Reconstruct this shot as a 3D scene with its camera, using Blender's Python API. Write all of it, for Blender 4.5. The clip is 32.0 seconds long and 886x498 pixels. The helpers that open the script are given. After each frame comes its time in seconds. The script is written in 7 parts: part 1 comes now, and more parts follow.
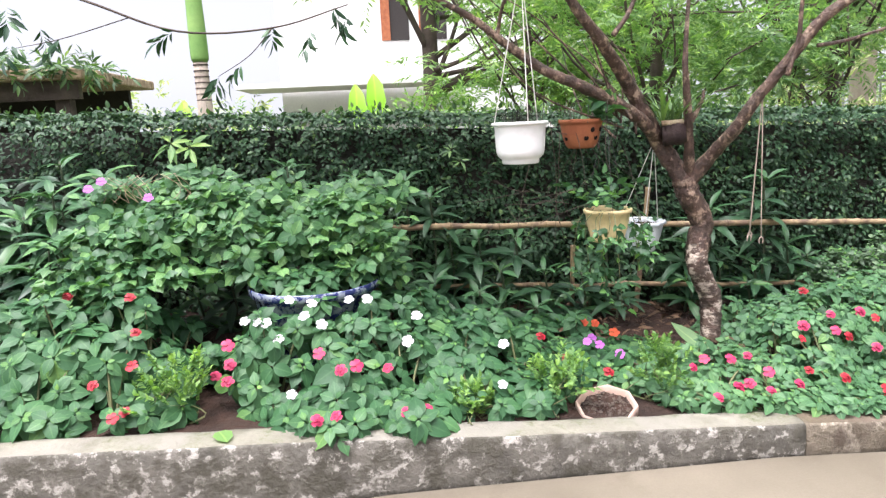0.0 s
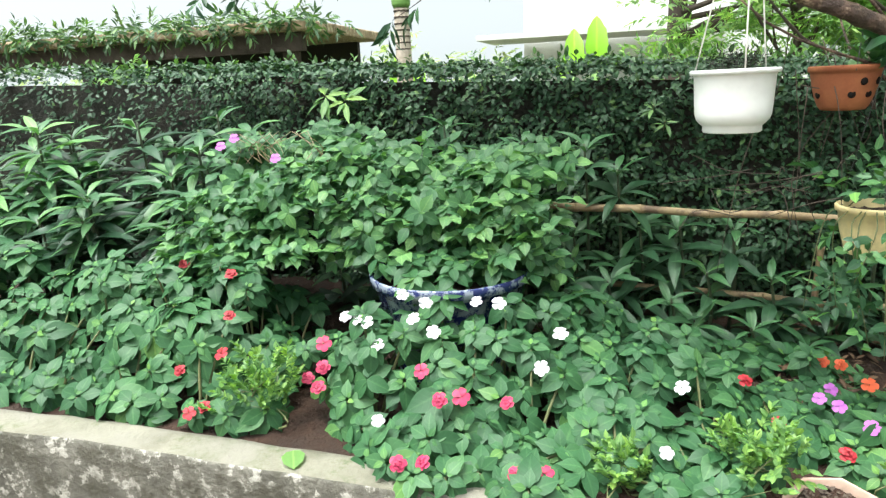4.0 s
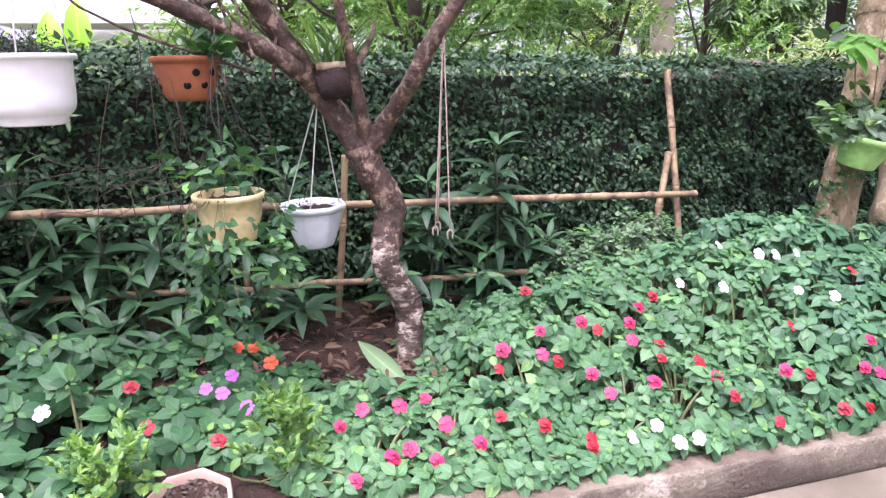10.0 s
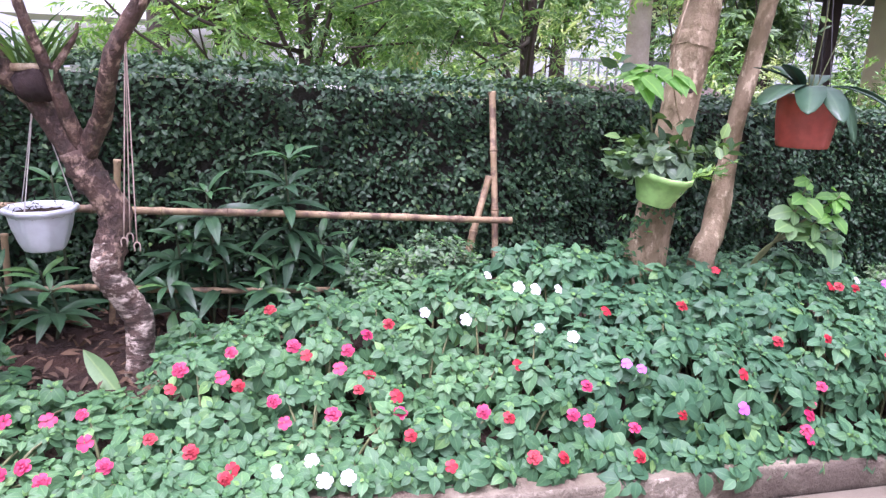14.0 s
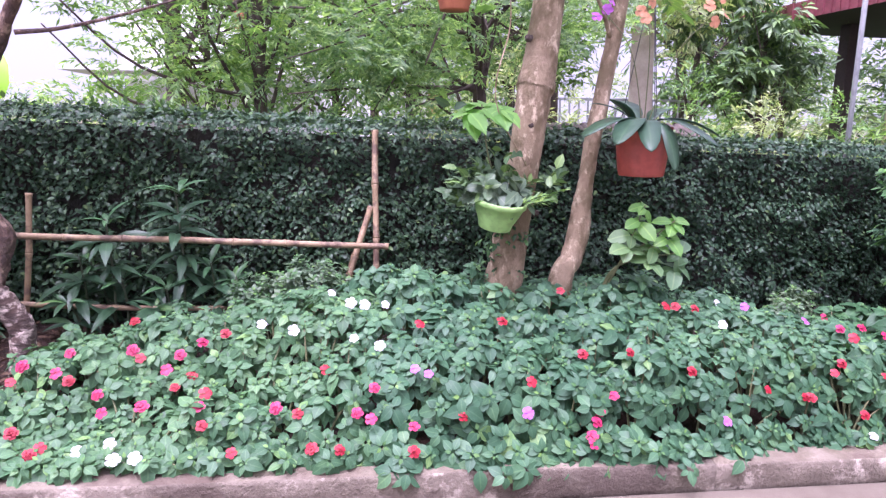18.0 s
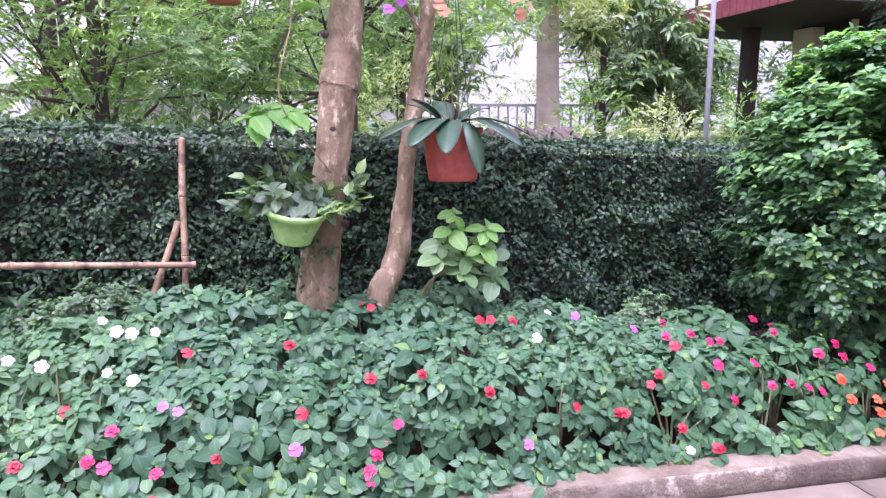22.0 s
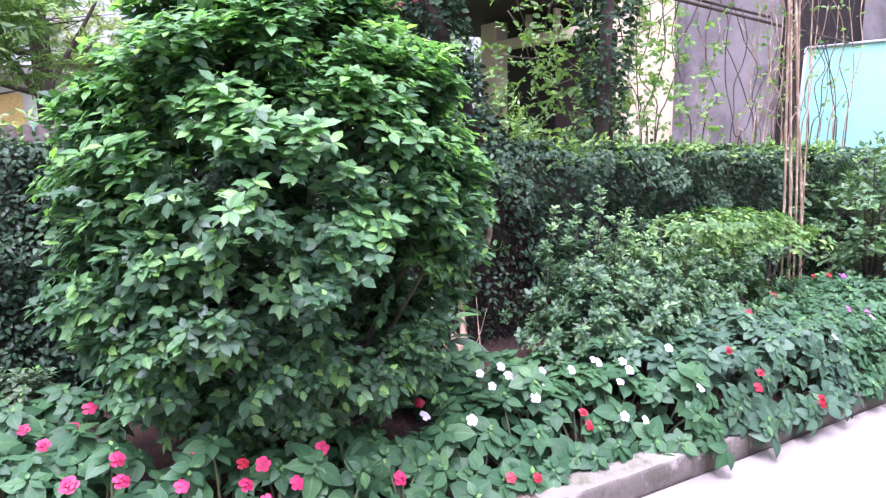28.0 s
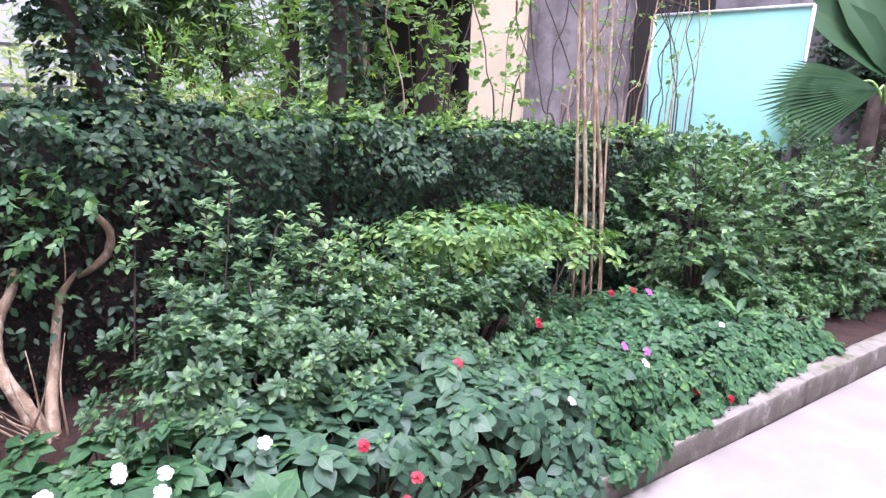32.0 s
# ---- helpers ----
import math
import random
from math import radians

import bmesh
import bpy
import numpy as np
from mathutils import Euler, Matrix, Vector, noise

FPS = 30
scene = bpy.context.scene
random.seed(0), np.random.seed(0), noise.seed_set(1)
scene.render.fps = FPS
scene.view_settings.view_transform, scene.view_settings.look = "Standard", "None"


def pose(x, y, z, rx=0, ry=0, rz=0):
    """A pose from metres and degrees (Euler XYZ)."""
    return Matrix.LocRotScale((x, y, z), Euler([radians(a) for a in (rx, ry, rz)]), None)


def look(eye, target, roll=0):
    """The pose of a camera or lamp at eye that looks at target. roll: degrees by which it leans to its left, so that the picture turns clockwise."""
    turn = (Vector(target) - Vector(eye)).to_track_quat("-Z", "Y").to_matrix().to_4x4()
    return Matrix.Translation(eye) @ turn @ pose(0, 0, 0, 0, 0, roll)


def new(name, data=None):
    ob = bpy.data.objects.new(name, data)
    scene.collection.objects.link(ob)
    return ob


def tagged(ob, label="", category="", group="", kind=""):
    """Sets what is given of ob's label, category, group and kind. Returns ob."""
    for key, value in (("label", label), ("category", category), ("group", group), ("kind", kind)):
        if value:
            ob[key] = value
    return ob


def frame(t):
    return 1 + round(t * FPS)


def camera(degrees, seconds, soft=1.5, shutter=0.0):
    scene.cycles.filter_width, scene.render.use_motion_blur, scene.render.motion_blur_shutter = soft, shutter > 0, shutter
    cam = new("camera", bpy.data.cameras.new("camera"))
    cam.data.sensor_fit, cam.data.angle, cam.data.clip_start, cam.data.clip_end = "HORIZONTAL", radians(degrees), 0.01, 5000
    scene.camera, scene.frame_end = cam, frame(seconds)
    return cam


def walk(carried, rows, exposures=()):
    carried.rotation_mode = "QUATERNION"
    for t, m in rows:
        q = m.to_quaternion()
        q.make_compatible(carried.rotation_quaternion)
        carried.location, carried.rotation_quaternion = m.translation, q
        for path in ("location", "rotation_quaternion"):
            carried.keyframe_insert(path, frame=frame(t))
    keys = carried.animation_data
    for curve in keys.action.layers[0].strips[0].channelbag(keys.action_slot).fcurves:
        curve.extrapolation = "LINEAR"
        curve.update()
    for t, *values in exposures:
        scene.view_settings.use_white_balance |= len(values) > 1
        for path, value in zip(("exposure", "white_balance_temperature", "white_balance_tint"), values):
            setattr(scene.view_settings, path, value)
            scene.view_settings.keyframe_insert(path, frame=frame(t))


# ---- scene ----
import collections

cam = camera(67.3, 32.0, soft=1.35)
METRES, EYE, TILT, LEAN, TURN = 9.3, 1.37, 0.0, 0.0, -5.5
ROWS = [
    (0.0, 0.0, 0.0, 0.0, -0.52, -10.83, 2.74),
    (0.5, 0.0046, -0.0009, 0.0004, 0.64, -10.66, 2.36),
    (1.0, 0.0084, 0.0006, -0.0001, 2.21, -10.74, 2.12),
    (1.5, 0.0122, 0.0145, -0.0018, 3.78, -11.24, 1.86),
    (2.0, 0.0109, 0.0341, -0.0011, 5.49, -12.5, 1.79),
    (2.5, 0.0159, 0.0492, -0.0016, 7.61, -13.52, 2.51),
    (3.0, 0.0258, 0.0618, -0.0009, 14.75, -12.92, 3.07),
    (3.5, 0.0285, 0.0733, -0.0021, 18.6, -13.33, 3.0),
    (5.5, 0.0269, 0.0944, -0.0033, 22.24, -14.21, 2.08),
    (6.0, 0.0303, 0.0943, -0.0038, 15.6, -15.38, 0.87),
    (6.5, 0.0349, 0.0932, -0.0038, 9.27, -16.44, 0.16),
    (7.0, 0.0404, 0.0919, -0.0048, 1.85, -16.81, -0.31),
    (7.5, 0.0451, 0.0916, -0.0049, -2.34, -17.25, 0.11),
    (8.0, 0.0512, 0.0915, -0.0049, -5.71, -17.17, 0.82),
    (8.5, 0.0658, 0.0921, -0.0055, -8.87, -17.19, 1.41),
    (9.0, 0.0799, 0.0914, -0.0048, -10.32, -16.19, 2.29),
    (9.5, 0.0909, 0.0922, -0.0063, -11.28, -15.32, 2.34),
    (10.0, 0.1059, 0.1005, -0.0076, -13.18, -15.27, 1.22),
    (10.5, 0.1154, 0.1046, -0.007, -17.68, -16.21, -0.52),
    (11.0, 0.1273, 0.1048, -0.0064, -20.31, -16.79, -0.93),
    (11.5, 0.1462, 0.0996, -0.0044, -17.43, -15.1, -0.55),
    (12.0, 0.1661, 0.0976, -0.0068, -18.67, -14.03, -1.09),
    (12.5, 0.1831, 0.1023, -0.0072, -21.62, -13.58, -1.52),
    (13.0, 0.1943, 0.1029, -0.0082, -22.25, -13.74, -1.79),
    (13.5, 0.2104, 0.0959, -0.0068, -16.0, -14.24, -1.76),
    (15.5, 0.2556, 0.0563, -0.0037, -5.17, -14.22, -1.02),
    (16.0, 0.2671, 0.0442, -0.0043, -2.75, -13.21, 0.3),
    (16.5, 0.2725, 0.0323, -0.0027, -3.29, -12.39, -0.14),
    (17.0, 0.2843, 0.0294, -0.0031, -4.33, -11.71, -0.88),
    (17.5, 0.3056, 0.0329, -0.0041, -5.22, -11.26, -0.7),
    (18.0, 0.3242, 0.0381, -0.0049, -5.31, -10.98, -0.7),
    (18.5, 0.3389, 0.0488, -0.0062, -8.04, -11.31, -0.45),
    (19.0, 0.3527, 0.0565, -0.0072, -10.17, -11.78, 0.12),
    (19.5, 0.373, 0.0585, -0.0059, -10.47, -12.09, 0.96),
    (20.0, 0.3845, 0.0576, -0.0058, -7.49, -11.25, 1.52),
    (20.5, 0.3858, 0.0583, -0.0055, -7.09, -10.57, 1.99),
    (21.0, 0.386, 0.0586, -0.006, -6.81, -9.9, 1.72),
    (21.5, 0.3891, 0.0579, -0.0066, -7.01, -9.69, 1.14),
    (22.0, 0.4007, 0.0573, -0.008, -9.89, -10.18, 0.41),
    (22.5, 0.4117, 0.065, -0.0074, -14.9, -10.81, -0.14),
    (23.0, 0.4256, 0.0745, -0.0069, -18.24, -11.13, -0.57),
    (23.5, 0.4449, 0.0782, -0.0086, -20.52, -11.03, -0.49),
    (24.0, 0.4672, 0.0777, -0.0081, -20.8, -10.93, -1.26),
    (24.5, 0.4831, 0.0823, -0.0102, -21.56, -11.0, -1.38),
    (26.5, 0.5762, 0.1076, -0.0154, -23.86, -11.74, -0.23),
    (27.0, 0.6008, 0.118, -0.0131, -25.69, -12.23, 0.38),
    (27.5, 0.6289, 0.1197, -0.0121, -27.17, -11.63, 1.17),
    (28.0, 0.6561, 0.12, -0.0142, -27.19, -10.44, 1.03),
    (28.5, 0.6808, 0.1326, -0.0141, -28.71, -10.39, 0.72),
    (29.0, 0.7062, 0.1399, -0.0164, -32.7, -10.93, 0.28),
    (29.5, 0.7356, 0.1397, -0.0162, -32.06, -11.42, -0.27),
    (30.0, 0.7585, 0.1448, -0.0182, -32.74, -12.03, -0.94),
    (30.5, 0.7773, 0.1577, -0.0176, -34.5, -12.52, -1.33),
    (31.0, 0.8018, 0.1611, -0.0199, -36.54, -12.93, -1.05),
    (31.5, 0.8268, 0.1619, -0.0187, -33.73, -12.93, -1.25),
    (32.0, 0.8519, 0.1708, -0.0205, -33.21, -12.75, -1.74),
]
walk(cam, [(t, pose(0, 0, EYE, TILT, LEAN, TURN) @ pose(METRES * x, METRES * y, METRES * z, 90 + pitch, roll, yaw)) for t, x, y, z, yaw, pitch, roll in ROWS],
     [(0.0, 1.15, 6250, 18), (2.4, 1.15, 6250, 16), (3.5, 1.12, 6350, 4), (5.5, 1.1, 6350, 0), (7.0, 1.12, 6280, 9), (8.3, 1.27, 6080, 28), (10.0, 1.30, 5920, 35), (12.0, 1.26, 5780, 40), (16.0, 1.2, 5650, 44), (18.0, 1.2, 5650, 52), (21.0, 1.2, 5650, 55), (23.5, 1.27, 5640, 48), (24.5, 1.28, 5640, 48), (26.5, 1.34, 5620, 45), (28.0, 1.34, 5580, 44), (29.0, 1.27, 5620, 42), (30.0, 1.20, 5650, 40), (32.0, 1.08, 5680, 40)])

# ---- light ----
world = bpy.data.worlds.new("sky")
scene.world = world
world.use_nodes = True
wn = world.node_tree.nodes
wl = world.node_tree.links
sky = wn.new("ShaderNodeTexSky")
sky.sky_type = "NISHITA"
sky.sun_disc = False
sky.sun_elevation = radians(73.6)
sky.sun_rotation = radians(222.7)
sky.air_density, sky.dust_density, sky.ozone_density = 1.0, 6.0, 0.6
pale = wn.new("ShaderNodeHueSaturation")
pale.inputs["Saturation"].default_value = 0.2
lift = wn.new("ShaderNodeVectorMath")
lift.inputs[1].default_value = (0, 0, 0.14)
where = wn.new("ShaderNodeTexCoord")
wl.new(where.outputs["Generated"], lift.inputs[0])
wl.new(lift.outputs[0], sky.inputs["Vector"])
wl.new(sky.outputs[0], pale.inputs["Color"])
wl.new(pale.outputs[0], wn["Background"].inputs["Color"])
wn["Background"].inputs["Strength"].default_value = 0.15
sun = new("sun", bpy.data.lights.new("sun", "SUN"))
sun.data.energy, sun.data.angle, sun.data.color = 2.0, radians(20), (1.0, 0.97, 0.92)
sun.matrix_world = look((1.2, 0.4, 12), (3.6, 3, 0))


# ---- materials ----
def nodes_of(name):
    m = bpy.data.materials.new(name)
    m.use_nodes = True
    return m, m.node_tree.nodes, m.node_tree.links, m.node_tree.nodes["Principled BSDF"]


def ramp(n, l, fac, stops):
    r = n.new("ShaderNodeValToRGB")
    while len(r.color_ramp.elements) < len(stops):
        r.color_ramp.elements.new(0.5)
    for e, (p, c) in zip(r.color_ramp.elements, stops):
        e.position, e.color = p, (*c, 1)
    l.new(fac, r.inputs[0])
    return r.outputs[0]


def noise_tex(n, l, scale, detail=4, rough=0.55, coord="Object", stretch=None):
    tc = n.new("ShaderNodeTexCoord")
    t = n.new("ShaderNodeTexNoise")
    t.inputs["Scale"].default_value, t.inputs["Detail"].default_value, t.inputs["Roughness"].default_value = scale, detail, rough
    if stretch:
        vm = n.new("ShaderNodeVectorMath")
        vm.operation = "MULTIPLY"
        vm.inputs[1].default_value = stretch
        l.new(tc.outputs[coord], vm.inputs[0])
        l.new(vm.outputs[0], t.inputs["Vector"])
    else:
        l.new(tc.outputs[coord], t.inputs["Vector"])
    return t.outputs["Fac"]


def mix(n, l, fac, a, b, mode="MIX"):
    m = n.new("ShaderNodeMix")
    m.data_type, m.blend_type = "RGBA", mode
    for sock, v in ((m.inputs[0], fac), (m.inputs[6], a), (m.inputs[7], b)):
        if isinstance(v, (int, float)):
            sock.default_value = v
        elif isinstance(v, tuple):
            sock.default_value = (*v, 1)
        else:
            l.new(v, sock)
    return m.outputs[2]


def bump(n, l, p, height, strength, distance):
    b = n.new("ShaderNodeBump")
    b.inputs["Strength"].default_value, b.inputs["Distance"].default_value = strength, distance
    l.new(height, b.inputs["Height"])
    l.new(b.outputs[0], p.inputs["Normal"])


def leaf_mat(name, stops, rough=0.45, through_light=0.3, spec=0.4, patch=1.2, veins=0):
    """Leaf: colour varies from leaf to leaf and in broad patches, with paler ribs and some light let through."""
    m, n, l, p = nodes_of(name)
    g = n.new("ShaderNodeNewGeometry")
    c = ramp(n, l, g.outputs["Random Per Island"], stops)
    inf = n.new("ShaderNodeObjectInfo")
    c = mix(n, l, inf.outputs["Random"], mix(n, l, 1.0, c, (0.80, 0.84, 0.84), "MULTIPLY"), mix(n, l, 1.0, c, (1.14, 1.10, 1.06), "MULTIPLY"))
    c = mix(n, l, noise_tex(n, l, patch, 2), c, mix(n, l, 1.0, c, (1.35, 1.25, 1.0), "MULTIPLY"))
    fine = noise_tex(n, l, 90, 2)
    c = mix(n, l, fine, mix(n, l, 1.0, c, (0.8, 0.82, 0.8), "MULTIPLY"), c)
    at = n.new("ShaderNodeAttribute")
    at.attribute_name = "margin"
    rib = n.new("ShaderNodeMapRange")
    rib.inputs["From Min"].default_value, rib.inputs["From Max"].default_value = 0.03, 0.16
    rib.inputs["To Min"].default_value, rib.inputs["To Max"].default_value = 0.55, 0.0
    l.new(at.outputs["Fac"], rib.inputs["Value"])
    c = mix(n, l, rib.outputs[0], c, mix(n, l, 1.0, c, (1.9, 1.55, 1.5), "MULTIPLY"))
    if veins:
        al = n.new("ShaderNodeAttribute")
        al.attribute_name = "along"
        slant = n.new("ShaderNodeMath")
        slant.operation = "MULTIPLY_ADD"
        slant.inputs[1].default_value = -0.24
        l.new(at.outputs["Fac"], slant.inputs[0])
        l.new(al.outputs["Fac"], slant.inputs[2])
        wave = n.new("ShaderNodeMath")
        wave.operation = "PINGPONG"
        wave.inputs[1].default_value = 0.5 / veins
        l.new(slant.outputs[0], wave.inputs[0])
        line = n.new("ShaderNodeMapRange")
        line.inputs["From Min"].default_value, line.inputs["From Max"].default_value = 0.0, 0.12 / veins
        line.inputs["To Min"].default_value, line.inputs["To Max"].default_value = 0.3, 0.0
        l.new(wave.outputs[0], line.inputs["Value"])
        c = mix(n, l, line.outputs[0], c, mix(n, l, 1.0, c, (1.55, 1.4, 1.4), "MULTIPLY"))
        bump(n, l, p, wave.outputs[0], 0.3, 0.008)
        rim = n.new("ShaderNodeMapRange")
        rim.inputs["From Min"].default_value, rim.inputs["From Max"].default_value = 0.86, 0.98
        rim.inputs["To Max"].default_value = 0.6
        l.new(at.outputs["Fac"], rim.inputs["Value"])
        c = mix(n, l, rim.outputs[0], c, mix(n, l, 1.0, c, (1.5, 1.35, 1.35), "MULTIPLY"))
    l.new(c, p.inputs["Base Color"])
    p.inputs["Roughness"].default_value = rough
    p.inputs["Specular IOR Level"].default_value = spec
    tr = n.new("ShaderNodeBsdfTranslucent")
    l.new(mix(n, l, 1.0, c, (1.3, 1.5, 0.6), "MULTIPLY"), tr.inputs["Color"])
    ms = n.new("ShaderNodeMixShader")
    ms.inputs[0].default_value = through_light
    l.new(p.outputs[0], ms.inputs[1])
    l.new(tr.outputs[0], ms.inputs[2])
    l.new(ms.outputs[0], n["Material Output"].inputs["Surface"])
    return m


def rough_mat(name, dark, light, scale, rough=0.85, relief=0.4, depth=0.01, fine=60.0, stain=None, stain_scale=1.5, stretch=None, edge=(0.48, 0.6), dirt=None):
    """Mineral or woody surface: two scales of colour and relief, with optional broad stains."""
    m, n, l, p = nodes_of(name)
    big, small = noise_tex(n, l, scale, 6, stretch=stretch), noise_tex(n, l, fine, 4, 0.65, stretch=stretch)
    c = ramp(n, l, big, [(0.3, dark), (0.7, light)])
    c = mix(n, l, small, mix(n, l, 1.0, c, (0.7, 0.7, 0.7), "MULTIPLY"), c)
    if stain:
        s = ramp(n, l, noise_tex(n, l, stain_scale, 8, 0.7, stretch=stretch), [(edge[0], (0, 0, 0)), (edge[1], (1, 1, 1))])
        c = mix(n, l, s, c, stain)
    if dirt:
        s = ramp(n, l, noise_tex(n, l, stain_scale * 0.55, 8, 0.65, stretch=stretch), [(0.47, (0, 0, 0)), (0.58, (0.85, 0.85, 0.85))])
        c = mix(n, l, s, c, dirt)
    l.new(c, p.inputs["Base Color"])
    p.inputs["Roughness"].default_value = rough
    bump(n, l, p, small, relief, depth)
    return m


def plain_mat(name, colour, rough=0.4, vary=0.12, scale=25.0, relief=0.05, spec=0.5):
    """Painted, glazed or moulded surface with slight mottling and dirt."""
    m, n, l, p = nodes_of(name)
    t = noise_tex(n, l, scale, 5)
    d = tuple(v * (1 - 2 * vary) for v in colour)
    l.new(ramp(n, l, t, [(0.35, d), (0.6, colour)]), p.inputs["Base Color"])
    p.inputs["Roughness"].default_value = rough
    p.inputs["Specular IOR Level"].default_value = spec
    bump(n, l, p, t, relief, 0.004)
    return m


M_IMP = leaf_mat("impatiens_leaf", [(0.0, (0.034, 0.098, 0.056)), (0.6, (0.052, 0.140, 0.079)), (0.95, (0.076, 0.178, 0.097)), (1.0, (0.12, 0.24, 0.085))], 0.46, 0.18, 0.28, veins=6)
M_IMP_DARK = leaf_mat("dark_impatiens_leaf", [(0.0, (0.026, 0.082, 0.040)), (0.6, (0.040, 0.118, 0.056)), (0.95, (0.060, 0.152, 0.070)), (1.0, (0.10, 0.22, 0.07))], 0.46, 0.16, 0.28, veins=6)
M_IMP_PALE = leaf_mat("pale_impatiens_leaf", [(0.0, (0.042, 0.112, 0.058)), (0.6, (0.064, 0.162, 0.084)), (0.95, (0.092, 0.205, 0.10)), (1.0, (0.14, 0.28, 0.10))], 0.46, 0.18, 0.3, veins=6)
M_IMP_BLUE = leaf_mat("bluish_impatiens_leaf", [(0.0, (0.028, 0.074, 0.048)), (0.6, (0.043, 0.106, 0.068)), (0.95, (0.062, 0.138, 0.084)), (1.0, (0.09, 0.19, 0.085))], 0.46, 0.16, 0.35, veins=6)
M_TIP = leaf_mat("impatiens_young_leaf", [(0.0, (0.055, 0.15, 0.065)), (0.7, (0.085, 0.20, 0.08)), (1.0, (0.15, 0.31, 0.09))], 0.5, 0.22, 0.2)
M_HEDGE = leaf_mat("creeping_fig_leaf", [(0.0, (0.018, 0.047, 0.028)), (0.7, (0.035, 0.083, 0.049)), (0.96, (0.060, 0.122, 0.064)), (1.0, (0.10, 0.18, 0.07))], 0.40, 0.08, 0.24)
M_MURRAYA = leaf_mat("shrub_leaf", [(0.0, (0.028, 0.078, 0.046)), (0.6, (0.050, 0.130, 0.072)), (0.92, (0.095, 0.225, 0.100)), (1.0, (0.19, 0.41, 0.115))], 0.42, 0.3, 0.38)
# New growth, brightened so that the shrub's top reads as lit.
M_LITLEAF = leaf_mat("lit_new_shrub_leaf", [(0.0, (0.088, 0.225, 0.105)), (0.6, (0.142, 0.325, 0.145)), (1.0, (0.24, 0.49, 0.16))], 0.42, 0.45, 0.45)
M_BOUG = leaf_mat("climber_leaf", [(0.0, (0.040, 0.118, 0.060)), (0.6, (0.072, 0.180, 0.085)), (1.0, (0.14, 0.30, 0.112))], 0.43, 0.26, veins=5)
M_DRAC = leaf_mat("strap_leaf", [(0.0, (0.018, 0.052, 0.032)), (0.7, (0.033, 0.086, 0.048)), (1.0, (0.060, 0.145, 0.062))], 0.38, 0.10, 0.4)
M_DRACY = leaf_mat("young_strap_leaf", [(0.0, (0.032, 0.092, 0.048)), (0.7, (0.052, 0.138, 0.064)), (1.0, (0.09, 0.21, 0.075))], 0.38, 0.14, 0.4)
M_LIGHT = leaf_mat("young_leaf", [(0.0, (0.09, 0.20, 0.075)), (0.6, (0.15, 0.29, 0.11)), (1.0, (0.25, 0.42, 0.12))], 0.45, 0.35)
M_TREE = leaf_mat("tree_leaf", [(0.0, (0.095, 0.19, 0.08)), (0.6, (0.155, 0.285, 0.125)), (1.0, (0.27, 0.41, 0.18))], 0.45, 0.5)
M_TREE2 = leaf_mat("far_tree_leaf", [(0.0, (0.09, 0.175, 0.105)), (0.6, (0.155, 0.27, 0.165)), (1.0, (0.29, 0.42, 0.26))], 0.4, 0.55)
M_BANANA = leaf_mat("banana_leaf", [(0.0, (0.22, 0.50, 0.04)), (1.0, (0.32, 0.62, 0.06))], 0.4, 0.5)
M_ORCHID = leaf_mat("orchid_leaf", [(0.0, (0.024, 0.062, 0.042)), (1.0, (0.036, 0.085, 0.055))], 0.36, 0.04, 0.4, 6)
M_AZALEA = leaf_mat("azalea_leaf", [(0.0, (0.042, 0.090, 0.05)), (0.6, (0.072, 0.142, 0.07)), (1.0, (0.14, 0.26, 0.09))], 0.45, 0.22)
M_CONC = rough_mat("weathered_concrete", (0.10, 0.094, 0.078), (0.23, 0.215, 0.185), 9.0, 0.9, 0.9, 0.015, 60, (0.42, 0.40, 0.36), 15.0, edge=(0.535, 0.585), dirt=(0.075, 0.07, 0.052))
M_KTOP = rough_mat("mossy_concrete", (0.17, 0.16, 0.12), (0.31, 0.295, 0.24), 8.0, 0.9, 0.8, 0.01, 70, (0.095, 0.108, 0.052), 4.0, edge=(0.52, 0.62), dirt=(0.23, 0.215, 0.185))
M_PAVE = rough_mat("paving_concrete", (0.150, 0.128, 0.092), (0.225, 0.194, 0.145), 1.4, 0.8, 0.3, 0.006, 120, (0.122, 0.102, 0.072), 0.8)
M_CONC2 = rough_mat("brown_stained_concrete", (0.13, 0.108, 0.075), (0.28, 0.24, 0.182), 7.0, 0.9, 0.9, 0.015, 60, (0.40, 0.355, 0.28), 5.0, edge=(0.55, 0.61), dirt=(0.085, 0.064, 0.048))
M_KTOP2 = rough_mat("earthy_concrete", (0.16, 0.134, 0.092), (0.29, 0.25, 0.188), 7.0, 0.9, 0.8, 0.01, 70, (0.12, 0.10, 0.062), 4.0, edge=(0.50, 0.62), dirt=(0.10, 0.072, 0.052))
M_CONC3 = rough_mat("smooth_grey_concrete", (0.12, 0.108, 0.088), (0.215, 0.195, 0.165), 6.0, 0.9, 0.7, 0.010, 70, (0.29, 0.27, 0.235), 7.0, edge=(0.54, 0.64), dirt=(0.085, 0.080, 0.058))
M_PAVE3 = rough_mat("dusty_concrete", (0.205, 0.176, 0.128), (0.305, 0.263, 0.197), 1.8, 0.8, 0.3, 0.006, 120, (0.165, 0.137, 0.098), 1.1)
M_PAVE2 = rough_mat("pale_concrete", (0.255, 0.240, 0.205), (0.38, 0.36, 0.31), 1.6, 0.8, 0.3, 0.006, 120, (0.24, 0.222, 0.19), 0.9)
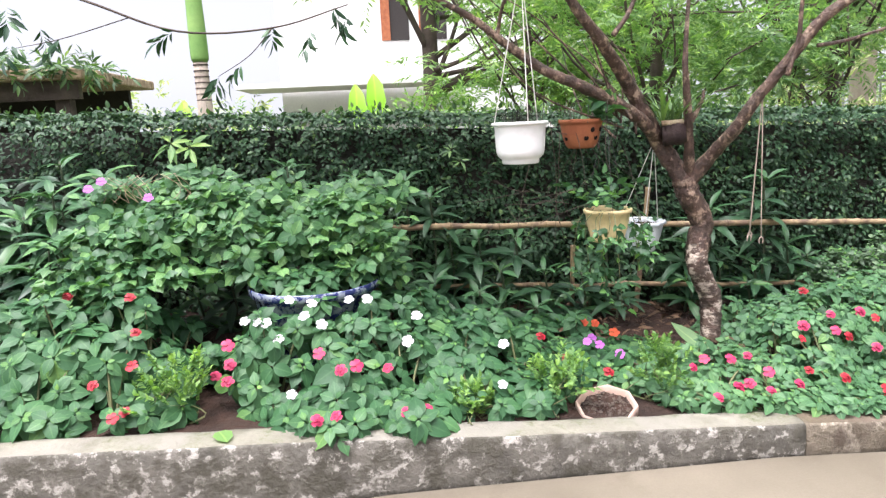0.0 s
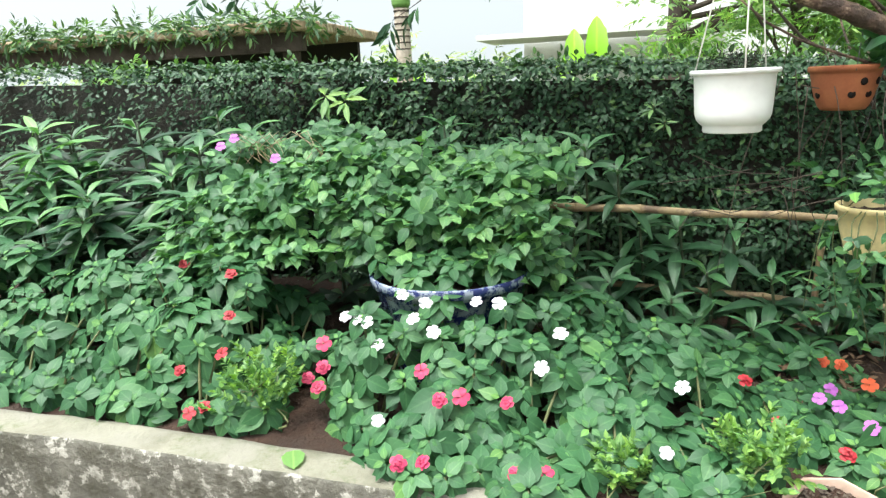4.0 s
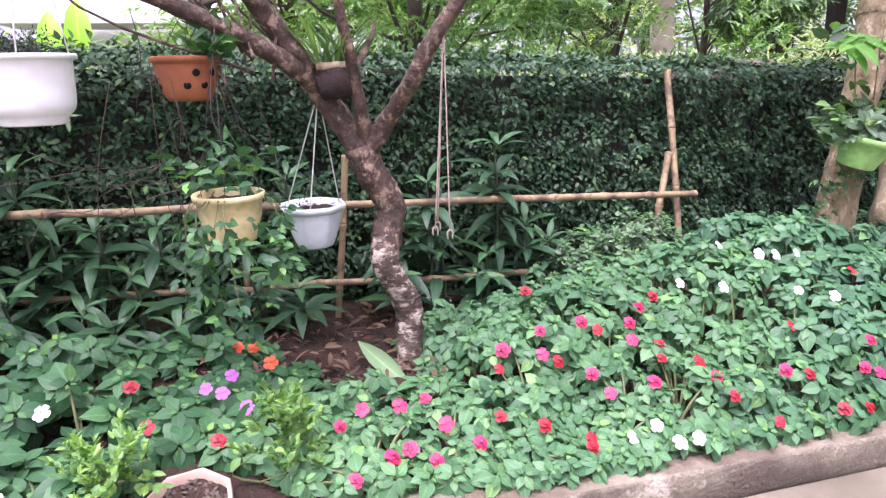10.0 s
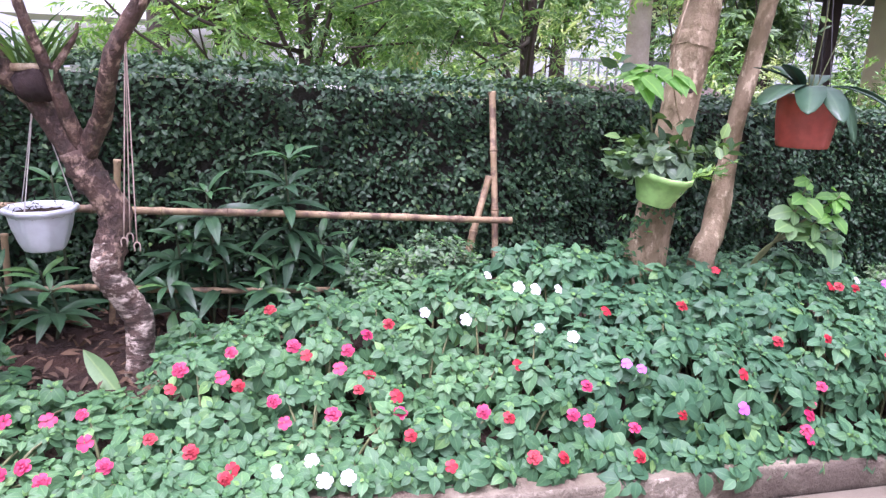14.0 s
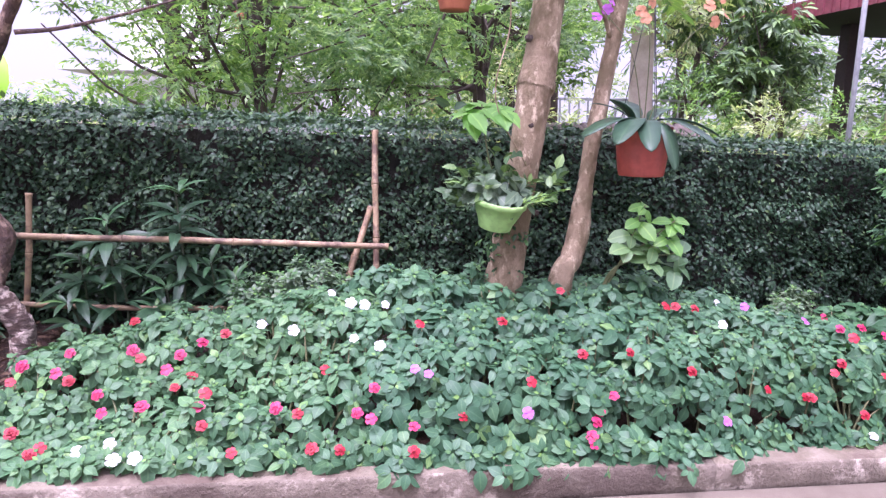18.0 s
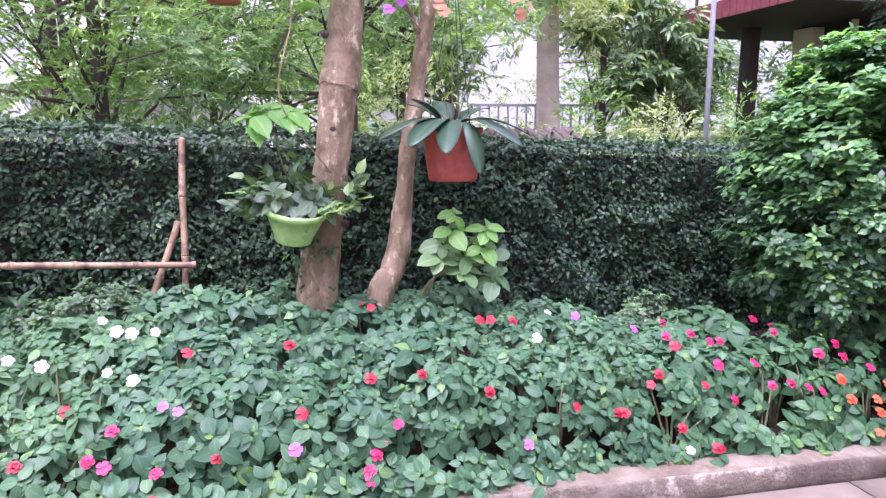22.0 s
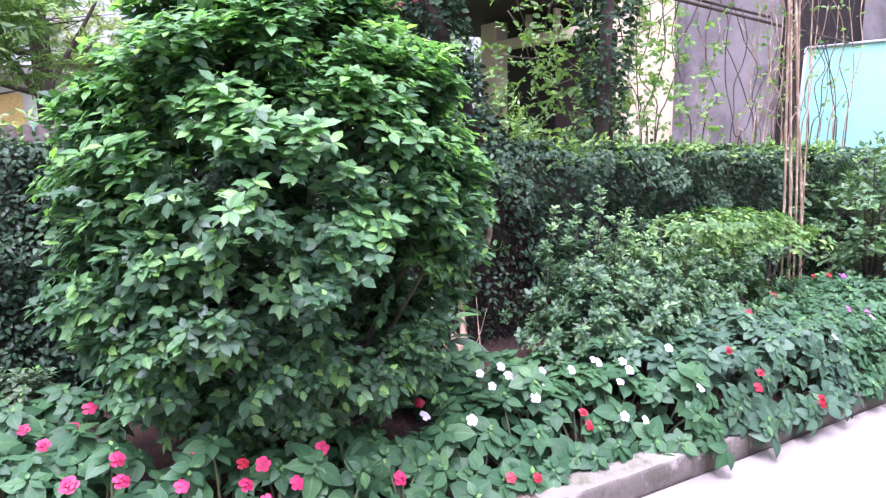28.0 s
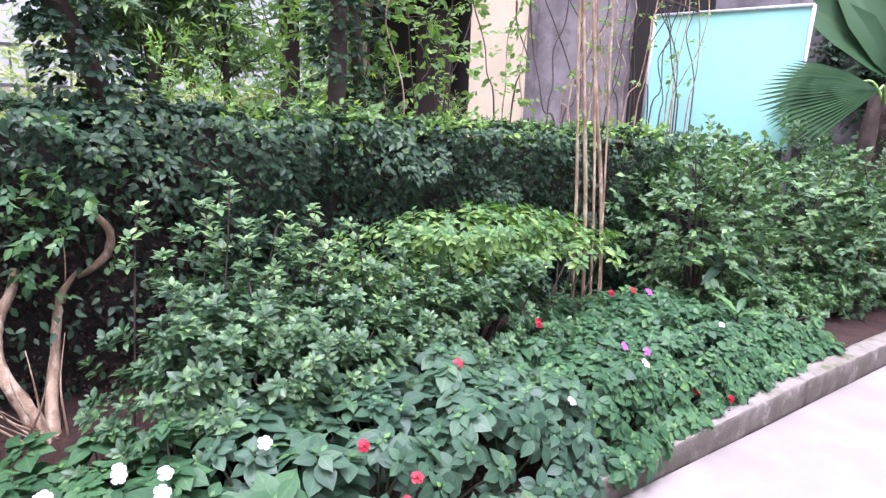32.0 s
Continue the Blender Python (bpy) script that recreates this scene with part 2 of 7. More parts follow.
M_SOIL = rough_mat("red_soil", (0.022, 0.012, 0.008), (0.065, 0.030, 0.018), 7, 0.95, 0.9, 0.03, 45)
M_LAWN = rough_mat("rough_grass", (0.05, 0.07, 0.03), (0.12, 0.15, 0.07), 0.8, 0.95, 0.8, 0.03, 25, (0.12, 0.09, 0.06), 0.3)
M_CORE = rough_mat("mottled_near_black", (0.015, 0.018, 0.013), (0.05, 0.045, 0.035), 6, 0.95, 0.8, 0.02, 40)
M_BARK = rough_mat("mottled_bark", (0.062, 0.034, 0.027), (0.185, 0.112, 0.084), 12, 0.6, 0.9, 0.02, 40, (0.36, 0.25, 0.185), 22, (1, 1, 0.8), (0.51, 0.60), (0.042, 0.025, 0.020))
M_BARKL = rough_mat("flaking_bark", (0.065, 0.040, 0.031), (0.18, 0.115, 0.086), 9, 0.7, 0.8, 0.016, 40, (0.55, 0.46, 0.38), 20, (0.8, 0.8, 1.5), (0.49, 0.57), (0.045, 0.029, 0.023))
M_BARK2 = rough_mat("smooth_bark", (0.245, 0.180, 0.108), (0.46, 0.355, 0.225), 7, 0.8, 0.8, 0.03, 17, (0.62, 0.51, 0.35), 17, (1, 1, 0.6), (0.54, 0.62), (0.15, 0.112, 0.056))
M_BARK3 = rough_mat("dark_bark", (0.05, 0.035, 0.028), (0.13, 0.10, 0.08), 6, 0.9, 0.8, 0.012, 40)
M_PALE = rough_mat("pale_bark", (0.42, 0.34, 0.27), (0.62, 0.54, 0.45), 4, 0.9, 0.5, 0.01, 30)
M_BAMBOO = rough_mat("dry_bamboo", (0.26, 0.17, 0.09), (0.46, 0.34, 0.20), 7, 0.6, 0.4, 0.004, 80, (0.14, 0.09, 0.06), 9)
M_VINE = rough_mat("vine_wood", (0.20, 0.13, 0.075), (0.52, 0.39, 0.25), 14, 0.8, 0.9, 0.01, 60, (0.58, 0.48, 0.34), 18, (1, 1, 0.5), (0.5, 0.62))
M_WHITE = plain_mat("white_plastic", (0.80, 0.80, 0.80), 0.35, 0.03)
M_WHITE2 = plain_mat("bluish_white_plastic", (0.70, 0.74, 0.79), 0.35, 0.05)
M_YELLOW = plain_mat("yellow_plastic", (0.80, 0.64, 0.34), 0.4)
M_GREEN = plain_mat("lime_plastic", (0.34, 0.60, 0.19), 0.4)
M_RED = plain_mat("red_brown_plastic", (0.42, 0.085, 0.058), 0.42)
M_PINK = rough_mat("pink_clay", (0.50, 0.33, 0.26), (0.66, 0.50, 0.42), 8, 0.85, 0.3, 0.004, 80)
M_TERRA = rough_mat("terracotta", (0.26, 0.075, 0.030), (0.43, 0.15, 0.062), 8, 0.85, 0.4, 0.004, 90)
# Near-black for solid discs that paint the shade of the pots' holes.
M_HOLE_SHADE = plain_mat("painted_hole_shade", (0.012, 0.010, 0.009), 0.9, 0.1, 25, 0.02, 0.1)
M_LOG = rough_mat("dark_log", (0.018, 0.010, 0.010), (0.06, 0.036, 0.034), 12, 0.85, 0.8, 0.01, 50)
M_STRING = plain_mat("nylon_cord", (0.70, 0.66, 0.62), 0.6)
M_TWINE = plain_mat("brown_twine", (0.40, 0.31, 0.26), 0.7, 0.15)
M_WIRE = plain_mat("dark_wire", (0.05, 0.05, 0.05), 0.5)
M_PETAL_W = plain_mat("white_petal", (0.62, 0.60, 0.65), 0.6, 0.05)
M_PETAL_R = plain_mat("red_petal", (0.36, 0.005, 0.018), 0.55, 0.15, 60)
M_PETAL_P = plain_mat("pink_petal", (0.44, 0.014, 0.082), 0.55, 0.12, 60)
M_PETAL_V = plain_mat("violet_petal", (0.40, 0.10, 0.44), 0.55, 0.12, 60)
M_PETAL_O = plain_mat("orange_petal", (0.62, 0.085, 0.018), 0.55, 0.12, 60)
M_PEACH = plain_mat("peach_petal", (0.60, 0.28, 0.15), 0.55, 0.1, 60)
M_SHOOT = rough_mat("dark_green_stem", (0.035, 0.055, 0.025), (0.075, 0.095, 0.045), 20, 0.6, 0.2, 0.003, 90)
M_STEM = rough_mat("fleshy_stem", (0.10, 0.13, 0.05), (0.20, 0.20, 0.09), 20, 0.6, 0.2, 0.003, 90)


# ---- building helpers ----
rng = np.random.default_rng(7)


def G(x):
    """Height of the paved ground, which falls gently along x."""
    return np.interp(x, [-12, -3, -1, 0, 1.5, 5.9, 8.6, 11.5, 24], [-0.12, -0.10, -0.03, 0.02, 0.012, -0.205, -0.355, -0.50, -1.0])


def kerb_top(x):
    return np.interp(x, [-9, -3, -1.3, -0.4, 0.5, 1.5, 2.6, 3.6, 4.8, 6.3, 7.8, 8.6, 10.3, 12, 16, 19], [0.31, 0.31, 0.30, 0.26, 0.20, 0.145, 0.085, 0.035, -0.035, -0.125, -0.19, -0.235, -0.32, -0.36, -0.52, -0.64])


def link_mesh(name, me, mat, parent=None, label=""):
    me.materials.append(mat)
    ob = new(name, me)
    if parent:
        ob.parent = parent
    if label:
        ob["label"] = label
    return ob


def part(name, bm, mat, parent=None, label="", smooth=False):
    me = bpy.data.meshes.new(name)
    bm.to_mesh(me)
    bm.free()
    if smooth:
        me.shade_smooth()
    return link_mesh(name, me, mat, parent, label)


def mesh_of(name, co, faces, mat, parent=None, label="", smooth=True):
    """co: (N, 3), or (N, 5) with 1 at a leaf's margin and 0 on its midrib, then the place along it; faces: list of integer arrays (K, 3) or (K, 4)."""
    me = bpy.data.meshes.new(name)
    me.vertices.add(len(co))
    me.vertices.foreach_set("co", np.ascontiguousarray(co[:, :3], dtype=np.float32).ravel())
    if co.shape[1] == 5:
        for i, key in ((3, "margin"), (4, "along")):
            me.attributes.new(key, "FLOAT", "POINT").data.foreach_set("value", np.ascontiguousarray(co[:, i], dtype=np.float32))
    loops = np.concatenate([f.ravel() for f in faces]).astype(np.int32)
    sizes = np.concatenate([np.full(len(f), f.shape[1]) for f in faces])
    me.loops.add(len(loops))
    me.loops.foreach_set("vertex_index", loops)
    me.polygons.add(len(sizes))
    me.polygons.foreach_set("loop_start", np.concatenate([[0], np.cumsum(sizes)[:-1]]).astype(np.int32))
    me.update(calc_edges=True)
    if smooth:
        me.shade_smooth()
    return link_mesh(name, me, mat, parent, label)


def thing(name, label, category, at=(0, 0, 0), group="", kind=""):
    e = new(name)
    e.location = at
    e.empty_display_size = 0.1
    return tagged(e, label, category, group, kind)


def leaf_shape(rows, fold=0.25, droop=0.25):
    """A leaf of length 1 along y: rows of (place along it, half width)."""
    co, idx = [], []
    for y, w in rows:
        z = -droop * y * y
        if w == 0:
            idx.append((len(co),))
            co.append((0, y, z))
        else:
            k = len(co)
            idx.append((k, k + 1, k + 2))
            co += [(-w, y, z + fold * w), (0, y, z), (w, y, z + fold * w)]
    tris, quads = [], []
    for a, b in zip(idx, idx[1:]):
        if len(a) == 1:
            tris += [(a[0], b[1], b[0]), (a[0], b[2], b[1])]
        elif len(b) == 1:
            tris += [(a[0], a[1], b[0]), (a[1], a[2], b[0])]
        else:
            quads += [(a[0], a[1], b[1], b[0]), (a[1], a[2], b[2], b[1])]
    return np.array(co, float), np.array(tris), np.array(quads).reshape(-1, 4)


L_SMALL = leaf_shape([(0, 0), (0.48, 0.30), (1, 0)], 0.3, 0.2)
L_FIG = leaf_shape([(0, 0), (0.22, 0.26), (0.62, 0.33), (1, 0)], 0.2, 0.25)
L_IMP = leaf_shape([(0, 0), (0.10, 0.13), (0.34, 0.315), (0.60, 0.275), (0.82, 0.12), (1, 0)], 0.10, 0.26)
L_IMPF = leaf_shape([(0, 0), (0.05, 0.085), (0.20, 0.255), (0.40, 0.325), (0.60, 0.285), (0.78, 0.175), (0.91, 0.06), (1, 0)], 0.16, 0.34)
L_IMPW = leaf_shape([(0, 0), (0.05, 0.09), (0.20, 0.27), (0.40, 0.345), (0.60, 0.31), (0.78, 0.19), (0.91, 0.07), (1, 0)], 0.10, 0.18)
L_ROUND = leaf_shape([(0, 0), (0.2, 0.19), (0.5, 0.28), (0.8, 0.2), (1, 0)], 0.18, 0.2)
L_SHRUB = leaf_shape([(0, 0), (0.22, 0.24), (0.60, 0.29), (1, 0)], 0.15, 0.25)
L_OVAL = leaf_shape([(0, 0), (0.3, 0.27), (0.65, 0.24), (1, 0)], 0.25, 0.25)
L_HEART = leaf_shape([(0, 0), (0.14, 0.20), (0.42, 0.35), (0.70, 0.25), (0.86, 0.10), (1, 0)], 0.18, 0.32)
L_STRAP = leaf_shape([(0, 0.03), (0.2, 0.085), (0.42, 0.135), (0.62, 0.13), (0.82, 0.075), (1, 0)], 0.35, 0.50)
L_NARROW = leaf_shape([(0, 0), (0.35, 0.13), (0.7, 0.11), (1, 0)], 0.3, 0.3)
L_SLIM = leaf_shape([(0, 0), (0.45, 0.14), (1, 0)], 0.3, 0.3)
L_BROAD = leaf_shape([(0, 0), (0.12, 0.16), (0.4, 0.24), (0.75, 0.19), (0.93, 0.08), (1, 0)], 0.25, 0.55)


def unit(v):
    return v / np.maximum(np.linalg.norm(v, axis=-1, keepdims=True), 1e-9)


def leaves(shape, pos, axis, normal, size):
    """Lays the leaf at every pos, pointing along axis, its face towards normal."""
    co, tris, quads = shape
    a = unit(axis)
    b = unit(np.cross(a, normal))
    n = np.cross(b, a)
    size = np.broadcast_to(size, (len(pos),))
    v = pos[:, None] + size[:, None, None] * (co[None, :, 0:1] * b[:, None] + co[None, :, 1:2] * a[:, None] + co[None, :, 2:3] * n[:, None])
    rim = np.broadcast_to((np.abs(co[:, 0]) > 1e-6).astype(float)[None, :, None], v.shape[:2] + (1,))
    along = np.broadcast_to(co[None, :, 1:2], v.shape[:2] + (1,))
    v = np.concatenate([v, rim, along], -1)
    off = (np.arange(len(pos)) * len(co))[:, None, None]
    faces = [(f[None] + off).reshape(-1, f.shape[1]) for f in (tris, quads) if len(f)]
    return v.reshape(-1, 5), faces


def leaf_parts(name, shape, v, mat, parent):
    """Splits laid leaves into one part each."""
    k = len(shape[0])
    faces = [f for f in shape[1:] if len(f)]
    for i in range(len(v) // k):
        mesh_of(name, v[i * k:(i + 1) * k], faces, mat, parent)


def joined(parts):
    co, faces, k = [], [], 0
    for v, fs in parts:
        co.append(v)
        faces += [f + k for f in fs]
        k += len(v)
    return np.concatenate(co), faces


def rand_dirs(n):
    return unit(rng.normal(size=(n, 3)))


def rosettes(shape, pos, normal, count, size, tilt=0.25, spread=0.25):
    """Whorls of leaves round each pos: count leaves of about that size, lying back from the normal."""
    k = len(pos)
    n = unit(normal)
    s = unit(np.cross(n, rand_dirs(k)))
    c = np.cross(n, s)
    ang = (np.arange(count) / count * 2 * math.pi)[None] + rng.uniform(0, 6.28, (k, 1)) + rng.normal(0, 0.2, (k, count))
    out = np.cos(ang)[..., None] * s[:, None] + np.sin(ang)[..., None] * c[:, None]
    lift = tilt + rng.normal(0, spread, (k, count, 1))
    axis = out + lift * n[:, None]
    nor = n[:, None] - lift * out + rng.normal(0, 0.15, out.shape)
    sz = np.broadcast_to(np.asarray(size).reshape(-1, 1), (k, 1)) * rng.uniform(0.65, 1.15, (k, count))
    p = pos[:, None] + out * 0.006 - n[:, None] * rng.uniform(0, 0.03, (k, count, 1))
    return leaves(shape, p.reshape(-1, 3), axis.reshape(-1, 3), nor.reshape(-1, 3), sz.ravel())


def twigs(shape, pos, direction, length, count, size, angle=0.9, up=0.6):
    """Leafy twigs: count leaves in two ranks along each twig, faces turned up and out."""
    k = len(pos)
    d = unit(direction)
    side = unit(np.cross(d, np.array([0, 0, 1.0]) + 0.4 * rand_dirs(k)))
    f = np.linspace(0.15, 1, count)[None, :, None]
    sg = np.where(np.arange(count) % 2, 1.0, -1.0)[None, :, None]
    ln = (np.asarray(length) * rng.uniform(0.7, 1.2, k)).reshape(-1, 1, 1)
    p = pos[:, None] + d[:, None] * f * ln
    last = np.where(np.arange(count) == count - 1, 0.15, 1.0)[None, :, None]
    axis = d[:, None] + sg * side[:, None] * angle * last + rng.normal(0, 0.2, (k, count, 3))
    nor = np.array([0, 0, up]) + d[:, None] * 0.5 + rng.normal(0, 0.35, (k, count, 3))
    sz = size * rng.uniform(0.65, 1.2, (k, count))
    return leaves(shape, p.reshape(-1, 3), axis.reshape(-1, 3), nor.reshape(-1, 3), sz.ravel())


def smooth_line(pts, steps=6):
    """Points and radii (x, y, z, r), smoothed by a Catmull-Rom curve."""
    p = np.array(pts, float)
    q = np.vstack([2 * p[0] - p[1], p, 2 * p[-1] - p[-2]])
    out = []
    for i in range(1, len(q) - 2):
        for t in np.arange(steps) / steps:
            out.append(0.5 * (2 * q[i] + (q[i + 1] - q[i - 1]) * t + (2 * q[i - 1] - 5 * q[i] + 4 * q[i + 1] - q[i + 2]) * t * t + (3 * q[i] - q[i - 1] - 3 * q[i + 1] + q[i + 2]) * t ** 3))
    out.append(p[-1])
    out = np.array(out)
    out[:, 3] = np.maximum(out[:, 3], 0.0006)
    return out


def tube(pts, segs=8, steps=6, lumps=0.0, caps=True):
    """A limb through (x, y, z, r) points, with uneven girth."""
    p = smooth_line(pts, steps)
    c, r = p[:, :3], p[:, 3]
    t = unit(np.gradient(c, axis=0))
    ref = np.array([0.31, 0.2, 0.93]) if abs(t[0, 2]) < 0.8 else np.array([1.0, 0.2, 0.1])
    u = unit(np.cross(t, ref))
    w = np.cross(t, u)
    a = np.arange(segs) / segs * 2 * math.pi
    rr = r[:, None] * (1 + lumps * rng.normal(0, 1, (len(c), segs)))
    v = c[:, None] + rr[..., None] * (np.cos(a)[None, :, None] * u[:, None] + np.sin(a)[None, :, None] * w[:, None])
    i, j = np.meshgrid(np.arange(len(c) - 1), np.arange(segs), indexing="ij")
    k = (j + 1) % segs
    quads = np.stack([i * segs + j, i * segs + k, (i + 1) * segs + k, (i + 1) * segs + j], -1).reshape(-1, 4)
    faces = [quads]
    co = v.reshape(-1, 3)
    if caps:
        m = len(co)
        co = np.vstack([co, c[0], c[-1]])
        s = np.arange(segs)
        e = (len(c) - 1) * segs
        faces.append(np.concatenate([np.stack([np.full(segs, m), (s + 1) % segs, s], -1), np.stack([np.full(segs, m + 1), e + s, e + (s + 1) % segs], -1)]))
    return co, faces


def limb(name, pts, mat, parent=None, label="", segs=8, lumps=0.0, steps=6):
    co, faces = tube(pts, segs, steps, lumps)
    return mesh_of(name, co, faces, mat, parent, label)


def box_bm(x0, x1, y0, y1, z0, z1, bevel=0.0):
    bm = bmesh.new()
    bmesh.ops.create_cube(bm, size=1, matrix=Matrix.Translation(((x0 + x1) / 2, (y0 + y1) / 2, (z0 + z1) / 2)) @ Matrix.Diagonal((x1 - x0, y1 - y0, z1 - z0, 1)))
    if bevel:
        bmesh.ops.bevel(bm, geom=bm.edges[:], offset=bevel, segments=2, profile=0.5, affect="EDGES")
    return bm


def lathe(profile, segs=32, wobble=None):
    """Turned form from (radius, height) pairs."""
    p = np.array(profile, float)
    a = np.arange(segs) / segs * 2 * math.pi
    w = np.ones(segs) if wobble is None else wobble(a)
    v = np.stack([p[:, None, 0] * np.cos(a) * w, p[:, None, 0] * np.sin(a) * w, np.repeat(p[:, 1:2], segs, 1)], -1)
    i, j = np.meshgrid(np.arange(len(p) - 1), np.arange(segs), indexing="ij")
    k = (j + 1) % segs
    return v.reshape(-1, 3), [np.stack([i * segs + j, i * segs + k, (i + 1) * segs + k, (i + 1) * segs + j], -1).reshape(-1, 4)]


# ---- ground, kerb, bed, wall ----
gx = np.concatenate([[-900, -60], np.linspace(-12, 24, 37), [60, 900]])
gy = np.array([-900, -60, -8, 2.3, 4.1, 30, 60, 900.0])
X, Y = np.meshgrid(gx, gy, indexing="ij")
Z = G(np.clip(X, -12, 24)) - 0.03


def grid_faces(a, b):
    i, j = np.meshgrid(np.arange(a - 1), np.arange(b - 1), indexing="ij")
    return [np.stack([i * b + j, (i + 1) * b + j, (i + 1) * b + j + 1, i * b + j + 1], -1).reshape(-1, 4)]


tagged(mesh_of("ground", np.stack([X, Y, Z], -1).reshape(-1, 3), grid_faces(len(gx), len(gy)), M_LAWN), "rough grass and earth round the garden", "ground", kind="structure")

KERB_Y0, KERB_Y1, KERB_H = 2.28, 2.43, 0.155
pave = thing("pavement", "pale dusty concrete paving beside the kerb", "pavement", kind="structure")


joints = [-12, -4.0, 6.15, 7.6, 15, 24]
for x0, x1 in zip(joints, joints[1:]):
    for y0, y1 in ((-9, -3.0), (-3.0, KERB_Y0)):
        sx = np.linspace(x0 + 0.004, x1 - 0.004, max(8, int((x1 - x0) * 6)))
        ring = [(y0 + 0.004, -0.06), (y0 + 0.004, -0.003), (y0 + 0.01, 0), (y1 - 0.008, 0), (y1 - 0.002, -0.003), (y1 - 0.002, -0.06)]
        co = np.array([[(x, y, z + G(x)) for y, z in ring] for x in sx]).reshape(-1, 3)
        i, j = np.meshgrid(np.arange(len(sx) - 1), np.arange(6), indexing="ij")
        k = (j + 1) % 6
        ends = np.array([[0, 1, 2, 3], [0, 3, 4, 5]])
        mesh_of("slab", co, [np.stack([i * 6 + j, (i + 1) * 6 + j, (i + 1) * 6 + k, i * 6 + k], -1).reshape(-1, 4), ends[:, ::-1], ends + (len(sx) - 1) * 6], M_PAVE if x0 < 5 else M_PAVE3 if x0 < 7 else M_PAVE2, pave, "" if x0 < 7 else "newer pale concrete", smooth=False)


def kerb_piece(x0, x1, parent):
    n = int((x1 - x0) / 0.05)
    ring = [(KERB_Y0 + 0.004, -0.05), (KERB_Y0, 0.02), (KERB_Y0 - 0.003, KERB_H - 0.07), (KERB_Y0, KERB_H - 0.014), (KERB_Y0 + 0.007, KERB_H - 0.003), (KERB_Y0 + 0.04, KERB_H), (KERB_Y0 + 0.075, KERB_H + 0.001), (KERB_Y1 - 0.04, KERB_H), (KERB_Y1 - 0.01, KERB_H - 0.006), (KERB_Y1, KERB_H - 0.03), (KERB_Y1, -0.05)]
    m = len(ring)
    xs = np.linspace(x0, x1, n + 1)
    co = np.array([[(x, y + 0.006 * noise.noise((x * 9, y * 20, z * 20)), (G(x) + z if z < 0.05 else kerb_top(x) + z - KERB_H) + 0.005 * noise.noise((x * 7, y * 30, z * 9 + 5))) for y, z in ring] for x in xs]).reshape(-1, 3)
    i, j = np.meshgrid(np.arange(n), np.arange(m), indexing="ij")
    k = (j + 1) % m
    f = np.stack([i * m + j, (i + 1) * m + j, (i + 1) * m + k, i * m + k], -1).reshape(-1, 4)
    ends = np.array([[0] + [s, s + 1] for s in range(1, m - 1)] + [[n * m, n * m + s + 1, n * m + s] for s in range(1, m - 1)])
    earthy = 1 < x0 < 7
    ob = mesh_of("kerb_section", co, [f, ends], M_CONC2 if earthy else M_CONC3 if x0 > 7 else M_CONC, parent, smooth=False)
    ob.data.materials.append(M_KTOP2 if earthy else M_KTOP)
    for p in ob.data.polygons:
        p.material_index = 1 if p.index < n * m and 4 <= p.index % m <= 8 else 0


kerb = thing("kerb", "weathered grey concrete kerb with moss and flaking plaster", "kerb", kind="structure")
cuts = [-9.0, -4.6, -1.9, 1.62, 4.6, 6.35, 7.75, 9.05, 12.0, 15.2, 19.0]
for x0, x1 in zip(cuts, cuts[1:]):
    kerb_piece(x0 + 0.002, x1 - 0.002, kerb)


def soil_z(x, y):
    return kerb_top(x) - 0.025 + 0.06 * np.clip((y - 2.5) / 1.0, 0, 1)


sx, sy = np.linspace(-9, 19, 281), np.linspace(2.425, 4.3, 20)
X, Y = np.meshgrid(sx, sy, indexing="ij")
Z = soil_z(X, Y) + np.array([[0.018 * noise.noise((x * 6, y * 6, 0)) + 0.01 * noise.noise((x * 21, y * 21, 3)) for y in sy] for x in sx])
tagged(mesh_of("soil_bed", np.stack([X, Y, Z], -1).reshape(-1, 3), grid_faces(len(sx), len(sy)), M_SOIL), "dark reddish garden soil in the raised bed", "soil", kind="structure")

WALL_Y = 4.02
# Unseen wall behind the camera, added to hold back low sky light.
M_BACK = rough_mat("plain_plaster", (0.30, 0.28, 0.25), (0.38, 0.36, 0.32), 2, 0.9, 0.2, 0.004, 40)
tagged(part("shade_wall_behind", box_bm(-10, 22, -3.6, -3.4, -0.9, 2.2), M_BACK), "plain wall added out of view to cut low light", "wall", kind="structure")


def wall_top(x):
    return 1.415 - 0.0375 * x


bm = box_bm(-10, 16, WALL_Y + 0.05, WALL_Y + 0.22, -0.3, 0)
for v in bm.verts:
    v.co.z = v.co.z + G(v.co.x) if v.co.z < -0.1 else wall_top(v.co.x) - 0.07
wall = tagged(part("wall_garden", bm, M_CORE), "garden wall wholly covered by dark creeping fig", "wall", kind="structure")


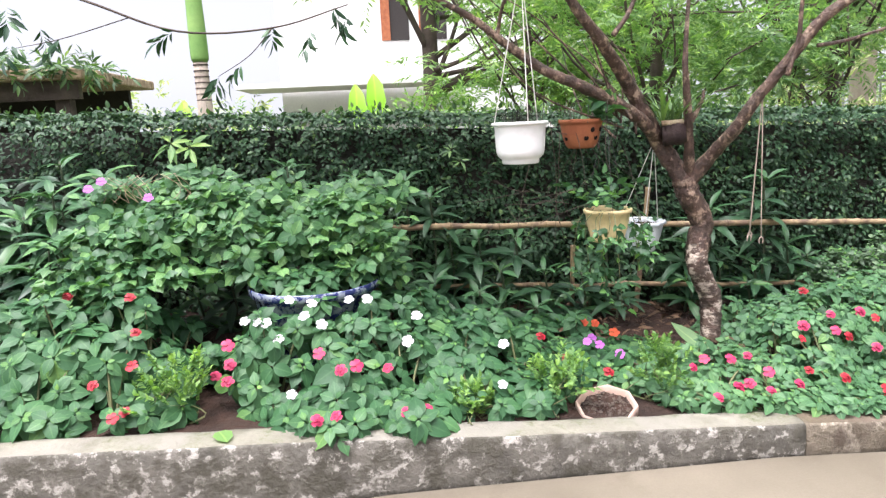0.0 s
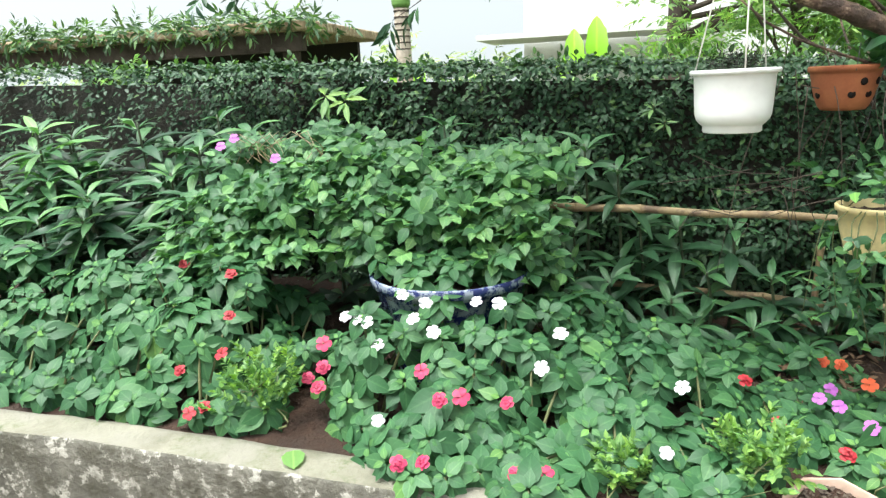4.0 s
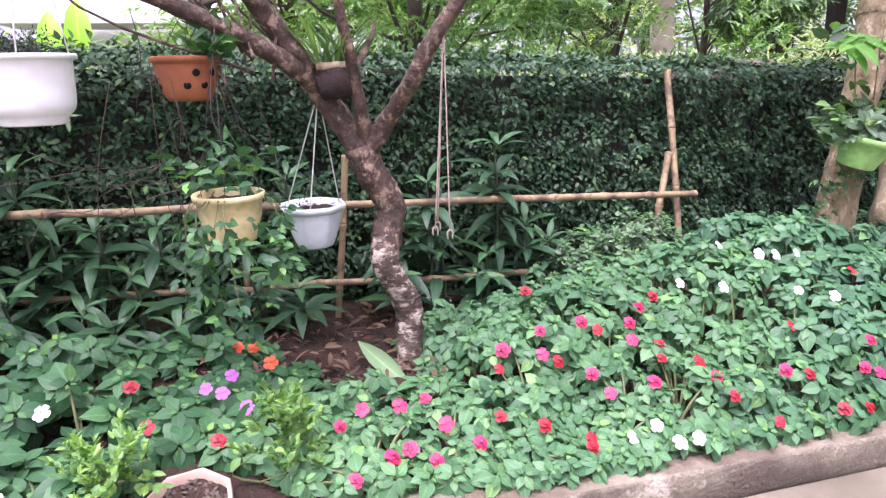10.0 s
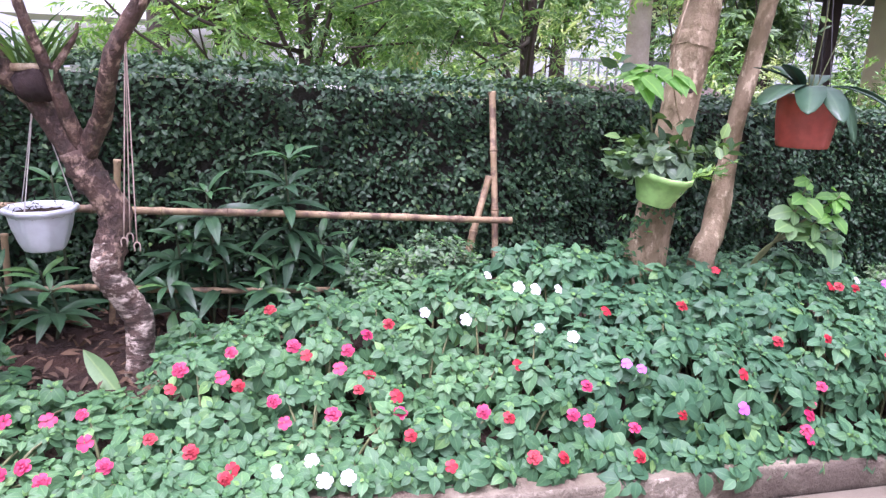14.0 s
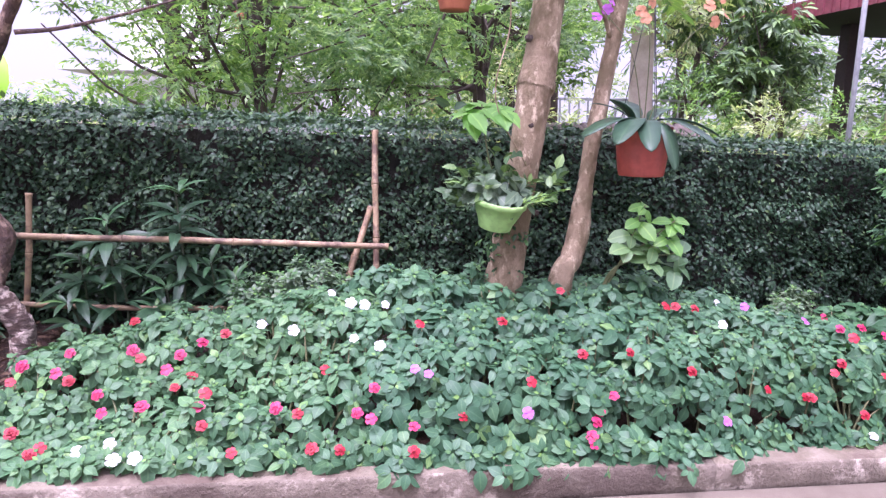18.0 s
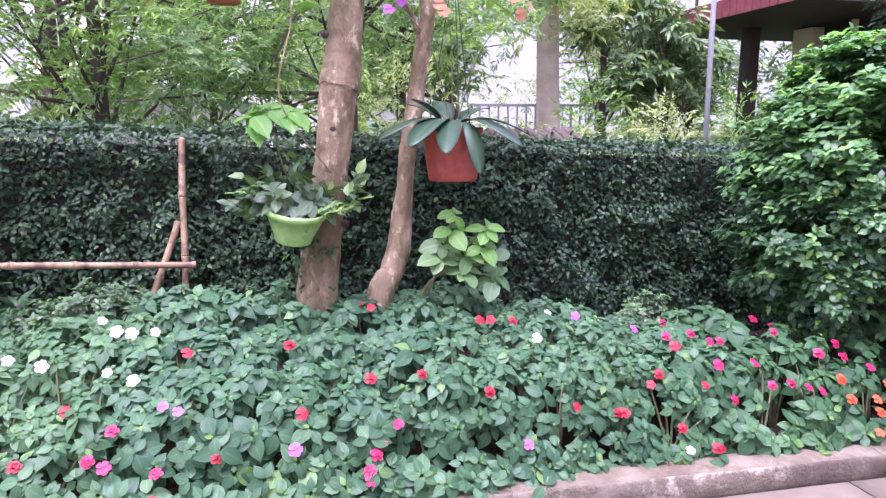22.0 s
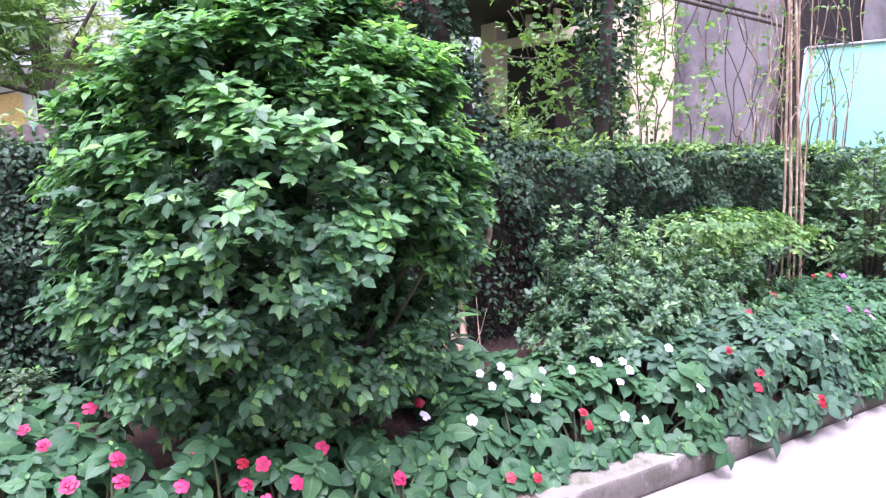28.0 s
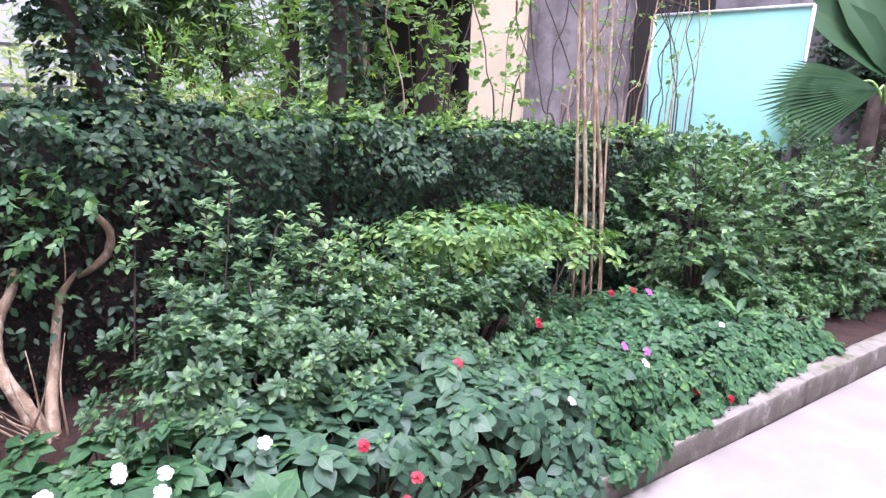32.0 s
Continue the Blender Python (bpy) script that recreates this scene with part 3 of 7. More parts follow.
def fig_cover(x0, x1, name):
    """Small overlapping leaves that hang against the wall and mound over its top."""
    n = int((x1 - x0) * (9400 if -4.5 < x0 < 11.5 else 2600))
    x = rng.uniform(x0, x1, n)
    s = rng.uniform(0, 1, n)
    face = s < 0.80
    z = np.where(face, G(x) + 0.12 + (wall_top(x) - G(x) - 0.12) * rng.uniform(0, 1, n), wall_top(x))
    lump = np.array([noise.noise((a * 2.2, b * 2.6, 1.0)) for a, b in zip(x, z)])
    lump2 = np.array([noise.noise((a * 6, b * 6, 4.0)) for a, b in zip(x, z)])
    far = np.clip((x - 7.3) / 0.5, 0, 1)
    hang = far * np.clip((z - G(x) - 0.75) / 0.4, 0, 1)
    y = WALL_Y - (0.06 + 0.10 * far + 0.16 * hang) * lump - (0.08 + 0.06 * far) * lump2 - 0.12 * hang + rng.uniform(-0.045, 0.035, n)
    yt = WALL_Y - 0.02 + rng.uniform(0, 1, n) * 0.28
    zt = wall_top(x) + 0.03 * lump + 0.04 * lump2 + rng.uniform(-0.04, 0.03, n) - 0.25 * np.clip(WALL_Y + 0.04 - yt, 0, 1)
    bulge = np.clip((z - wall_top(x) + 0.22) / 0.22, 0, 1)
    pos = np.stack([x, np.where(face, y - 0.05 * bulge, yt), np.where(face, z, zt)], -1)
    axis = np.where(face[:, None], np.stack([rng.normal(0, 0.85, n), rng.normal(-0.6, 0.25, n), rng.normal(-0.42, 0.35, n)], -1), rng.normal(0, 1, (n, 3)) * [1, 1, 0.3] + [0, -0.4, 0.1])
    nor = np.where(face[:, None], np.stack([rng.normal(0, 0.4, n), np.full(n, -0.75), rng.normal(0.75, 0.4, n)], -1), rng.normal(0, 0.4, (n, 3)) + [0, -0.2, 1])
    holes = np.array([noise.noise((a * 11, b * 11, 8.0)) for a, b in zip(x, z)])
    wild = np.clip((x - 7.4) / 0.4, 0, 1) * np.clip((0.10 - lump) / 0.25, 0, 1)
    keep = (~face | (holes < rng.uniform(0.05, 0.6, n))) & ~(face & (rng.uniform(0, 1, n) < 0.30 * wild)) & ~(face & (rng.uniform(0, 1, n) < 0.92 * np.clip((0.85 - np.abs(x - 8.4) + 0.5 * lump) / 0.3, 0, 1) * np.clip((0.95 - z + 0.5 * lump) / 0.3, 0, 1)))
    pos, axis, nor, n = pos[keep], axis[keep], nor[keep], int(keep.sum())
    size = rng.uniform(0.019, 0.042, n) * np.interp(pos[:, 0], [7.2, 8.0], [1.0, 1.3])
    big = size > np.median(size)
    v, f = joined([leaves(L_OVAL, pos[big], axis[big], nor[big], size[big]), leaves(L_SMALL, pos[~big], axis[~big], nor[~big], size[~big] * 1.08)])
    return tagged(mesh_of(name, v, f, M_HEDGE), "dense dark green creeping fig leaves on the garden wall", "creeper", kind="stuff")


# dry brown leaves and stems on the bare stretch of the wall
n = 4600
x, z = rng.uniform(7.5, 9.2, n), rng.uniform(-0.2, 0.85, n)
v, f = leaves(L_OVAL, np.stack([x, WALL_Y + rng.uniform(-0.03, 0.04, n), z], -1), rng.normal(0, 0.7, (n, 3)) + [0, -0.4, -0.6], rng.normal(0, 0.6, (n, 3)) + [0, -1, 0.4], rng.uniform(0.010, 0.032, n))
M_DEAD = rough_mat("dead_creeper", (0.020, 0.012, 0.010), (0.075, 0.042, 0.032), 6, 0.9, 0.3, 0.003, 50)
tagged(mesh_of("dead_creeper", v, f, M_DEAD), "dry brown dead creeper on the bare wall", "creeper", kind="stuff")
for x0 in np.arange(-8, 16, 3.0):
    fig_cover(x0, x0 + 3.0, "creeping_fig")
n = 900
x = rng.uniform(-7, 13, n)
pos = np.stack([x, WALL_Y + rng.uniform(-0.02, 0.22, n), wall_top(x) - 0.02], -1)
v, f = twigs(L_OVAL, pos, rng.normal(0, 0.5, (n, 3)) + [0, -0.2, 0.9], 0.075, 5, 0.04, 0.9, 0.6)
tagged(mesh_of("wall_top_sprigs", v, f, M_AZALEA), "fresh leafy sprigs along the top of the wall", "creeper", kind="stuff")
# Light green growth whose pale colour also paints the wall's lit top edge.
n = 260
x = rng.uniform(9.2, 13, n)
pos = np.stack([x, WALL_Y + rng.uniform(-0.16, 0.15, n), wall_top(x) - rng.uniform(-0.03, 0.12, n)], -1)
v, f = twigs(L_OVAL, pos, rng.normal(0, 0.5, (n, 3)) + [0, -0.4, 0.5], 0.10, 6, 0.048, 0.9, 0.6)
tagged(mesh_of("wall_top_sprigs", v, f, M_LIGHT), "light green leafy sprigs spilling over the wall top, top light put into their colour", "creeper", kind="stuff")
# ---- bedding plants ----
ANCHORS_A = [(-2.6, 2.45, 0.40), (-2.4, 3.0, 0.80), (-1.7, 2.5, 0.42), (-1.6, 2.9, 0.72), (-1.1, 2.83, 0.72), (-0.75, 2.5, 0.30), (-0.78, 2.95, 0.44), (-0.28, 2.58, 0.46), (-0.32, 2.80, 0.66), (-0.5, 2.8, 0.62), (-0.12, 2.9, 0.61), (-0.19, 2.75, 0.53), (-0.15, 2.98, 0.64), (0.12, 2.53, 0.33), (0.05, 3.05, 0.60), (0.35, 2.95, 0.47), (0.7, 2.8, 0.30), (0.95, 2.6, 0.18), (1.1, 3.2, 0.24), (0.6, 3.3, 0.34), (1.72, 2.5, 0.20), (1.71, 3.05, 0.19), (2.07, 2.43, 0.17), (2.0, 2.9, 0.40), (2.55, 3.2, 0.42), (2.7, 2.56, 0.25), (3.14, 3.17, 0.50)]
ANCHORS_B = [(3.5, 3.25, 0.58), (4.24, 2.72, 0.43), (4.15, 2.55, 0.33), (4.6, 3.2, 0.52), (5.1, 3.2, 0.37), (5.8, 3.2, 0.26), (5.4, 2.8, 0.33), (6.2, 2.7, 0.28), (6.8, 2.6, 0.14), (7.4, 2.6, 0.10), (7.9, 2.9, 0.13), (8.35, 2.63, 0.11), (8.35, 3.0, 0.05), (8.83, 2.9, 0.14), (8.94, 2.5, 0.12), (9.76, 2.9, 0.12), (10.4, 2.5, 0.0), (11.47, 2.97, 0.0), (11.3, 2.45, -0.12), (12.5, 2.8, -0.2), (12.9, 2.7, -0.28)]


def front(x):
    """How far the leaves reach towards or over the kerb."""
    return np.interp(x, [-0.5, -0.3, 0.1, 0.25, 1.15, 1.5, 1.9, 2.6, 4.4, 4.9, 5.6, 6.8, 7.2, 8.4, 8.7, 10.2, 10.8, 12.5], [2.47, 2.32, 2.30, 2.46, 2.46, 2.40, 2.34, 2.33, 2.31, 2.38, 2.40, 2.38, 2.40, 2.42, 2.22, 2.24, 2.32, 2.42])


def canopy(x, y):
    """Top of the bedding plants' foliage: it swells from the kerb to the back of the bed."""
    x, y = np.asarray(x, float), np.asarray(y, float)
    num, den = 0.0, 0.0
    for ax, ay, az in ANCHORS_A + ANCHORS_B:
        w = 1.0 / ((x - ax) ** 2 + 1.5 * (y - ay) ** 2 + 0.004) ** 1.6
        num, den = num + w * (az - G(ax)), den + w
    inner = num / den
    low = kerb_top(x) - G(x) + 0.035
    s = np.clip((y - front(x) + 0.04) / 0.26, 0, 1)
    return G(x) + low + (inner - low) * s * s * (3 - 2 * s)
RED_A = [(-1.35, 2.94), (-1.13, 2.55), (-1.03, 2.44), (-1.03, 2.77), (-1.00, 2.48), (-1.00, 2.61), (-0.99, 2.67), (0.73, 2.97), (0.79, 2.75), (0.98, 2.74), (1.83, 2.59), (1.88, 2.72), (1.95, 2.52), (2.05, 2.40), (2.07, 2.44), (2.09, 2.70), (2.21, 3.21), (2.32, 2.83), (2.48, 2.66), (2.53, 2.74), (2.60, 2.61), (2.61, 2.44), (2.64, 2.95), (2.72, 2.35), (2.95, 2.46), (3.00, 2.35), (3.06, 2.66), (3.10, 2.34), (3.37, 2.32), (3.46, 2.77), (3.57, 2.39), (3.84, 2.82), (3.86, 2.45), (4.13, 2.59), (4.17, 3.17), (4.22, 3.11), (4.32, 2.54), (4.57, 2.47), (4.67, 2.89), (4.72, 2.89), (4.83, 2.90), (4.94, 2.47), (5.12, 2.46), (5.15, 2.46), (5.30, 2.51)]
RED_B = [(5.35, 2.53), (5.41, 2.43), (5.49, 2.63), (5.54, 2.37), (5.56, 2.37), (5.57, 2.51), (6.70, 2.59), (7.47, 2.76), (7.67, 2.41), (7.78, 2.38), (8.15, 2.51), (8.16, 2.48), (9.04, 2.42), (9.19, 2.34), (9.13, 2.31), (9.57, 2.22), (9.60, 2.24), (9.68, 2.73), (10.53, 3.08), (10.57, 3.12), (10.96, 2.40), (11.19, 2.34), (11.43, 3.3), (11.66, 3.3)]
RED_SPOTS = RED_A + RED_B
PINK_A = [(-0.69, 2.63), (-0.64, 2.60), (-0.64, 2.67), (-0.63, 2.63), (-0.27, 2.32), (-0.27, 2.58), (-0.20, 2.33), (-0.18, 2.46), (-0.12, 2.48), (-0.00, 2.57), (0.06, 2.34), (0.14, 2.38), (1.33, 2.43), (1.33, 2.65), (1.41, 2.71), (1.45, 2.49), (1.51, 2.51), (1.53, 2.70), (1.57, 2.45), (1.62, 2.72), (1.65, 2.60), (1.72, 2.49), (1.91, 2.76), (2.04, 2.72), (2.07, 2.80), (2.20, 2.66), (2.23, 2.59), (2.28, 2.88), (2.38, 2.56), (2.43, 2.77), (2.47, 2.85), (2.55, 2.91), (2.59, 2.51), (2.87, 2.49), (3.17, 2.43), (3.22, 2.41), (3.24, 2.48), (3.38, 2.38), (4.08, 2.32), (4.08, 2.34), (4.11, 2.37), (4.13, 2.39), (4.20, 2.42), (5.54, 2.77), (5.66, 2.55)]
PINK_B = [(5.70, 2.48), (5.70, 2.81), (5.71, 2.68), (5.77, 2.69), (5.77, 3.14), (5.85, 2.55), (5.91, 2.50), (6.01, 2.50), (6.10, 2.49), (6.11, 2.99), (6.16, 2.79), (6.17, 2.48), (6.21, 2.56), (6.25, 2.90), (6.31, 3.11), (6.34, 2.55), (6.34, 2.60), (6.50, 2.54), (6.56, 2.66), (6.69, 2.53), (6.74, 2.49), (6.76, 2.57), (6.80, 2.37), (6.85, 2.51), (6.97, 2.58), (6.99, 2.36), (7.17, 2.37), (7.22, 2.48)]
PINK_SPOTS = PINK_A + PINK_B
WHITE_A = [(-0.57, 2.71), (-0.52, 2.69), (-0.48, 2.68), (-0.45, 3.06), (-0.43, 2.63), (-0.40, 2.82), (-0.37, 2.44), (-0.34, 2.94), (-0.33, 2.71), (-0.30, 2.76), (-0.26, 2.70), (-0.15, 2.86), (-0.07, 2.85), (0.09, 2.69), (0.14, 2.80), (0.46, 2.53), (0.52, 2.81), (2.20, 2.41), (2.30, 2.43), (2.33, 2.35), (2.40, 2.35), (2.79, 2.98), (2.93, 2.89), (3.10, 3.13), (3.18, 2.76), (3.18, 2.98), (3.24, 2.95), (3.28, 2.68), (3.33, 2.93), (4.88, 2.74), (5.11, 3.14), (5.41, 2.37), (6.52, 2.39), (6.57, 2.40), (7.30, 2.83), (7.32, 2.78), (7.43, 2.65), (7.60, 2.57), (7.79, 2.69), (7.82, 2.82), (8.08, 2.71), (8.21, 2.65), (8.40, 2.67), (8.42, 2.55), (8.48, 2.55)]
WHITE_B = [(7.96, 2.85), (7.92, 2.74), (7.93, 2.57), (8.01, 2.60), (8.22, 2.66), (8.41, 2.71), (8.51, 2.62), (8.38, 2.48), (8.46, 2.43), (8.72, 2.34), (8.79, 2.58), (10.00, 2.40), (10.63, 2.49), (11.63, 2.66)]
WHITE_SPOTS = WHITE_A + WHITE_B
ORANGE_A = [(1.06, 3.35), (1.12, 3.34), (1.17, 3.19), (6.29, 2.50), (6.32, 2.46), (6.40, 2.37), (6.46, 2.36), (6.46, 2.43), (6.47, 2.46), (6.55, 2.45), (6.57, 2.50), (6.63, 2.45)]
ORANGE_SPOTS = ORANGE_A
VIOLET_A = [(0.95, 2.95), (1.00, 2.92), (1.03, 3.12), (1.07, 2.84), (3.40, 2.50), (3.45, 2.48), (3.83, 2.39), (4.70, 2.39), (5.23, 3.08), (5.45, 2.90), (10.74, 2.69), (10.80, 2.60), (11.70, 3.2), (11.75, 3.25)]
VIOLET_SPOTS = VIOLET_A


def petals(size):
    """Open five-petalled flower with overlapping rounded petals."""
    shape = leaf_shape([(0, 0), (0.3, 0.3), (0.7, 0.46), (0.93, 0.34), (1, 0.0)], 0.1, 0.2)
    a = np.arange(5) / 5 * 2 * math.pi
    pos = np.zeros((5, 3)) + np.stack([0 * a, 0 * a, 0.002 * (np.arange(5) % 3)], -1)
    axis = np.stack([np.cos(a), np.sin(a), 0.12 + 0 * a], -1)
    v, f = leaves(shape, pos, axis, np.tile([0, 0, 1.0], (5, 1)), size)
    return v[:, :3], f


def petal_mesh(mat, size, seed, double=False):
    v, f = petals(size)
    if double:
        v2, f2 = petals(size * 0.72)
        c, s = math.cos(0.6), math.sin(0.6)
        v2 = v2 @ np.array([[c, s, 0], [-s, c, 0], [0, 0, 1.0]]) + [0, 0, 0.006]
        v3, f3 = petals(size * 0.42)
        v3 = v3 * [1, 1, 2.2] + [0, 0, 0.011]
        v, f = joined([(v, f), (v2, f2), (v3, f3)])
    r = np.random.default_rng(seed)
    v = v + r.normal(0, size * 0.03, v.shape)
    me = mesh_of("petals", v, f, mat)
    data = me.data
    bpy.data.objects.remove(me)
    return data


PETALS = {}
for key, mat, size in (("red", M_PETAL_R, 0.023), ("pink", M_PETAL_P, 0.024), ("white", M_PETAL_W, 0.024), ("orange", M_PETAL_O, 0.025), ("violet", M_PETAL_V, 0.023), ("peach", M_PEACH, 0.025)):
    PETALS[key] = [petal_mesh(mat, size, k, key in ("red", "pink", "orange") and k < 2) for k in range(3)]
    for k, me in enumerate(PETALS[key]):
        me.name = "petals"
FLOWER_SAYS = {"red": "scarlet", "pink": "deep pink", "white": "white", "orange": "orange", "violet": "violet"}

SPOTS = []
for key, spots in (("red", RED_SPOTS), ("pink", PINK_SPOTS), ("white", WHITE_SPOTS), ("orange", ORANGE_SPOTS), ("violet", VIOLET_SPOTS)):
    SPOTS += [(x, y, key) for x, y in spots]


def leaf_length(x):
    return float(np.interp(x, [1.0, 1.4, 2.7, 3.2, 4.5, 4.8, 5.3, 5.7, 7.4, 9.6, 10.4], [0.088, 0.058, 0.058, 0.068, 0.068, 0.058, 0.060, 0.082, 0.092, 0.086, 0.058]))


def bare(x, y):
    """Places in the bed where the soil or other plants show."""
    if 1.32 < x < 1.86 and y > 2.90 + 0.25 * abs(x - 1.6):
        return True
    if 0.66 < x < 1.16 and y < 2.72:
        return True
    if -0.92 < x < -0.55 and y < 2.66:
        return True
    if 6.25 < x < 7.75 and y > 2.78:
        return True
    if 0.2 < x < 1.3 and y > 3.34 or x < 0.2 and y > 3.12 or x < -0.1 and y > 2.98 and not (-1.15 < x < -0.90 and y < 3.2):
        return True
    if 7.9 < x < 8.75 and y > 3.10 or 8.2 < x < 10.6 and y > 3.08:
        return True
    return x > 12.8


WHORLS = collections.defaultdict(list)


def impatiens(cx, cy, reach):
    lx = leaf_length(cx)
    open_growth = cx < 1.3 or cx > 5.4
    gap = lx * ((0.94 if cx < 1.3 else 0.96 if cx < 7.4 else 1.03 if cx < 10 else 0.98) if open_growth else 0.98)
    pts = []
    for _ in range(150):
        r, a = reach * math.sqrt(rng.uniform()), rng.uniform(0, 6.28)
        u, w = cx + r * math.cos(a), cy + r * math.sin(a)
        w = max(w, float(front(u)) + rng.uniform(-0.02, 0.03))
        near = WHORLS[int(u * 5) - 1] + WHORLS[int(u * 5)] + WHORLS[int(u * 5) + 1]
        if all((u - p) ** 2 + (w - q) ** 2 > gap * gap for p, q in near):
            pts.append((u, w))
            WHORLS[int(u * 5)].append((u, w))
    if not pts:
        return None
    x, y = np.array(pts).T
    k = len(x)
    z = canopy(x, y)
    e = 0.04
    nx, ny = -(canopy(x + e, y) - canopy(x - e, y)) / (2 * e), -(canopy(x, y + e) - canopy(x, y - e)) / (2 * e)
    r = np.hypot(x - cx, y - cy)
    nor = np.stack([0.5 * nx + 0.35 * (x - cx) / reach - (0.18 if cx > 7.4 else 0), 0.7 * ny + 0.35 * (y - cy) / reach - (0.45 if cx < 7.4 else 0.22), np.ones(k)], -1) + rng.normal(0, 0.16, (k, 3))
    pos = np.stack([x, y, z - (0.085 if open_growth else 0.05) * (r / reach) ** 2 + rng.normal(0, 0.03, k)], -1)
    pos[:, 2] = np.maximum(pos[:, 2], kerb_top(x) + 0.05)
    size = lx * rng.uniform(0.8, 1.25, k)
    up = unit(nor)
    far = cx > 7.4
    broad = L_IMPW if far else L_IMPF
    sets = [rosettes(broad, pos, nor, 7, size * 1.08, 0.0 if far else -0.14, 0.12),
            rosettes(L_IMP, pos + up * 0.015, nor, 5, size * 0.72, 0.22 if far else 0.10, 0.12)]
    tips = rosettes(L_IMP, pos + up * 0.020, nor, 4, size * 0.30, 0.35, 0.15)
    low = pos - [0, 0, 1] * rng.uniform(0.06, 0.12, (k, 1)) + rng.normal(0, 0.03, (k, 3)) * [1, 1, 0]
    low[:, 2] = np.maximum(low[:, 2], kerb_top(low[:, 0]) + 0.012)
    low[:, 1] = np.maximum(low[:, 1], y)
    sets.append(rosettes(broad if far else L_IMP, low, nor, 5 if cy < 2.62 or far else 4, size * (1.0 if far else 0.8 if open_growth else 0.95), -0.12 if far else -0.4, 0.2))
    steep = ny < -0.55
    if steep.any():
        q, m = pos[steep], np.stack([0.5 * nx[steep], np.full(int(steep.sum()), -0.9), np.full(int(steep.sum()), 0.7)], -1)
        for drop in ((0.09,) if open_growth else (0.07, 0.14)):
            face = q + np.array([0, -0.02, -drop]) + rng.normal(0, 0.025, q.shape)
            face[:, 2] = np.maximum(face[:, 2], kerb_top(face[:, 0]) + 0.012)
            sets.append(rosettes(L_IMPF, face, m, 6, size[steep], -0.15, 0.14))
    plant = thing("impatiens_plant", "bushy bedding plant with whorled green leaves in the raised bed", "plant", (0, 0, 0), "bedding plants along the kerb")
    v, f = joined(sets)
    mesh_of("foliage", v, f, M_IMP_BLUE if 8.75 < cx < 10.1 and cy < 3 else M_IMP_DARK if cx < 1.2 or cx > 5.8 else M_IMP_PALE if 1.2 < cx < 3.2 else M_IMP, plant)
    tagged(mesh_of("young_growth", *tips, M_TIP, plant), kind="stuff")
    root = np.array([cx, max(cy, 2.5), kerb_top(cx) - 0.05])
    for q in pos[:7]:
        mid = root * 0.45 + q * 0.55 + [0, 0, 0.02]
        limb("stem", [(*root, 0.006), (*mid, 0.005), (*(q - [0, 0, 0.01]), 0.003)], M_SHOOT if far else M_STEM, plant, segs=5, steps=3)
    return plant


centres = []
gy = 2.40
row = 0
while gy < 3.35:
    for gx in np.arange(-2.7 + 0.12 * (row % 2), 12.9, 0.27):
        x, y = gx + rng.uniform(-0.06, 0.06), gy + rng.uniform(-0.05, 0.05)
        y = max(y, front(x) + 0.08)
        if not bare(x, y):
            plant = impatiens(x, y, 0.19)
            if plant:
                centres.append((x, y, plant))
    gy += 0.22
    row += 1

CEN = np.array([(c[0], c[1]) for c in centres])
for i, (x, y, key) in enumerate(SPOTS):
    plant = centres[int(np.argmin((CEN[:, 0] - x) ** 2 + (CEN[:, 1] - y) ** 2))][2]
    ob = new("flower", PETALS[key][i % 3])
    ob.parent = plant
    ob["label"] = FLOWER_SAYS[key] + " flower"
    z = float(canopy(x, y)) + 0.022
    face = Vector((random.uniform(-0.35, 0.35), -0.75 + random.uniform(-0.3, 0.3), 0.85))
    s = random.uniform(0.85, 1.15) * (0.95 if key == "white" else 1.0)
    ob.matrix_basis = Matrix.LocRotScale((x, y - 0.008, z), face.to_track_quat("Z", "Y"), (s, s, s))


# ---- bamboo rails and stakes ----
def bamboo(name, a, b, r, label, group=""):
    """Bamboo pole of several sections with a swollen ring at each joint."""
    a, b = np.array(a, float), np.array(b, float)
    n = max(2, int(np.linalg.norm(b - a) / 0.26))
    p = thing(name, label, "bamboo rail" if name == "bamboo_rail" else "stake", (0, 0, 0), group)
    ends = [a + (b - a) * i / n + rng.normal(0, 0.004, 3) for i in range(n + 1)]
    for u, w in zip(ends, ends[1:]):
        k = r * rng.uniform(0.94, 1.04)
        pts = [(*(u + (w - u) * f), k * g) for f, g in ((0.0, 1.16), (0.03, 1.16), (0.08, 0.99), (0.5, 0.97), (0.92, 0.99), (0.97, 1.14), (1.0, 1.14))]
        co, faces = tube(pts, 10, 1)
        mesh_of("culm_section", co, faces, M_BAMBOO, p)
    return p


bamboo("bamboo_rail", (-0.42, 3.71, 0.828), (3.42, 3.70, 0.628), 0.018, "dry brown bamboo pole tied along the wall as upper rail", "bamboo rails")
bamboo("bamboo_rail", (-0.42, 3.73, 0.479), (3.3, 3.72, 0.25), 0.015, "thin weathered bamboo pole tied as lower rail", "bamboo rails")
bamboo("wooden_stake", (3.355, 3.62, 0.05), (3.375, 3.94, 1.262), 0.018, "tall grey wooden stake leaning on the leafy wall", "stakes")
bamboo("wooden_stake", (3.06, 3.58, 0.05), (3.345, 3.83, 0.835), 0.019, "short bamboo stake tied to the rail end", "stakes")
bamboo("wooden_stake", (1.50, 3.76, 0.0), (1.60, 3.79, 0.93), 0.016, "thin upright stake behind the crooked tree", "stakes")
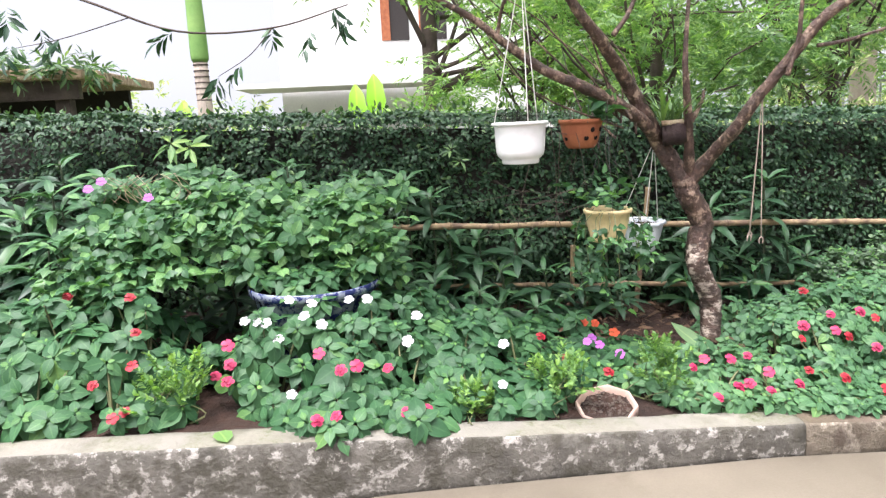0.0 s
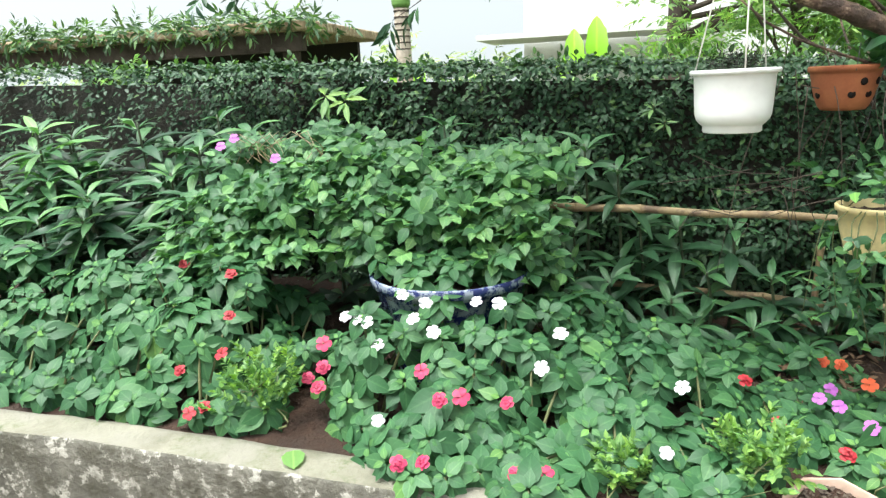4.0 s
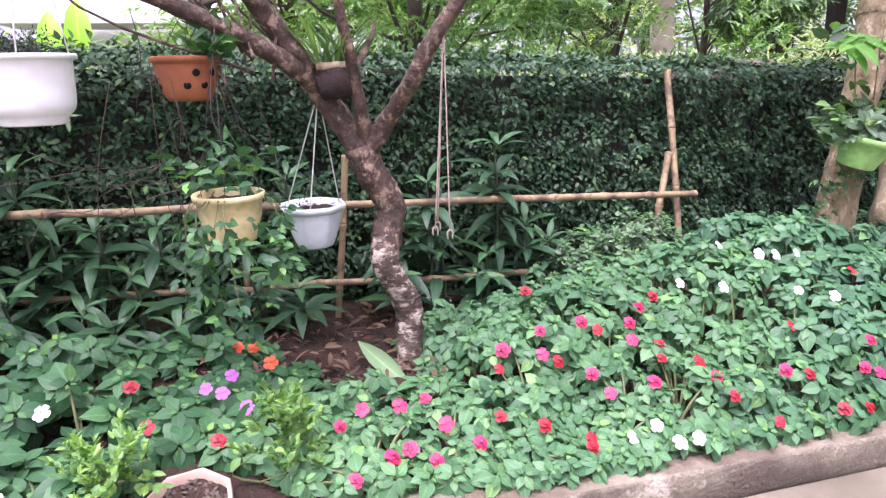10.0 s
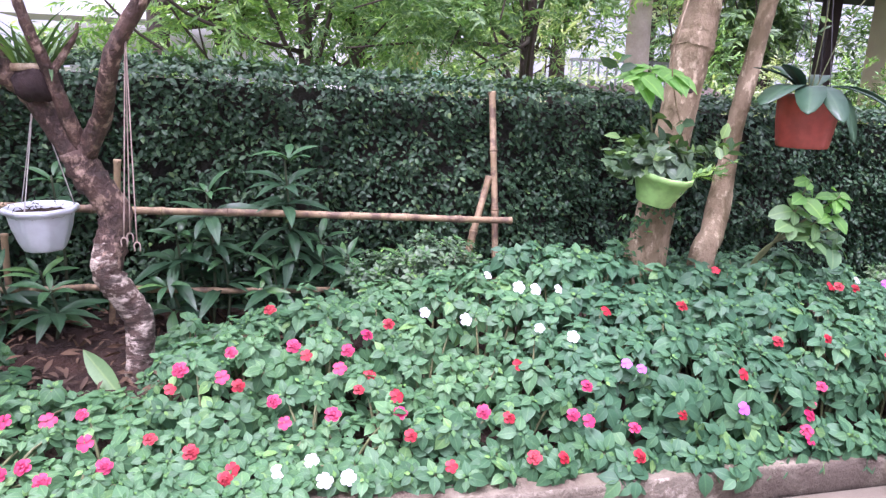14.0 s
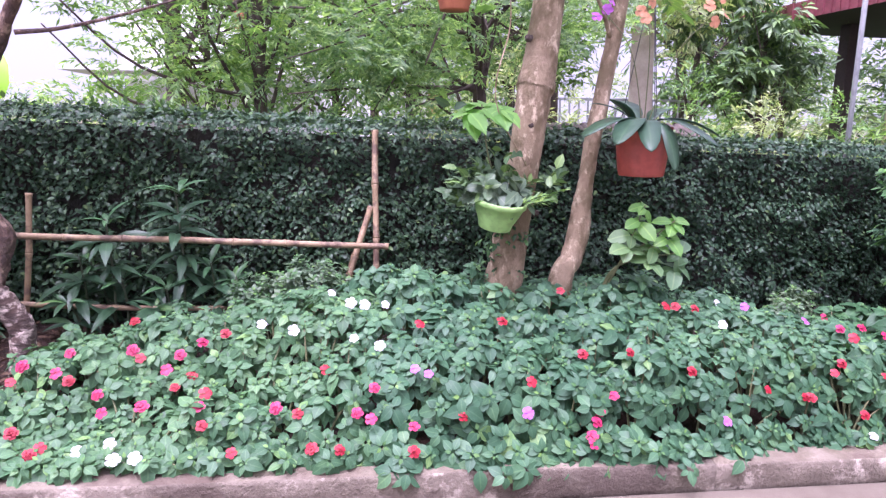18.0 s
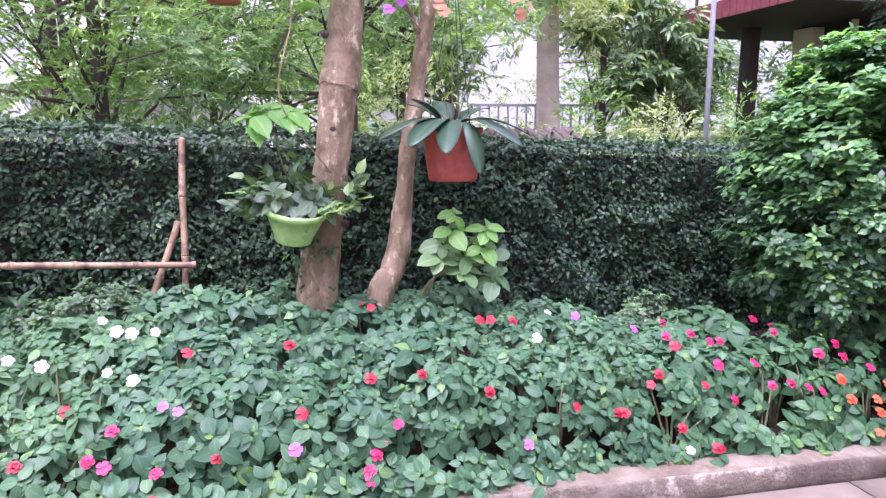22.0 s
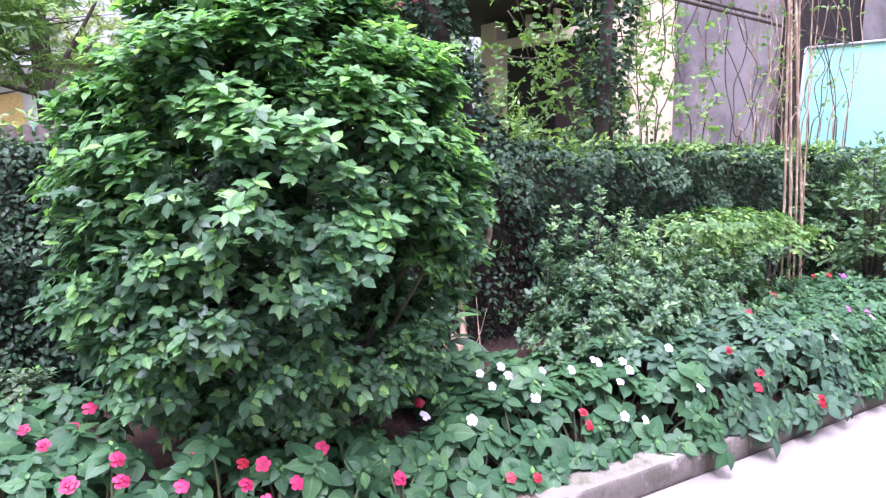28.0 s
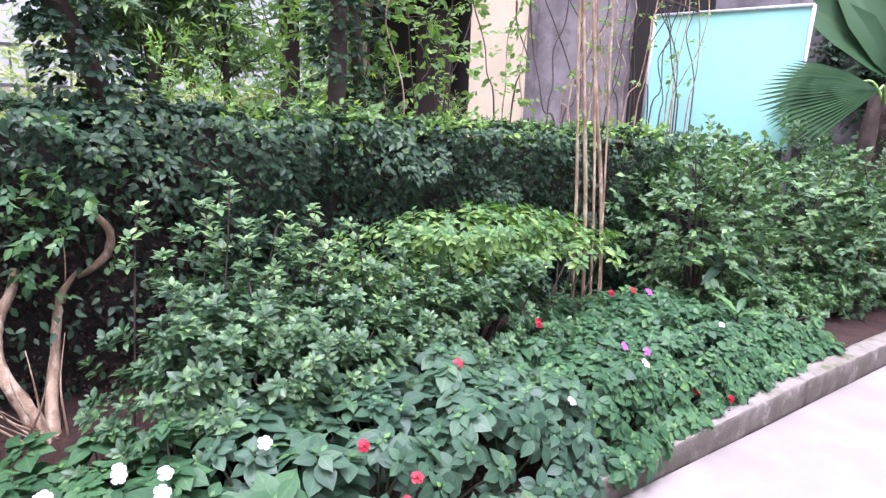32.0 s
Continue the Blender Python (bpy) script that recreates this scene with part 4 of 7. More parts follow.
bamboo("wooden_stake", (1.12, 3.76, 0.0), (1.13, 3.77, 0.62), 0.014, "thin upright stake among the strap leaves", "stakes")


# ---- strap-leaved plants in front of the wall ----
def strap_plant(x, y, top, whorls, size, lean=(0, 0), leaf=M_DRAC, single=False):
    base = float(soil_z(x, y)) - 0.03
    p = thing("strap_leaved_plant", "upright plant with whorls of long dark green strap leaves", "plant", (0, 0, 0), "strap-leaved plants before the wall")
    tip = np.array([x + lean[0], y + lean[1], top])
    root = np.array([x, y, base])
    limb("stem", [(*root, 0.008), (*(0.5 * (root + tip) + [0.02, 0, 0]), 0.007), (*tip, 0.005)], M_SHOOT, p, segs=6)
    sets = []
    for k in range(whorls):
        q = tip + (root - tip) * min(0.9, k * 0.11 / max(top - base, 0.2)) + rng.normal(0, 0.008, 3)
        n = np.array([[lean[0] * 0.5 + rng.normal(0, 0.1), -0.25 + rng.normal(0, 0.1), 1.0]])
        sets.append(rosettes(L_STRAP, q[None], n, 7 if k else 5, np.array([size * (1.0 if k else 0.7)]), 0.9 if k == 0 else 0.55 - 0.12 * min(k, 4), 0.2))
    for v, f in sets:
        young = leaf is M_DRAC and f is sets[0][1]
        if single:
            leaf_parts("leaf", L_STRAP, v, M_DRACY if young else leaf, p)
        else:
            mesh_of("leaf_whorl", v, f, M_DRACY if young else leaf, p)
    return p


for x, y, top, w, size in ((-1.66, 3.75, 1.26, 3, 0.20), (-1.91, 3.72, 1.11, 3, 0.23), (-2.25, 3.5, 1.0, 4, 0.24), (-2.1, 3.35, 0.85, 4, 0.25), (-1.75, 3.4, 0.95, 4, 0.25), (-1.55, 3.45, 1.02, 3, 0.24), (-2.45, 3.3, 0.9, 4, 0.25), (-1.62, 3.2, 0.8, 3, 0.24), (-1.95, 3.15, 0.75, 3, 0.25), (-2.05, 3.75, 1.08, 3, 0.22), (-2.04, 3.7, 0.90, 2, 0.22), (-0.48, 3.76, 1.17, 2, 0.19), (-0.12, 3.76, 1.09, 2, 0.19), (0.157, 3.76, 1.07, 2, 0.19), (0.30, 3.76, 0.955, 2, 0.21),
                           (0.11, 3.74, 0.68, 3, 0.20), (0.40, 3.74, 0.70, 3, 0.20), (0.57, 3.76, 0.70, 3, 0.20), (0.785, 3.76, 0.70, 2, 0.19), (0.33, 3.7, 0.55, 2, 0.20), (0.525, 3.5, 0.45, 2, 0.19), (0.62, 3.5, 0.335, 2, 0.21), (0.835, 3.5, 0.34, 2, 0.20), (1.04, 3.5, 0.28, 2, 0.19), (0.27, 3.5, 0.52, 2, 0.20), (0.93, 3.66, 0.50, 2, 0.2),
                           (2.31, 3.77, 0.95, 5, 0.20), (1.96, 3.75, 0.80, 3, 0.20), (2.02, 3.74, 0.48, 2, 0.20), (2.47, 3.76, 0.55, 3, 0.19), (2.60, 3.75, 0.47, 2, 0.19), (2.24, 3.72, 0.44, 3, 0.20), (1.82, 3.75, 0.60, 3, 0.19), (1.33, 3.8, 0.86, 2, 0.18), (1.33, 3.6, 0.41, 2, 0.20)):
    strap_plant(x, y, top, w, size, single=True)
for k in range(26):
    y = rng.uniform(3.1, 3.72)
    strap_plant(rng.uniform(-2.75, -1.35), y, rng.uniform(0.74, 0.88) + 0.72 * (y - 3.1), 4, rng.uniform(0.20, 0.25), (rng.normal(0, 0.05), -0.05))
strap_plant(-2.42, 3.38, 1.22, 4, 0.22, leaf=M_BOUG)
strap_plant(-2.62, 3.2, 1.05, 4, 0.22, leaf=M_BOUG)
for x, z in ((-1.0, 0.50), (-0.82, 0.58), (-0.66, 0.46), (-0.9, 0.34), (-0.72, 0.30)):
    strap_plant(x, 3.62, z, 3, 0.20)
for k in range(30):
    x = -2.4 + 5.4 * (k + rng.uniform(0.1, 0.9)) / 30
    if 1.45 < x < 1.75 or -1.15 < x < -0.15:
        continue
    y = rng.uniform(3.66, 3.88)
    strap_plant(x, y, float(G(x)) + rng.uniform(0.25, 0.62), 3, rng.uniform(0.16, 0.20), (rng.normal(0, 0.04), -0.04))


# ---- generic leafy shrub ----
def blob_shell(n, centre, radii, low=-0.6, inner=0.55, lump=0.22, freq=2.2, seed=0.0):
    d = rand_dirs(int(n * 1.6))
    d = d[d[:, 2] > low][:n]
    bumps = np.array([noise.noise((freq * q[0] + seed, freq * q[1], freq * q[2])) for q in d]) + 0.5 * np.array([noise.noise((2.7 * freq * q[0] + seed, 2.7 * freq * q[1], 2.7 * freq * q[2] + 3)) for q in d])
    r = (1 + lump * bumps) * np.where(rng.uniform(0, 1, len(d)) < 0.7, rng.uniform(0.9, 1.03, len(d)), rng.uniform(inner, 0.95, len(d)))
    return np.array(centre) + d * r[:, None] * np.array(radii), d


def shrub_wood(parent, root, targets, mat, r0=0.02):
    for t in targets:
        mid = 0.5 * (np.array(root) + t) + rng.normal(0, 0.06, 3) * [1, 1, 0.3]
        limb("branch", [(*root, r0), (*mid, r0 * 0.6), (*t, r0 * 0.15)], mat, parent, segs=6, lumps=0.05, steps=4)


def tufted(name, label, category, root, centre, radii, n, shape, size, count, leaf, low=-0.4, lump=0.4, seed=0.0, limbs=8, group="", rise=0.45, tip=M_TIP):
    """Bush whose shoots end in whorls of leaves."""
    p = thing(name, label, category, (0, 0, 0), group)
    pos, d = blob_shell(n, centre, radii, low, 0.5, lump, 2.4, seed)
    nor = d * [0.6, 0.6, 0.4] + [0, -0.15, 0.9]
    v, f = joined([rosettes(shape, pos, nor, count, np.full(len(pos), size), rise, 0.25), rosettes(shape, pos - unit(nor) * size * 0.7, nor, count, np.full(len(pos), size * 1.05), rise - 0.35, 0.25)])
    mesh_of("foliage", v, f, leaf, p)
    v, f = rosettes(shape, pos + unit(nor) * size * 0.25, nor, 6, np.full(len(pos), size * 0.65), rise + 0.3, 0.2)
    tagged(mesh_of("young_growth", v, f, tip, p), kind="stuff")
    shrub_wood(p, root, pos[rng.choice(len(pos), limbs)], M_BARK3, 0.012)
    return p


def clumpy(name, label, category, root, centre, radii, clumps, per, clump_r, shape, size, count, length, leaf, low=-0.98, seed=0.0, limbs=20, group="", hollow=None):
    """Dense shrub built of many leafy clumps with dark hollows between them."""
    p = thing(name, label, category, (0, 0, 0), group)
    mid, d = blob_shell(clumps, centre, np.array(radii) * 0.93, low, 0.86, 0.10, 2.0, seed)
    if hollow:
        keep = (((mid - hollow[0]) / hollow[1]) ** 2).sum(1) > 1
        mid, d = mid[keep], d[keep]
    inner, _ = blob_shell(clumps // 2, centre, np.array(radii) * 0.7, low, 0.5, 0.1, 2.0, seed)
    pos = np.repeat(mid, per, 0) + rand_dirs(len(mid) * per) * clump_r * rng.uniform(0.4, 1.0, (len(mid) * per, 1)) * [1, 1, 0.75]
    out = np.repeat(d, per, 0)
    dirs = out * [1, 1, 0.6] + unit(pos - np.repeat(mid, per, 0)) * 0.8 + [0, 0, 0.3] + rng.normal(0, 0.25, pos.shape)
    some = rng.uniform(0, 1, len(pos)) < 0.5
    v, f = joined([rosettes(shape, pos[some], dirs[some] * 0.5 + [0, -0.15, 0.7], 6, np.full(int(some.sum()), size * 1.05), 0.15, 0.25), twigs(shape, pos[~some] - unit(dirs[~some]) * length * 0.6, dirs[~some], length, count, size, 0.9, 0.8), twigs(shape, inner, rng.normal(0, 1, inner.shape), length * 2, count * 2, size, 0.9, 0.6)])
    mesh_of("foliage", v, f, leaf, p)
    # Young leaves thicken upward; their bright colour also paints in the top light.
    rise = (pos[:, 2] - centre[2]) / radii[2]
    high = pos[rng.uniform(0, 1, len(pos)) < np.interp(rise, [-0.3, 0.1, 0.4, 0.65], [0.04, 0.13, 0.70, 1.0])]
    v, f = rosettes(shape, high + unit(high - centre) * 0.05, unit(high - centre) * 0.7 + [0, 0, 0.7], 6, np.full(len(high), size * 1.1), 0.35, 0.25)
    tagged(mesh_of("young_leaves", v, f, M_LITLEAF, p), kind="stuff")
    shrub_wood(p, root, mid[rng.choice(len(mid), limbs)], M_BARK3, 0.018)
    return p


def shrub(name, label, category, root, centre, radii, n, shape, size, count, length, leaf, wood=M_BARK3, low=-0.6, inner=0.55, lump=0.22, seed=0.0, up=0.6, limbs=14, group=""):
    p = thing(name, label, category, (0, 0, 0), group)
    pos, d = blob_shell(n, centre, radii, low, inner, lump, 2.2, seed)
    dirs = d * [1, 1, 0.6] + [0, 0, 0.25] + rng.normal(0, 0.35, pos.shape)
    v, f = twigs(shape, pos - unit(dirs) * length * 0.7, dirs, length, count, size, 0.9, up)
    mesh_of("foliage", v, f, leaf, p)
    shrub_wood(p, root, pos[rng.choice(len(pos), limbs)], wood)
    return p


# climber in the glazed pot: a wide leafy head of tiers over a dark hollow
bush = thing("flowering_climber", "broad light-green leafy shrub overhanging a glazed pot", "shrub")
sets = []
def sprays(n, low_x, high_x, low_y, high_y, height, size):
    """Level sprays of paired leaves, fanned out round each shoot."""
    for k in range(n):
        u, w = rng.uniform(0, 1), rng.uniform(0, 1)
        x, y = low_x + (high_x - low_x) * u, low_y + (high_y - low_y) * w
        c = np.array([x, y, height(u, w) + rng.normal(0, 0.03)])
        m = 3
        a = rng.uniform(0, 6.28) + np.arange(m) * 6.28 / m + rng.normal(0, 0.3, m)
        d = np.stack([np.cos(a), np.sin(a) - 0.4, rng.normal(0.05, 0.3, m)], -1)
        sets.append(twigs(L_HEART, np.tile(c, (m, 1)), d, 0.12, 5, size, 0.9, 1.2))
        q = c + rng.normal(0, 1, (3, 3)) * [0.055, 0.035, 0.035] + [0, -0.02, 0.01]
        sets.append(rosettes(L_HEART, q, rng.normal(0, 0.3, (3, 3)) + [0, -0.75, 0.75], 6, size * rng.uniform(0.85, 1.15, 3), 0.05, 0.25))


def head(u, w):
    """Top of the shrub's head: steep at its front, then level to the wall, with lumps."""
    return 0.74 + 0.33 * min(1.0, 2.1 * w) - 0.10 * u * w + 0.13 * noise.noise((5 * u, 2.5 * w, 2.0)) + 0.10 * noise.noise((13 * u, 6 * w, 7.0)) - 0.25 * max(0, 0.15 - u)


sprays(170, -1.34, 0.04, 3.06, 3.70, head, 0.062)
sprays(40, -1.42, -0.95, 2.98, 3.2, lambda u, w: 0.66 + 0.26 * w + 0.06 * u, 0.062)
sprays(34, -0.45, 0.08, 3.12, 3.45, lambda u, w: 0.62 + 0.22 * rng.uniform(), 0.062)
v, f = joined(sets)
mesh_of("foliage", v, f, M_BOUG, bush)
shrub_wood(bush, (-0.36, 3.2, 0.56), np.array([(-0.75, 3.2, 0.86), (-0.5, 3.3, 0.95), (-0.1, 3.2, 0.85), (-0.3, 3.1, 0.88), (-1.0, 3.3, 0.9), (-0.2, 3.35, 0.92)]), M_BARK3, 0.014)
for k in range(16):
    a = np.array([rng.uniform(-1.30, -0.85), 3.3, 1.06])
    limb("dry_flower_stalk", [(*a, 0.002), (*(a + [rng.uniform(-0.06, 0.06), 0, 0.06]), 0.0016), (*(a + [rng.uniform(-0.16, 0.16), rng.uniform(-0.1, 0.05), 0.13]), 0.001)], M_VINE, bush, segs=4, steps=3)
for q in ((-1.05, 3.2, 1.09), (-1.33, 3.25, 1.14), (-1.28, 3.28, 1.17)):
    ob = new("flower", PETALS["violet"][0])
    ob.parent, ob["label"] = bush, "magenta bract"
    ob.matrix_basis = pose(*q, 50, 10, 0)


M_SILVER = leaf_mat('pale_leaf', [(0.0, (0.065, 0.12, 0.078)), (0.6, (0.10, 0.172, 0.112)), (1.0, (0.16, 0.25, 0.165))], 0.45, 0.2)
M_AZ2 = leaf_mat('fresh_bush_leaf', [(0.0, (0.046, 0.114, 0.062)), (0.6, (0.080, 0.176, 0.090)), (1.0, (0.15, 0.285, 0.12))], 0.42, 0.2)
M_AZ3 = leaf_mat('deep_bush_leaf', [(0.0, (0.036, 0.092, 0.052)), (0.6, (0.064, 0.145, 0.078)), (1.0, (0.12, 0.24, 0.10))], 0.42, 0.2)
M_LIGHT2 = leaf_mat('yellowish_leaf', [(0.0, (0.085, 0.17, 0.08)), (0.6, (0.13, 0.25, 0.115)), (1.0, (0.21, 0.36, 0.15))], 0.42, 0.25)
M_YOUNG = leaf_mat('sapling_leaf', [(0.0, (0.10, 0.25, 0.08)), (0.6, (0.15, 0.34, 0.10)), (1.0, (0.30, 0.52, 0.12))], 0.4, 0.4)
M_LITTER = rough_mat("dry_leaf", (0.06, 0.035, 0.02), (0.17, 0.10, 0.055), 4, 0.8, 0.3, 0.003, 50)


# ---- pots ----
def pot(name, label, at, r, h, taper, mat, rim=0.008, segs=32, lip=0.022, soil=0.03, foot=True, wobble=None, group="", category="flower pot", form=None):
    """Flower pot with a rolled rim, a foot ring and earth inside; at: middle of its base; form: an outline of its own, to the rim."""
    p = thing(name, label, category, at, group)
    b = r * taper
    wall = 0.006
    prof = [(0.001, 0.0), (b * 0.94, 0.0), (b * 0.97, 0.006), (b, 0.022 if foot else 0.01), (b * 0.5 + r * 0.5, h * 0.5), (r - rim, h - lip), (r, h - lip + 0.003), (r + 0.002, h - 0.004), (r - 0.002, h), (r - wall - 0.003, h - 0.002), (r - wall - rim, h - lip), (b * 0.5 + r * 0.5 - wall, h * 0.5)]
    if form:
        prof = [(0.001, form[0][1])] + list(form) + [(r - wall - 0.003, h - 0.002), (r - wall - rim, h - lip), (b * 0.5 + r * 0.5 - wall, h * 0.5)]
    v, f = lathe(prof, segs, wobble)
    mesh_of("body", v, f, mat, p)
    v, f = lathe([(r - wall - rim * 0.8, h - soil), (r * 0.6, h - soil + 0.008), (r * 0.3, h - soil + 0.004), (0.001, h - soil + 0.01)], segs, wobble)
    v[:, 2] += rng.normal(0, 0.003, len(v))
    mesh_of("potting_soil", v, f, M_SOIL, p)
    return p


def cord(name, a, b, r, mat, parent, sag=0.0, label=""):
    a, b = np.array(a, float), np.array(b, float)
    m = 0.5 * (a + b) - [0, 0, sag]
    return limb(name, [(*a, r), (*m, r), (*b, r)], mat, parent, label, segs=6, steps=4)


def foliage_part(parent, shape, pos, dirs, length, count, size, mat, name="foliage", up=0.6):
    v, f = twigs(shape, pos, dirs, length, count, size, 0.9, up)
    return mesh_of(name, v, f, mat, parent)


# ---- crooked tree with mottled bark ----
tree = thing("crooked_tree", "small crooked tree with dark mottled bark and airy crown", "tree")
limb("trunk", [(1.71, 3.22, 0.05, 0.060), (1.71, 3.22, 0.17, 0.051), (1.72, 3.24, 0.30, 0.052), (1.715, 3.248, 0.395, 0.055), (1.665, 3.235, 0.50, 0.053), (1.626, 3.222, 0.59, 0.052), (1.643, 3.25, 0.68, 0.054)], M_BARKL, tree, "lower trunk with pale flaking bark", segs=18, lumps=0.06)
limb("trunk", [(1.626, 3.222, 0.58, 0.0505), (1.648, 3.254, 0.70, 0.056), (1.668, 3.265, 0.785, 0.056), (1.640, 3.258, 0.86, 0.055), (1.592, 3.254, 0.935, 0.058), (1.555, 3.25, 1.03, 0.055)], M_BARK, tree, segs=18, lumps=0.06)
limb("limb", [(1.575, 3.25, 1.0, 0.050), (1.51, 3.27, 1.105, 0.047), (1.435, 3.28, 1.225, 0.044), (1.36, 3.24, 1.335, 0.039), (1.257, 3.20, 1.485, 0.034), (1.138, 3.10, 1.611, 0.030), (1.013, 3.0, 1.726, 0.026), (0.911, 2.95, 1.83, 0.022), (0.72, 2.85, 2.05, 0.016), (0.55, 2.75, 2.4, 0.010)], M_BARK, tree, segs=14, lumps=0.06)
limb("limb", [(1.59, 3.245, 1.02, 0.040), (1.665, 3.175, 1.145, 0.033), (1.716, 3.05, 1.27, 0.029), (1.765, 2.985, 1.39, 0.027), (1.875, 2.92, 1.56, 0.025), (1.96, 2.86, 1.70, 0.025), (2.05, 2.81, 1.79, 0.022), (2.30, 2.75, 1.92, 0.018), (2.55, 2.7, 2.1, 0.010)], M_BARK, tree, segs=14, lumps=0.06)
limb("limb", [(1.43, 3.275, 1.23, 0.036), (1.33, 3.20, 1.315, 0.033), (1.175, 3.12, 1.407, 0.029), (0.972, 3.07, 1.501, 0.026), (0.811, 3.05, 1.568, 0.023), (0.659, 3.05, 1.67, 0.020), (0.557, 3.04, 1.745, 0.018), (0.457, 3.03, 1.817, 0.015), (0.20, 3.0, 1.95, 0.011), (-0.1, 2.95, 2.1, 0.006)], M_BARK, tree, segs=12, lumps=0.06)
limb("limb", [(1.585, 3.245, 1.03, 0.030), (1.556, 3.19, 1.16, 0.026), (1.525, 3.14, 1.31, 0.021), (1.49, 3.09, 1.45, 0.018), (1.47, 3.07, 1.62, 0.013), (1.50, 3.1, 2.0, 0.007)], M_BARK, tree, segs=10, lumps=0.06)
limb("branch", [(1.53, 3.15, 1.29, 0.014), (1.575, 3.16, 1.36, 0.012), (1.61, 3.17, 1.42, 0.009), (1.62, 3.18, 1.46, 0.005)], M_BARK, tree, segs=8, lumps=0.06)
limb("branch", [(1.86, 2.89, 1.50, 0.012), (1.90, 2.88, 1.66, 0.010), (1.90, 2.86, 1.85, 0.008), (1.96, 2.85, 2.2, 0.004)], M_BARK, tree, segs=8)
limb("branch", [(1.97, 2.85, 1.62, 0.010), (2.12, 2.86, 1.64, 0.008), (2.35, 2.86, 1.70, 0.006), (2.6, 2.86, 1.78, 0.003)], M_BARK, tree, segs=8)
limb("branch", [(0.58, 3.04, 1.73, 0.010), (0.60, 2.98, 1.86, 0.008), (0.655, 2.88, 1.97, 0.007), (0.64, 2.7, 2.2, 0.004)], M_BARK, tree, segs=8)
limb("branch", [(1.06, 2.90, 1.70, 0.012), (1.14, 2.92, 1.80, 0.010), (1.18, 2.94, 1.93, 0.008), (1.2, 3.0, 2.3, 0.004)], M_BARK, tree, segs=8)
for k in range(10):
    a = np.array([1.2, 3.15, 1.32]) + rng.normal(0, 0.05, 3)
    b = a + np.array([-0.35 + rng.uniform(-0.4, 0.5), rng.uniform(-0.1, 0.5), rng.uniform(0.2, 0.9)])
    m = 0.5 * (a + b) + rng.normal(0, 0.05, 3)
    limb("twig", [(*a, 0.006), (*m, 0.004), (*b, 0.002)], M_BARK, tree, segs=5, steps=4)
cp = np.concatenate([np.array([0.9, 3.2, 2.35]) + rand_dirs(420) * [1.5, 1.1, 0.55] * rng.uniform(0.3, 1, (420, 1)), np.array([2.1, 3.2, 2.3]) + rand_dirs(200) * [1.0, 1.0, 0.5] * rng.uniform(0.3, 1, (200, 1))])
cp = cp[cp[:, 2] > 1.72]
# Extra crown leaves out of view, added to shade the bed's left end.
over = np.array([-0.3, 3.2, 2.85]) + rand_dirs(860) * [1.6, 1.0, 0.35] * rng.uniform(0.3, 1, (860, 1))
cp = np.concatenate([cp, over])
foliage_part(tree, L_NARROW, cp, rng.normal(0, 1, cp.shape) * [1, 1, 0.4] + [0, 0, -0.15], 0.20, 14, 0.045, M_TREE, "crown")

# ---- pots that hang from it ----
wp = pot("hanging_pot", "plain white plastic pot hung by three cords", (0.627, 2.835, 1.178), 0.118, 0.176, 0.76, M_WHITE, form=[(0.070, 0.003), (0.076, 0.0), (0.080, 0.004), (0.080, 0.019), (0.087, 0.024), (0.098, 0.036), (0.103, 0.052), (0.105, 0.08), (0.109, 0.158), (0.1115, 0.162), (0.120, 0.163), (0.121, 0.172), (0.118, 0.176)], group="hanging pots", category="hanging pot")
for a in (0.6, 2.7, 4.8):
    cord("cord", (0.112 * math.cos(a), 0.112 * math.sin(a), 0.172), (0.03, 0.04, 0.80), 0.0022, M_STRING, wp)
n = 160
q = np.stack([rng.uniform(-0.06, 0.06, n), rng.uniform(-0.06, 0.06, n), np.full(n, 0.160)], -1)
foliage_part(wp, L_NARROW, q, np.abs(rng.normal(0, 1, q.shape)) * [0, 0, 0.6] + rng.normal(0, 0.5, q.shape) * [1, 1, 0] + [0, 0, 0.5], 0.07, 6, 0.012, M_CORE, "dry_growth")["kind"] = "stuff"

tp = pot("orchid_pot", "terracotta orchid pot with round holes in its side", (1.0, 3.17, 1.213), 0.106, 0.138, 0.66, M_TERRA, form=[(0.050, 0.004), (0.062, 0.0), (0.072, 0.012), (0.083, 0.04), (0.092, 0.075), (0.098, 0.108), (0.100, 0.118), (0.106, 0.120), (0.108, 0.133), (0.104, 0.138)], group="hanging pots", category="hanging pot")
for a in np.arange(10) * 0.628:
    for h, rr in ((0.088, 0.0955), (0.050, 0.0855)):
        if rng.uniform() < 0.5:
            continue
        b = a + (0.31 if h < 0.06 else 0)
        v, f = tube([(rr * 0.97 * math.cos(b), rr * 0.97 * math.sin(b), h, 0.0125), ((rr + 0.0008) * math.cos(b), (rr + 0.0015) * math.sin(b), h, 0.0105)], 10, 1)
        mesh_of("hole", v, f, M_HOLE_SHADE, tp)
for a in (0.5, 2.6, 4.7):
    cord("wire", (0.108 * math.cos(a), 0.108 * math.sin(a), 0.12), (0.03, -0.04, 0.30), 0.0014, M_WIRE, tp)
q = np.array([0.06, -0.03, 0.11]) + rng.normal(0, 0.03, (9, 3)) * [1, 1, 0.2]
foliage_part(tp, L_OVAL, q, rng.normal(0, 0.5, q.shape) + [0.5, -0.2, 0.9], 0.10, 4, 0.085, M_BOUG)

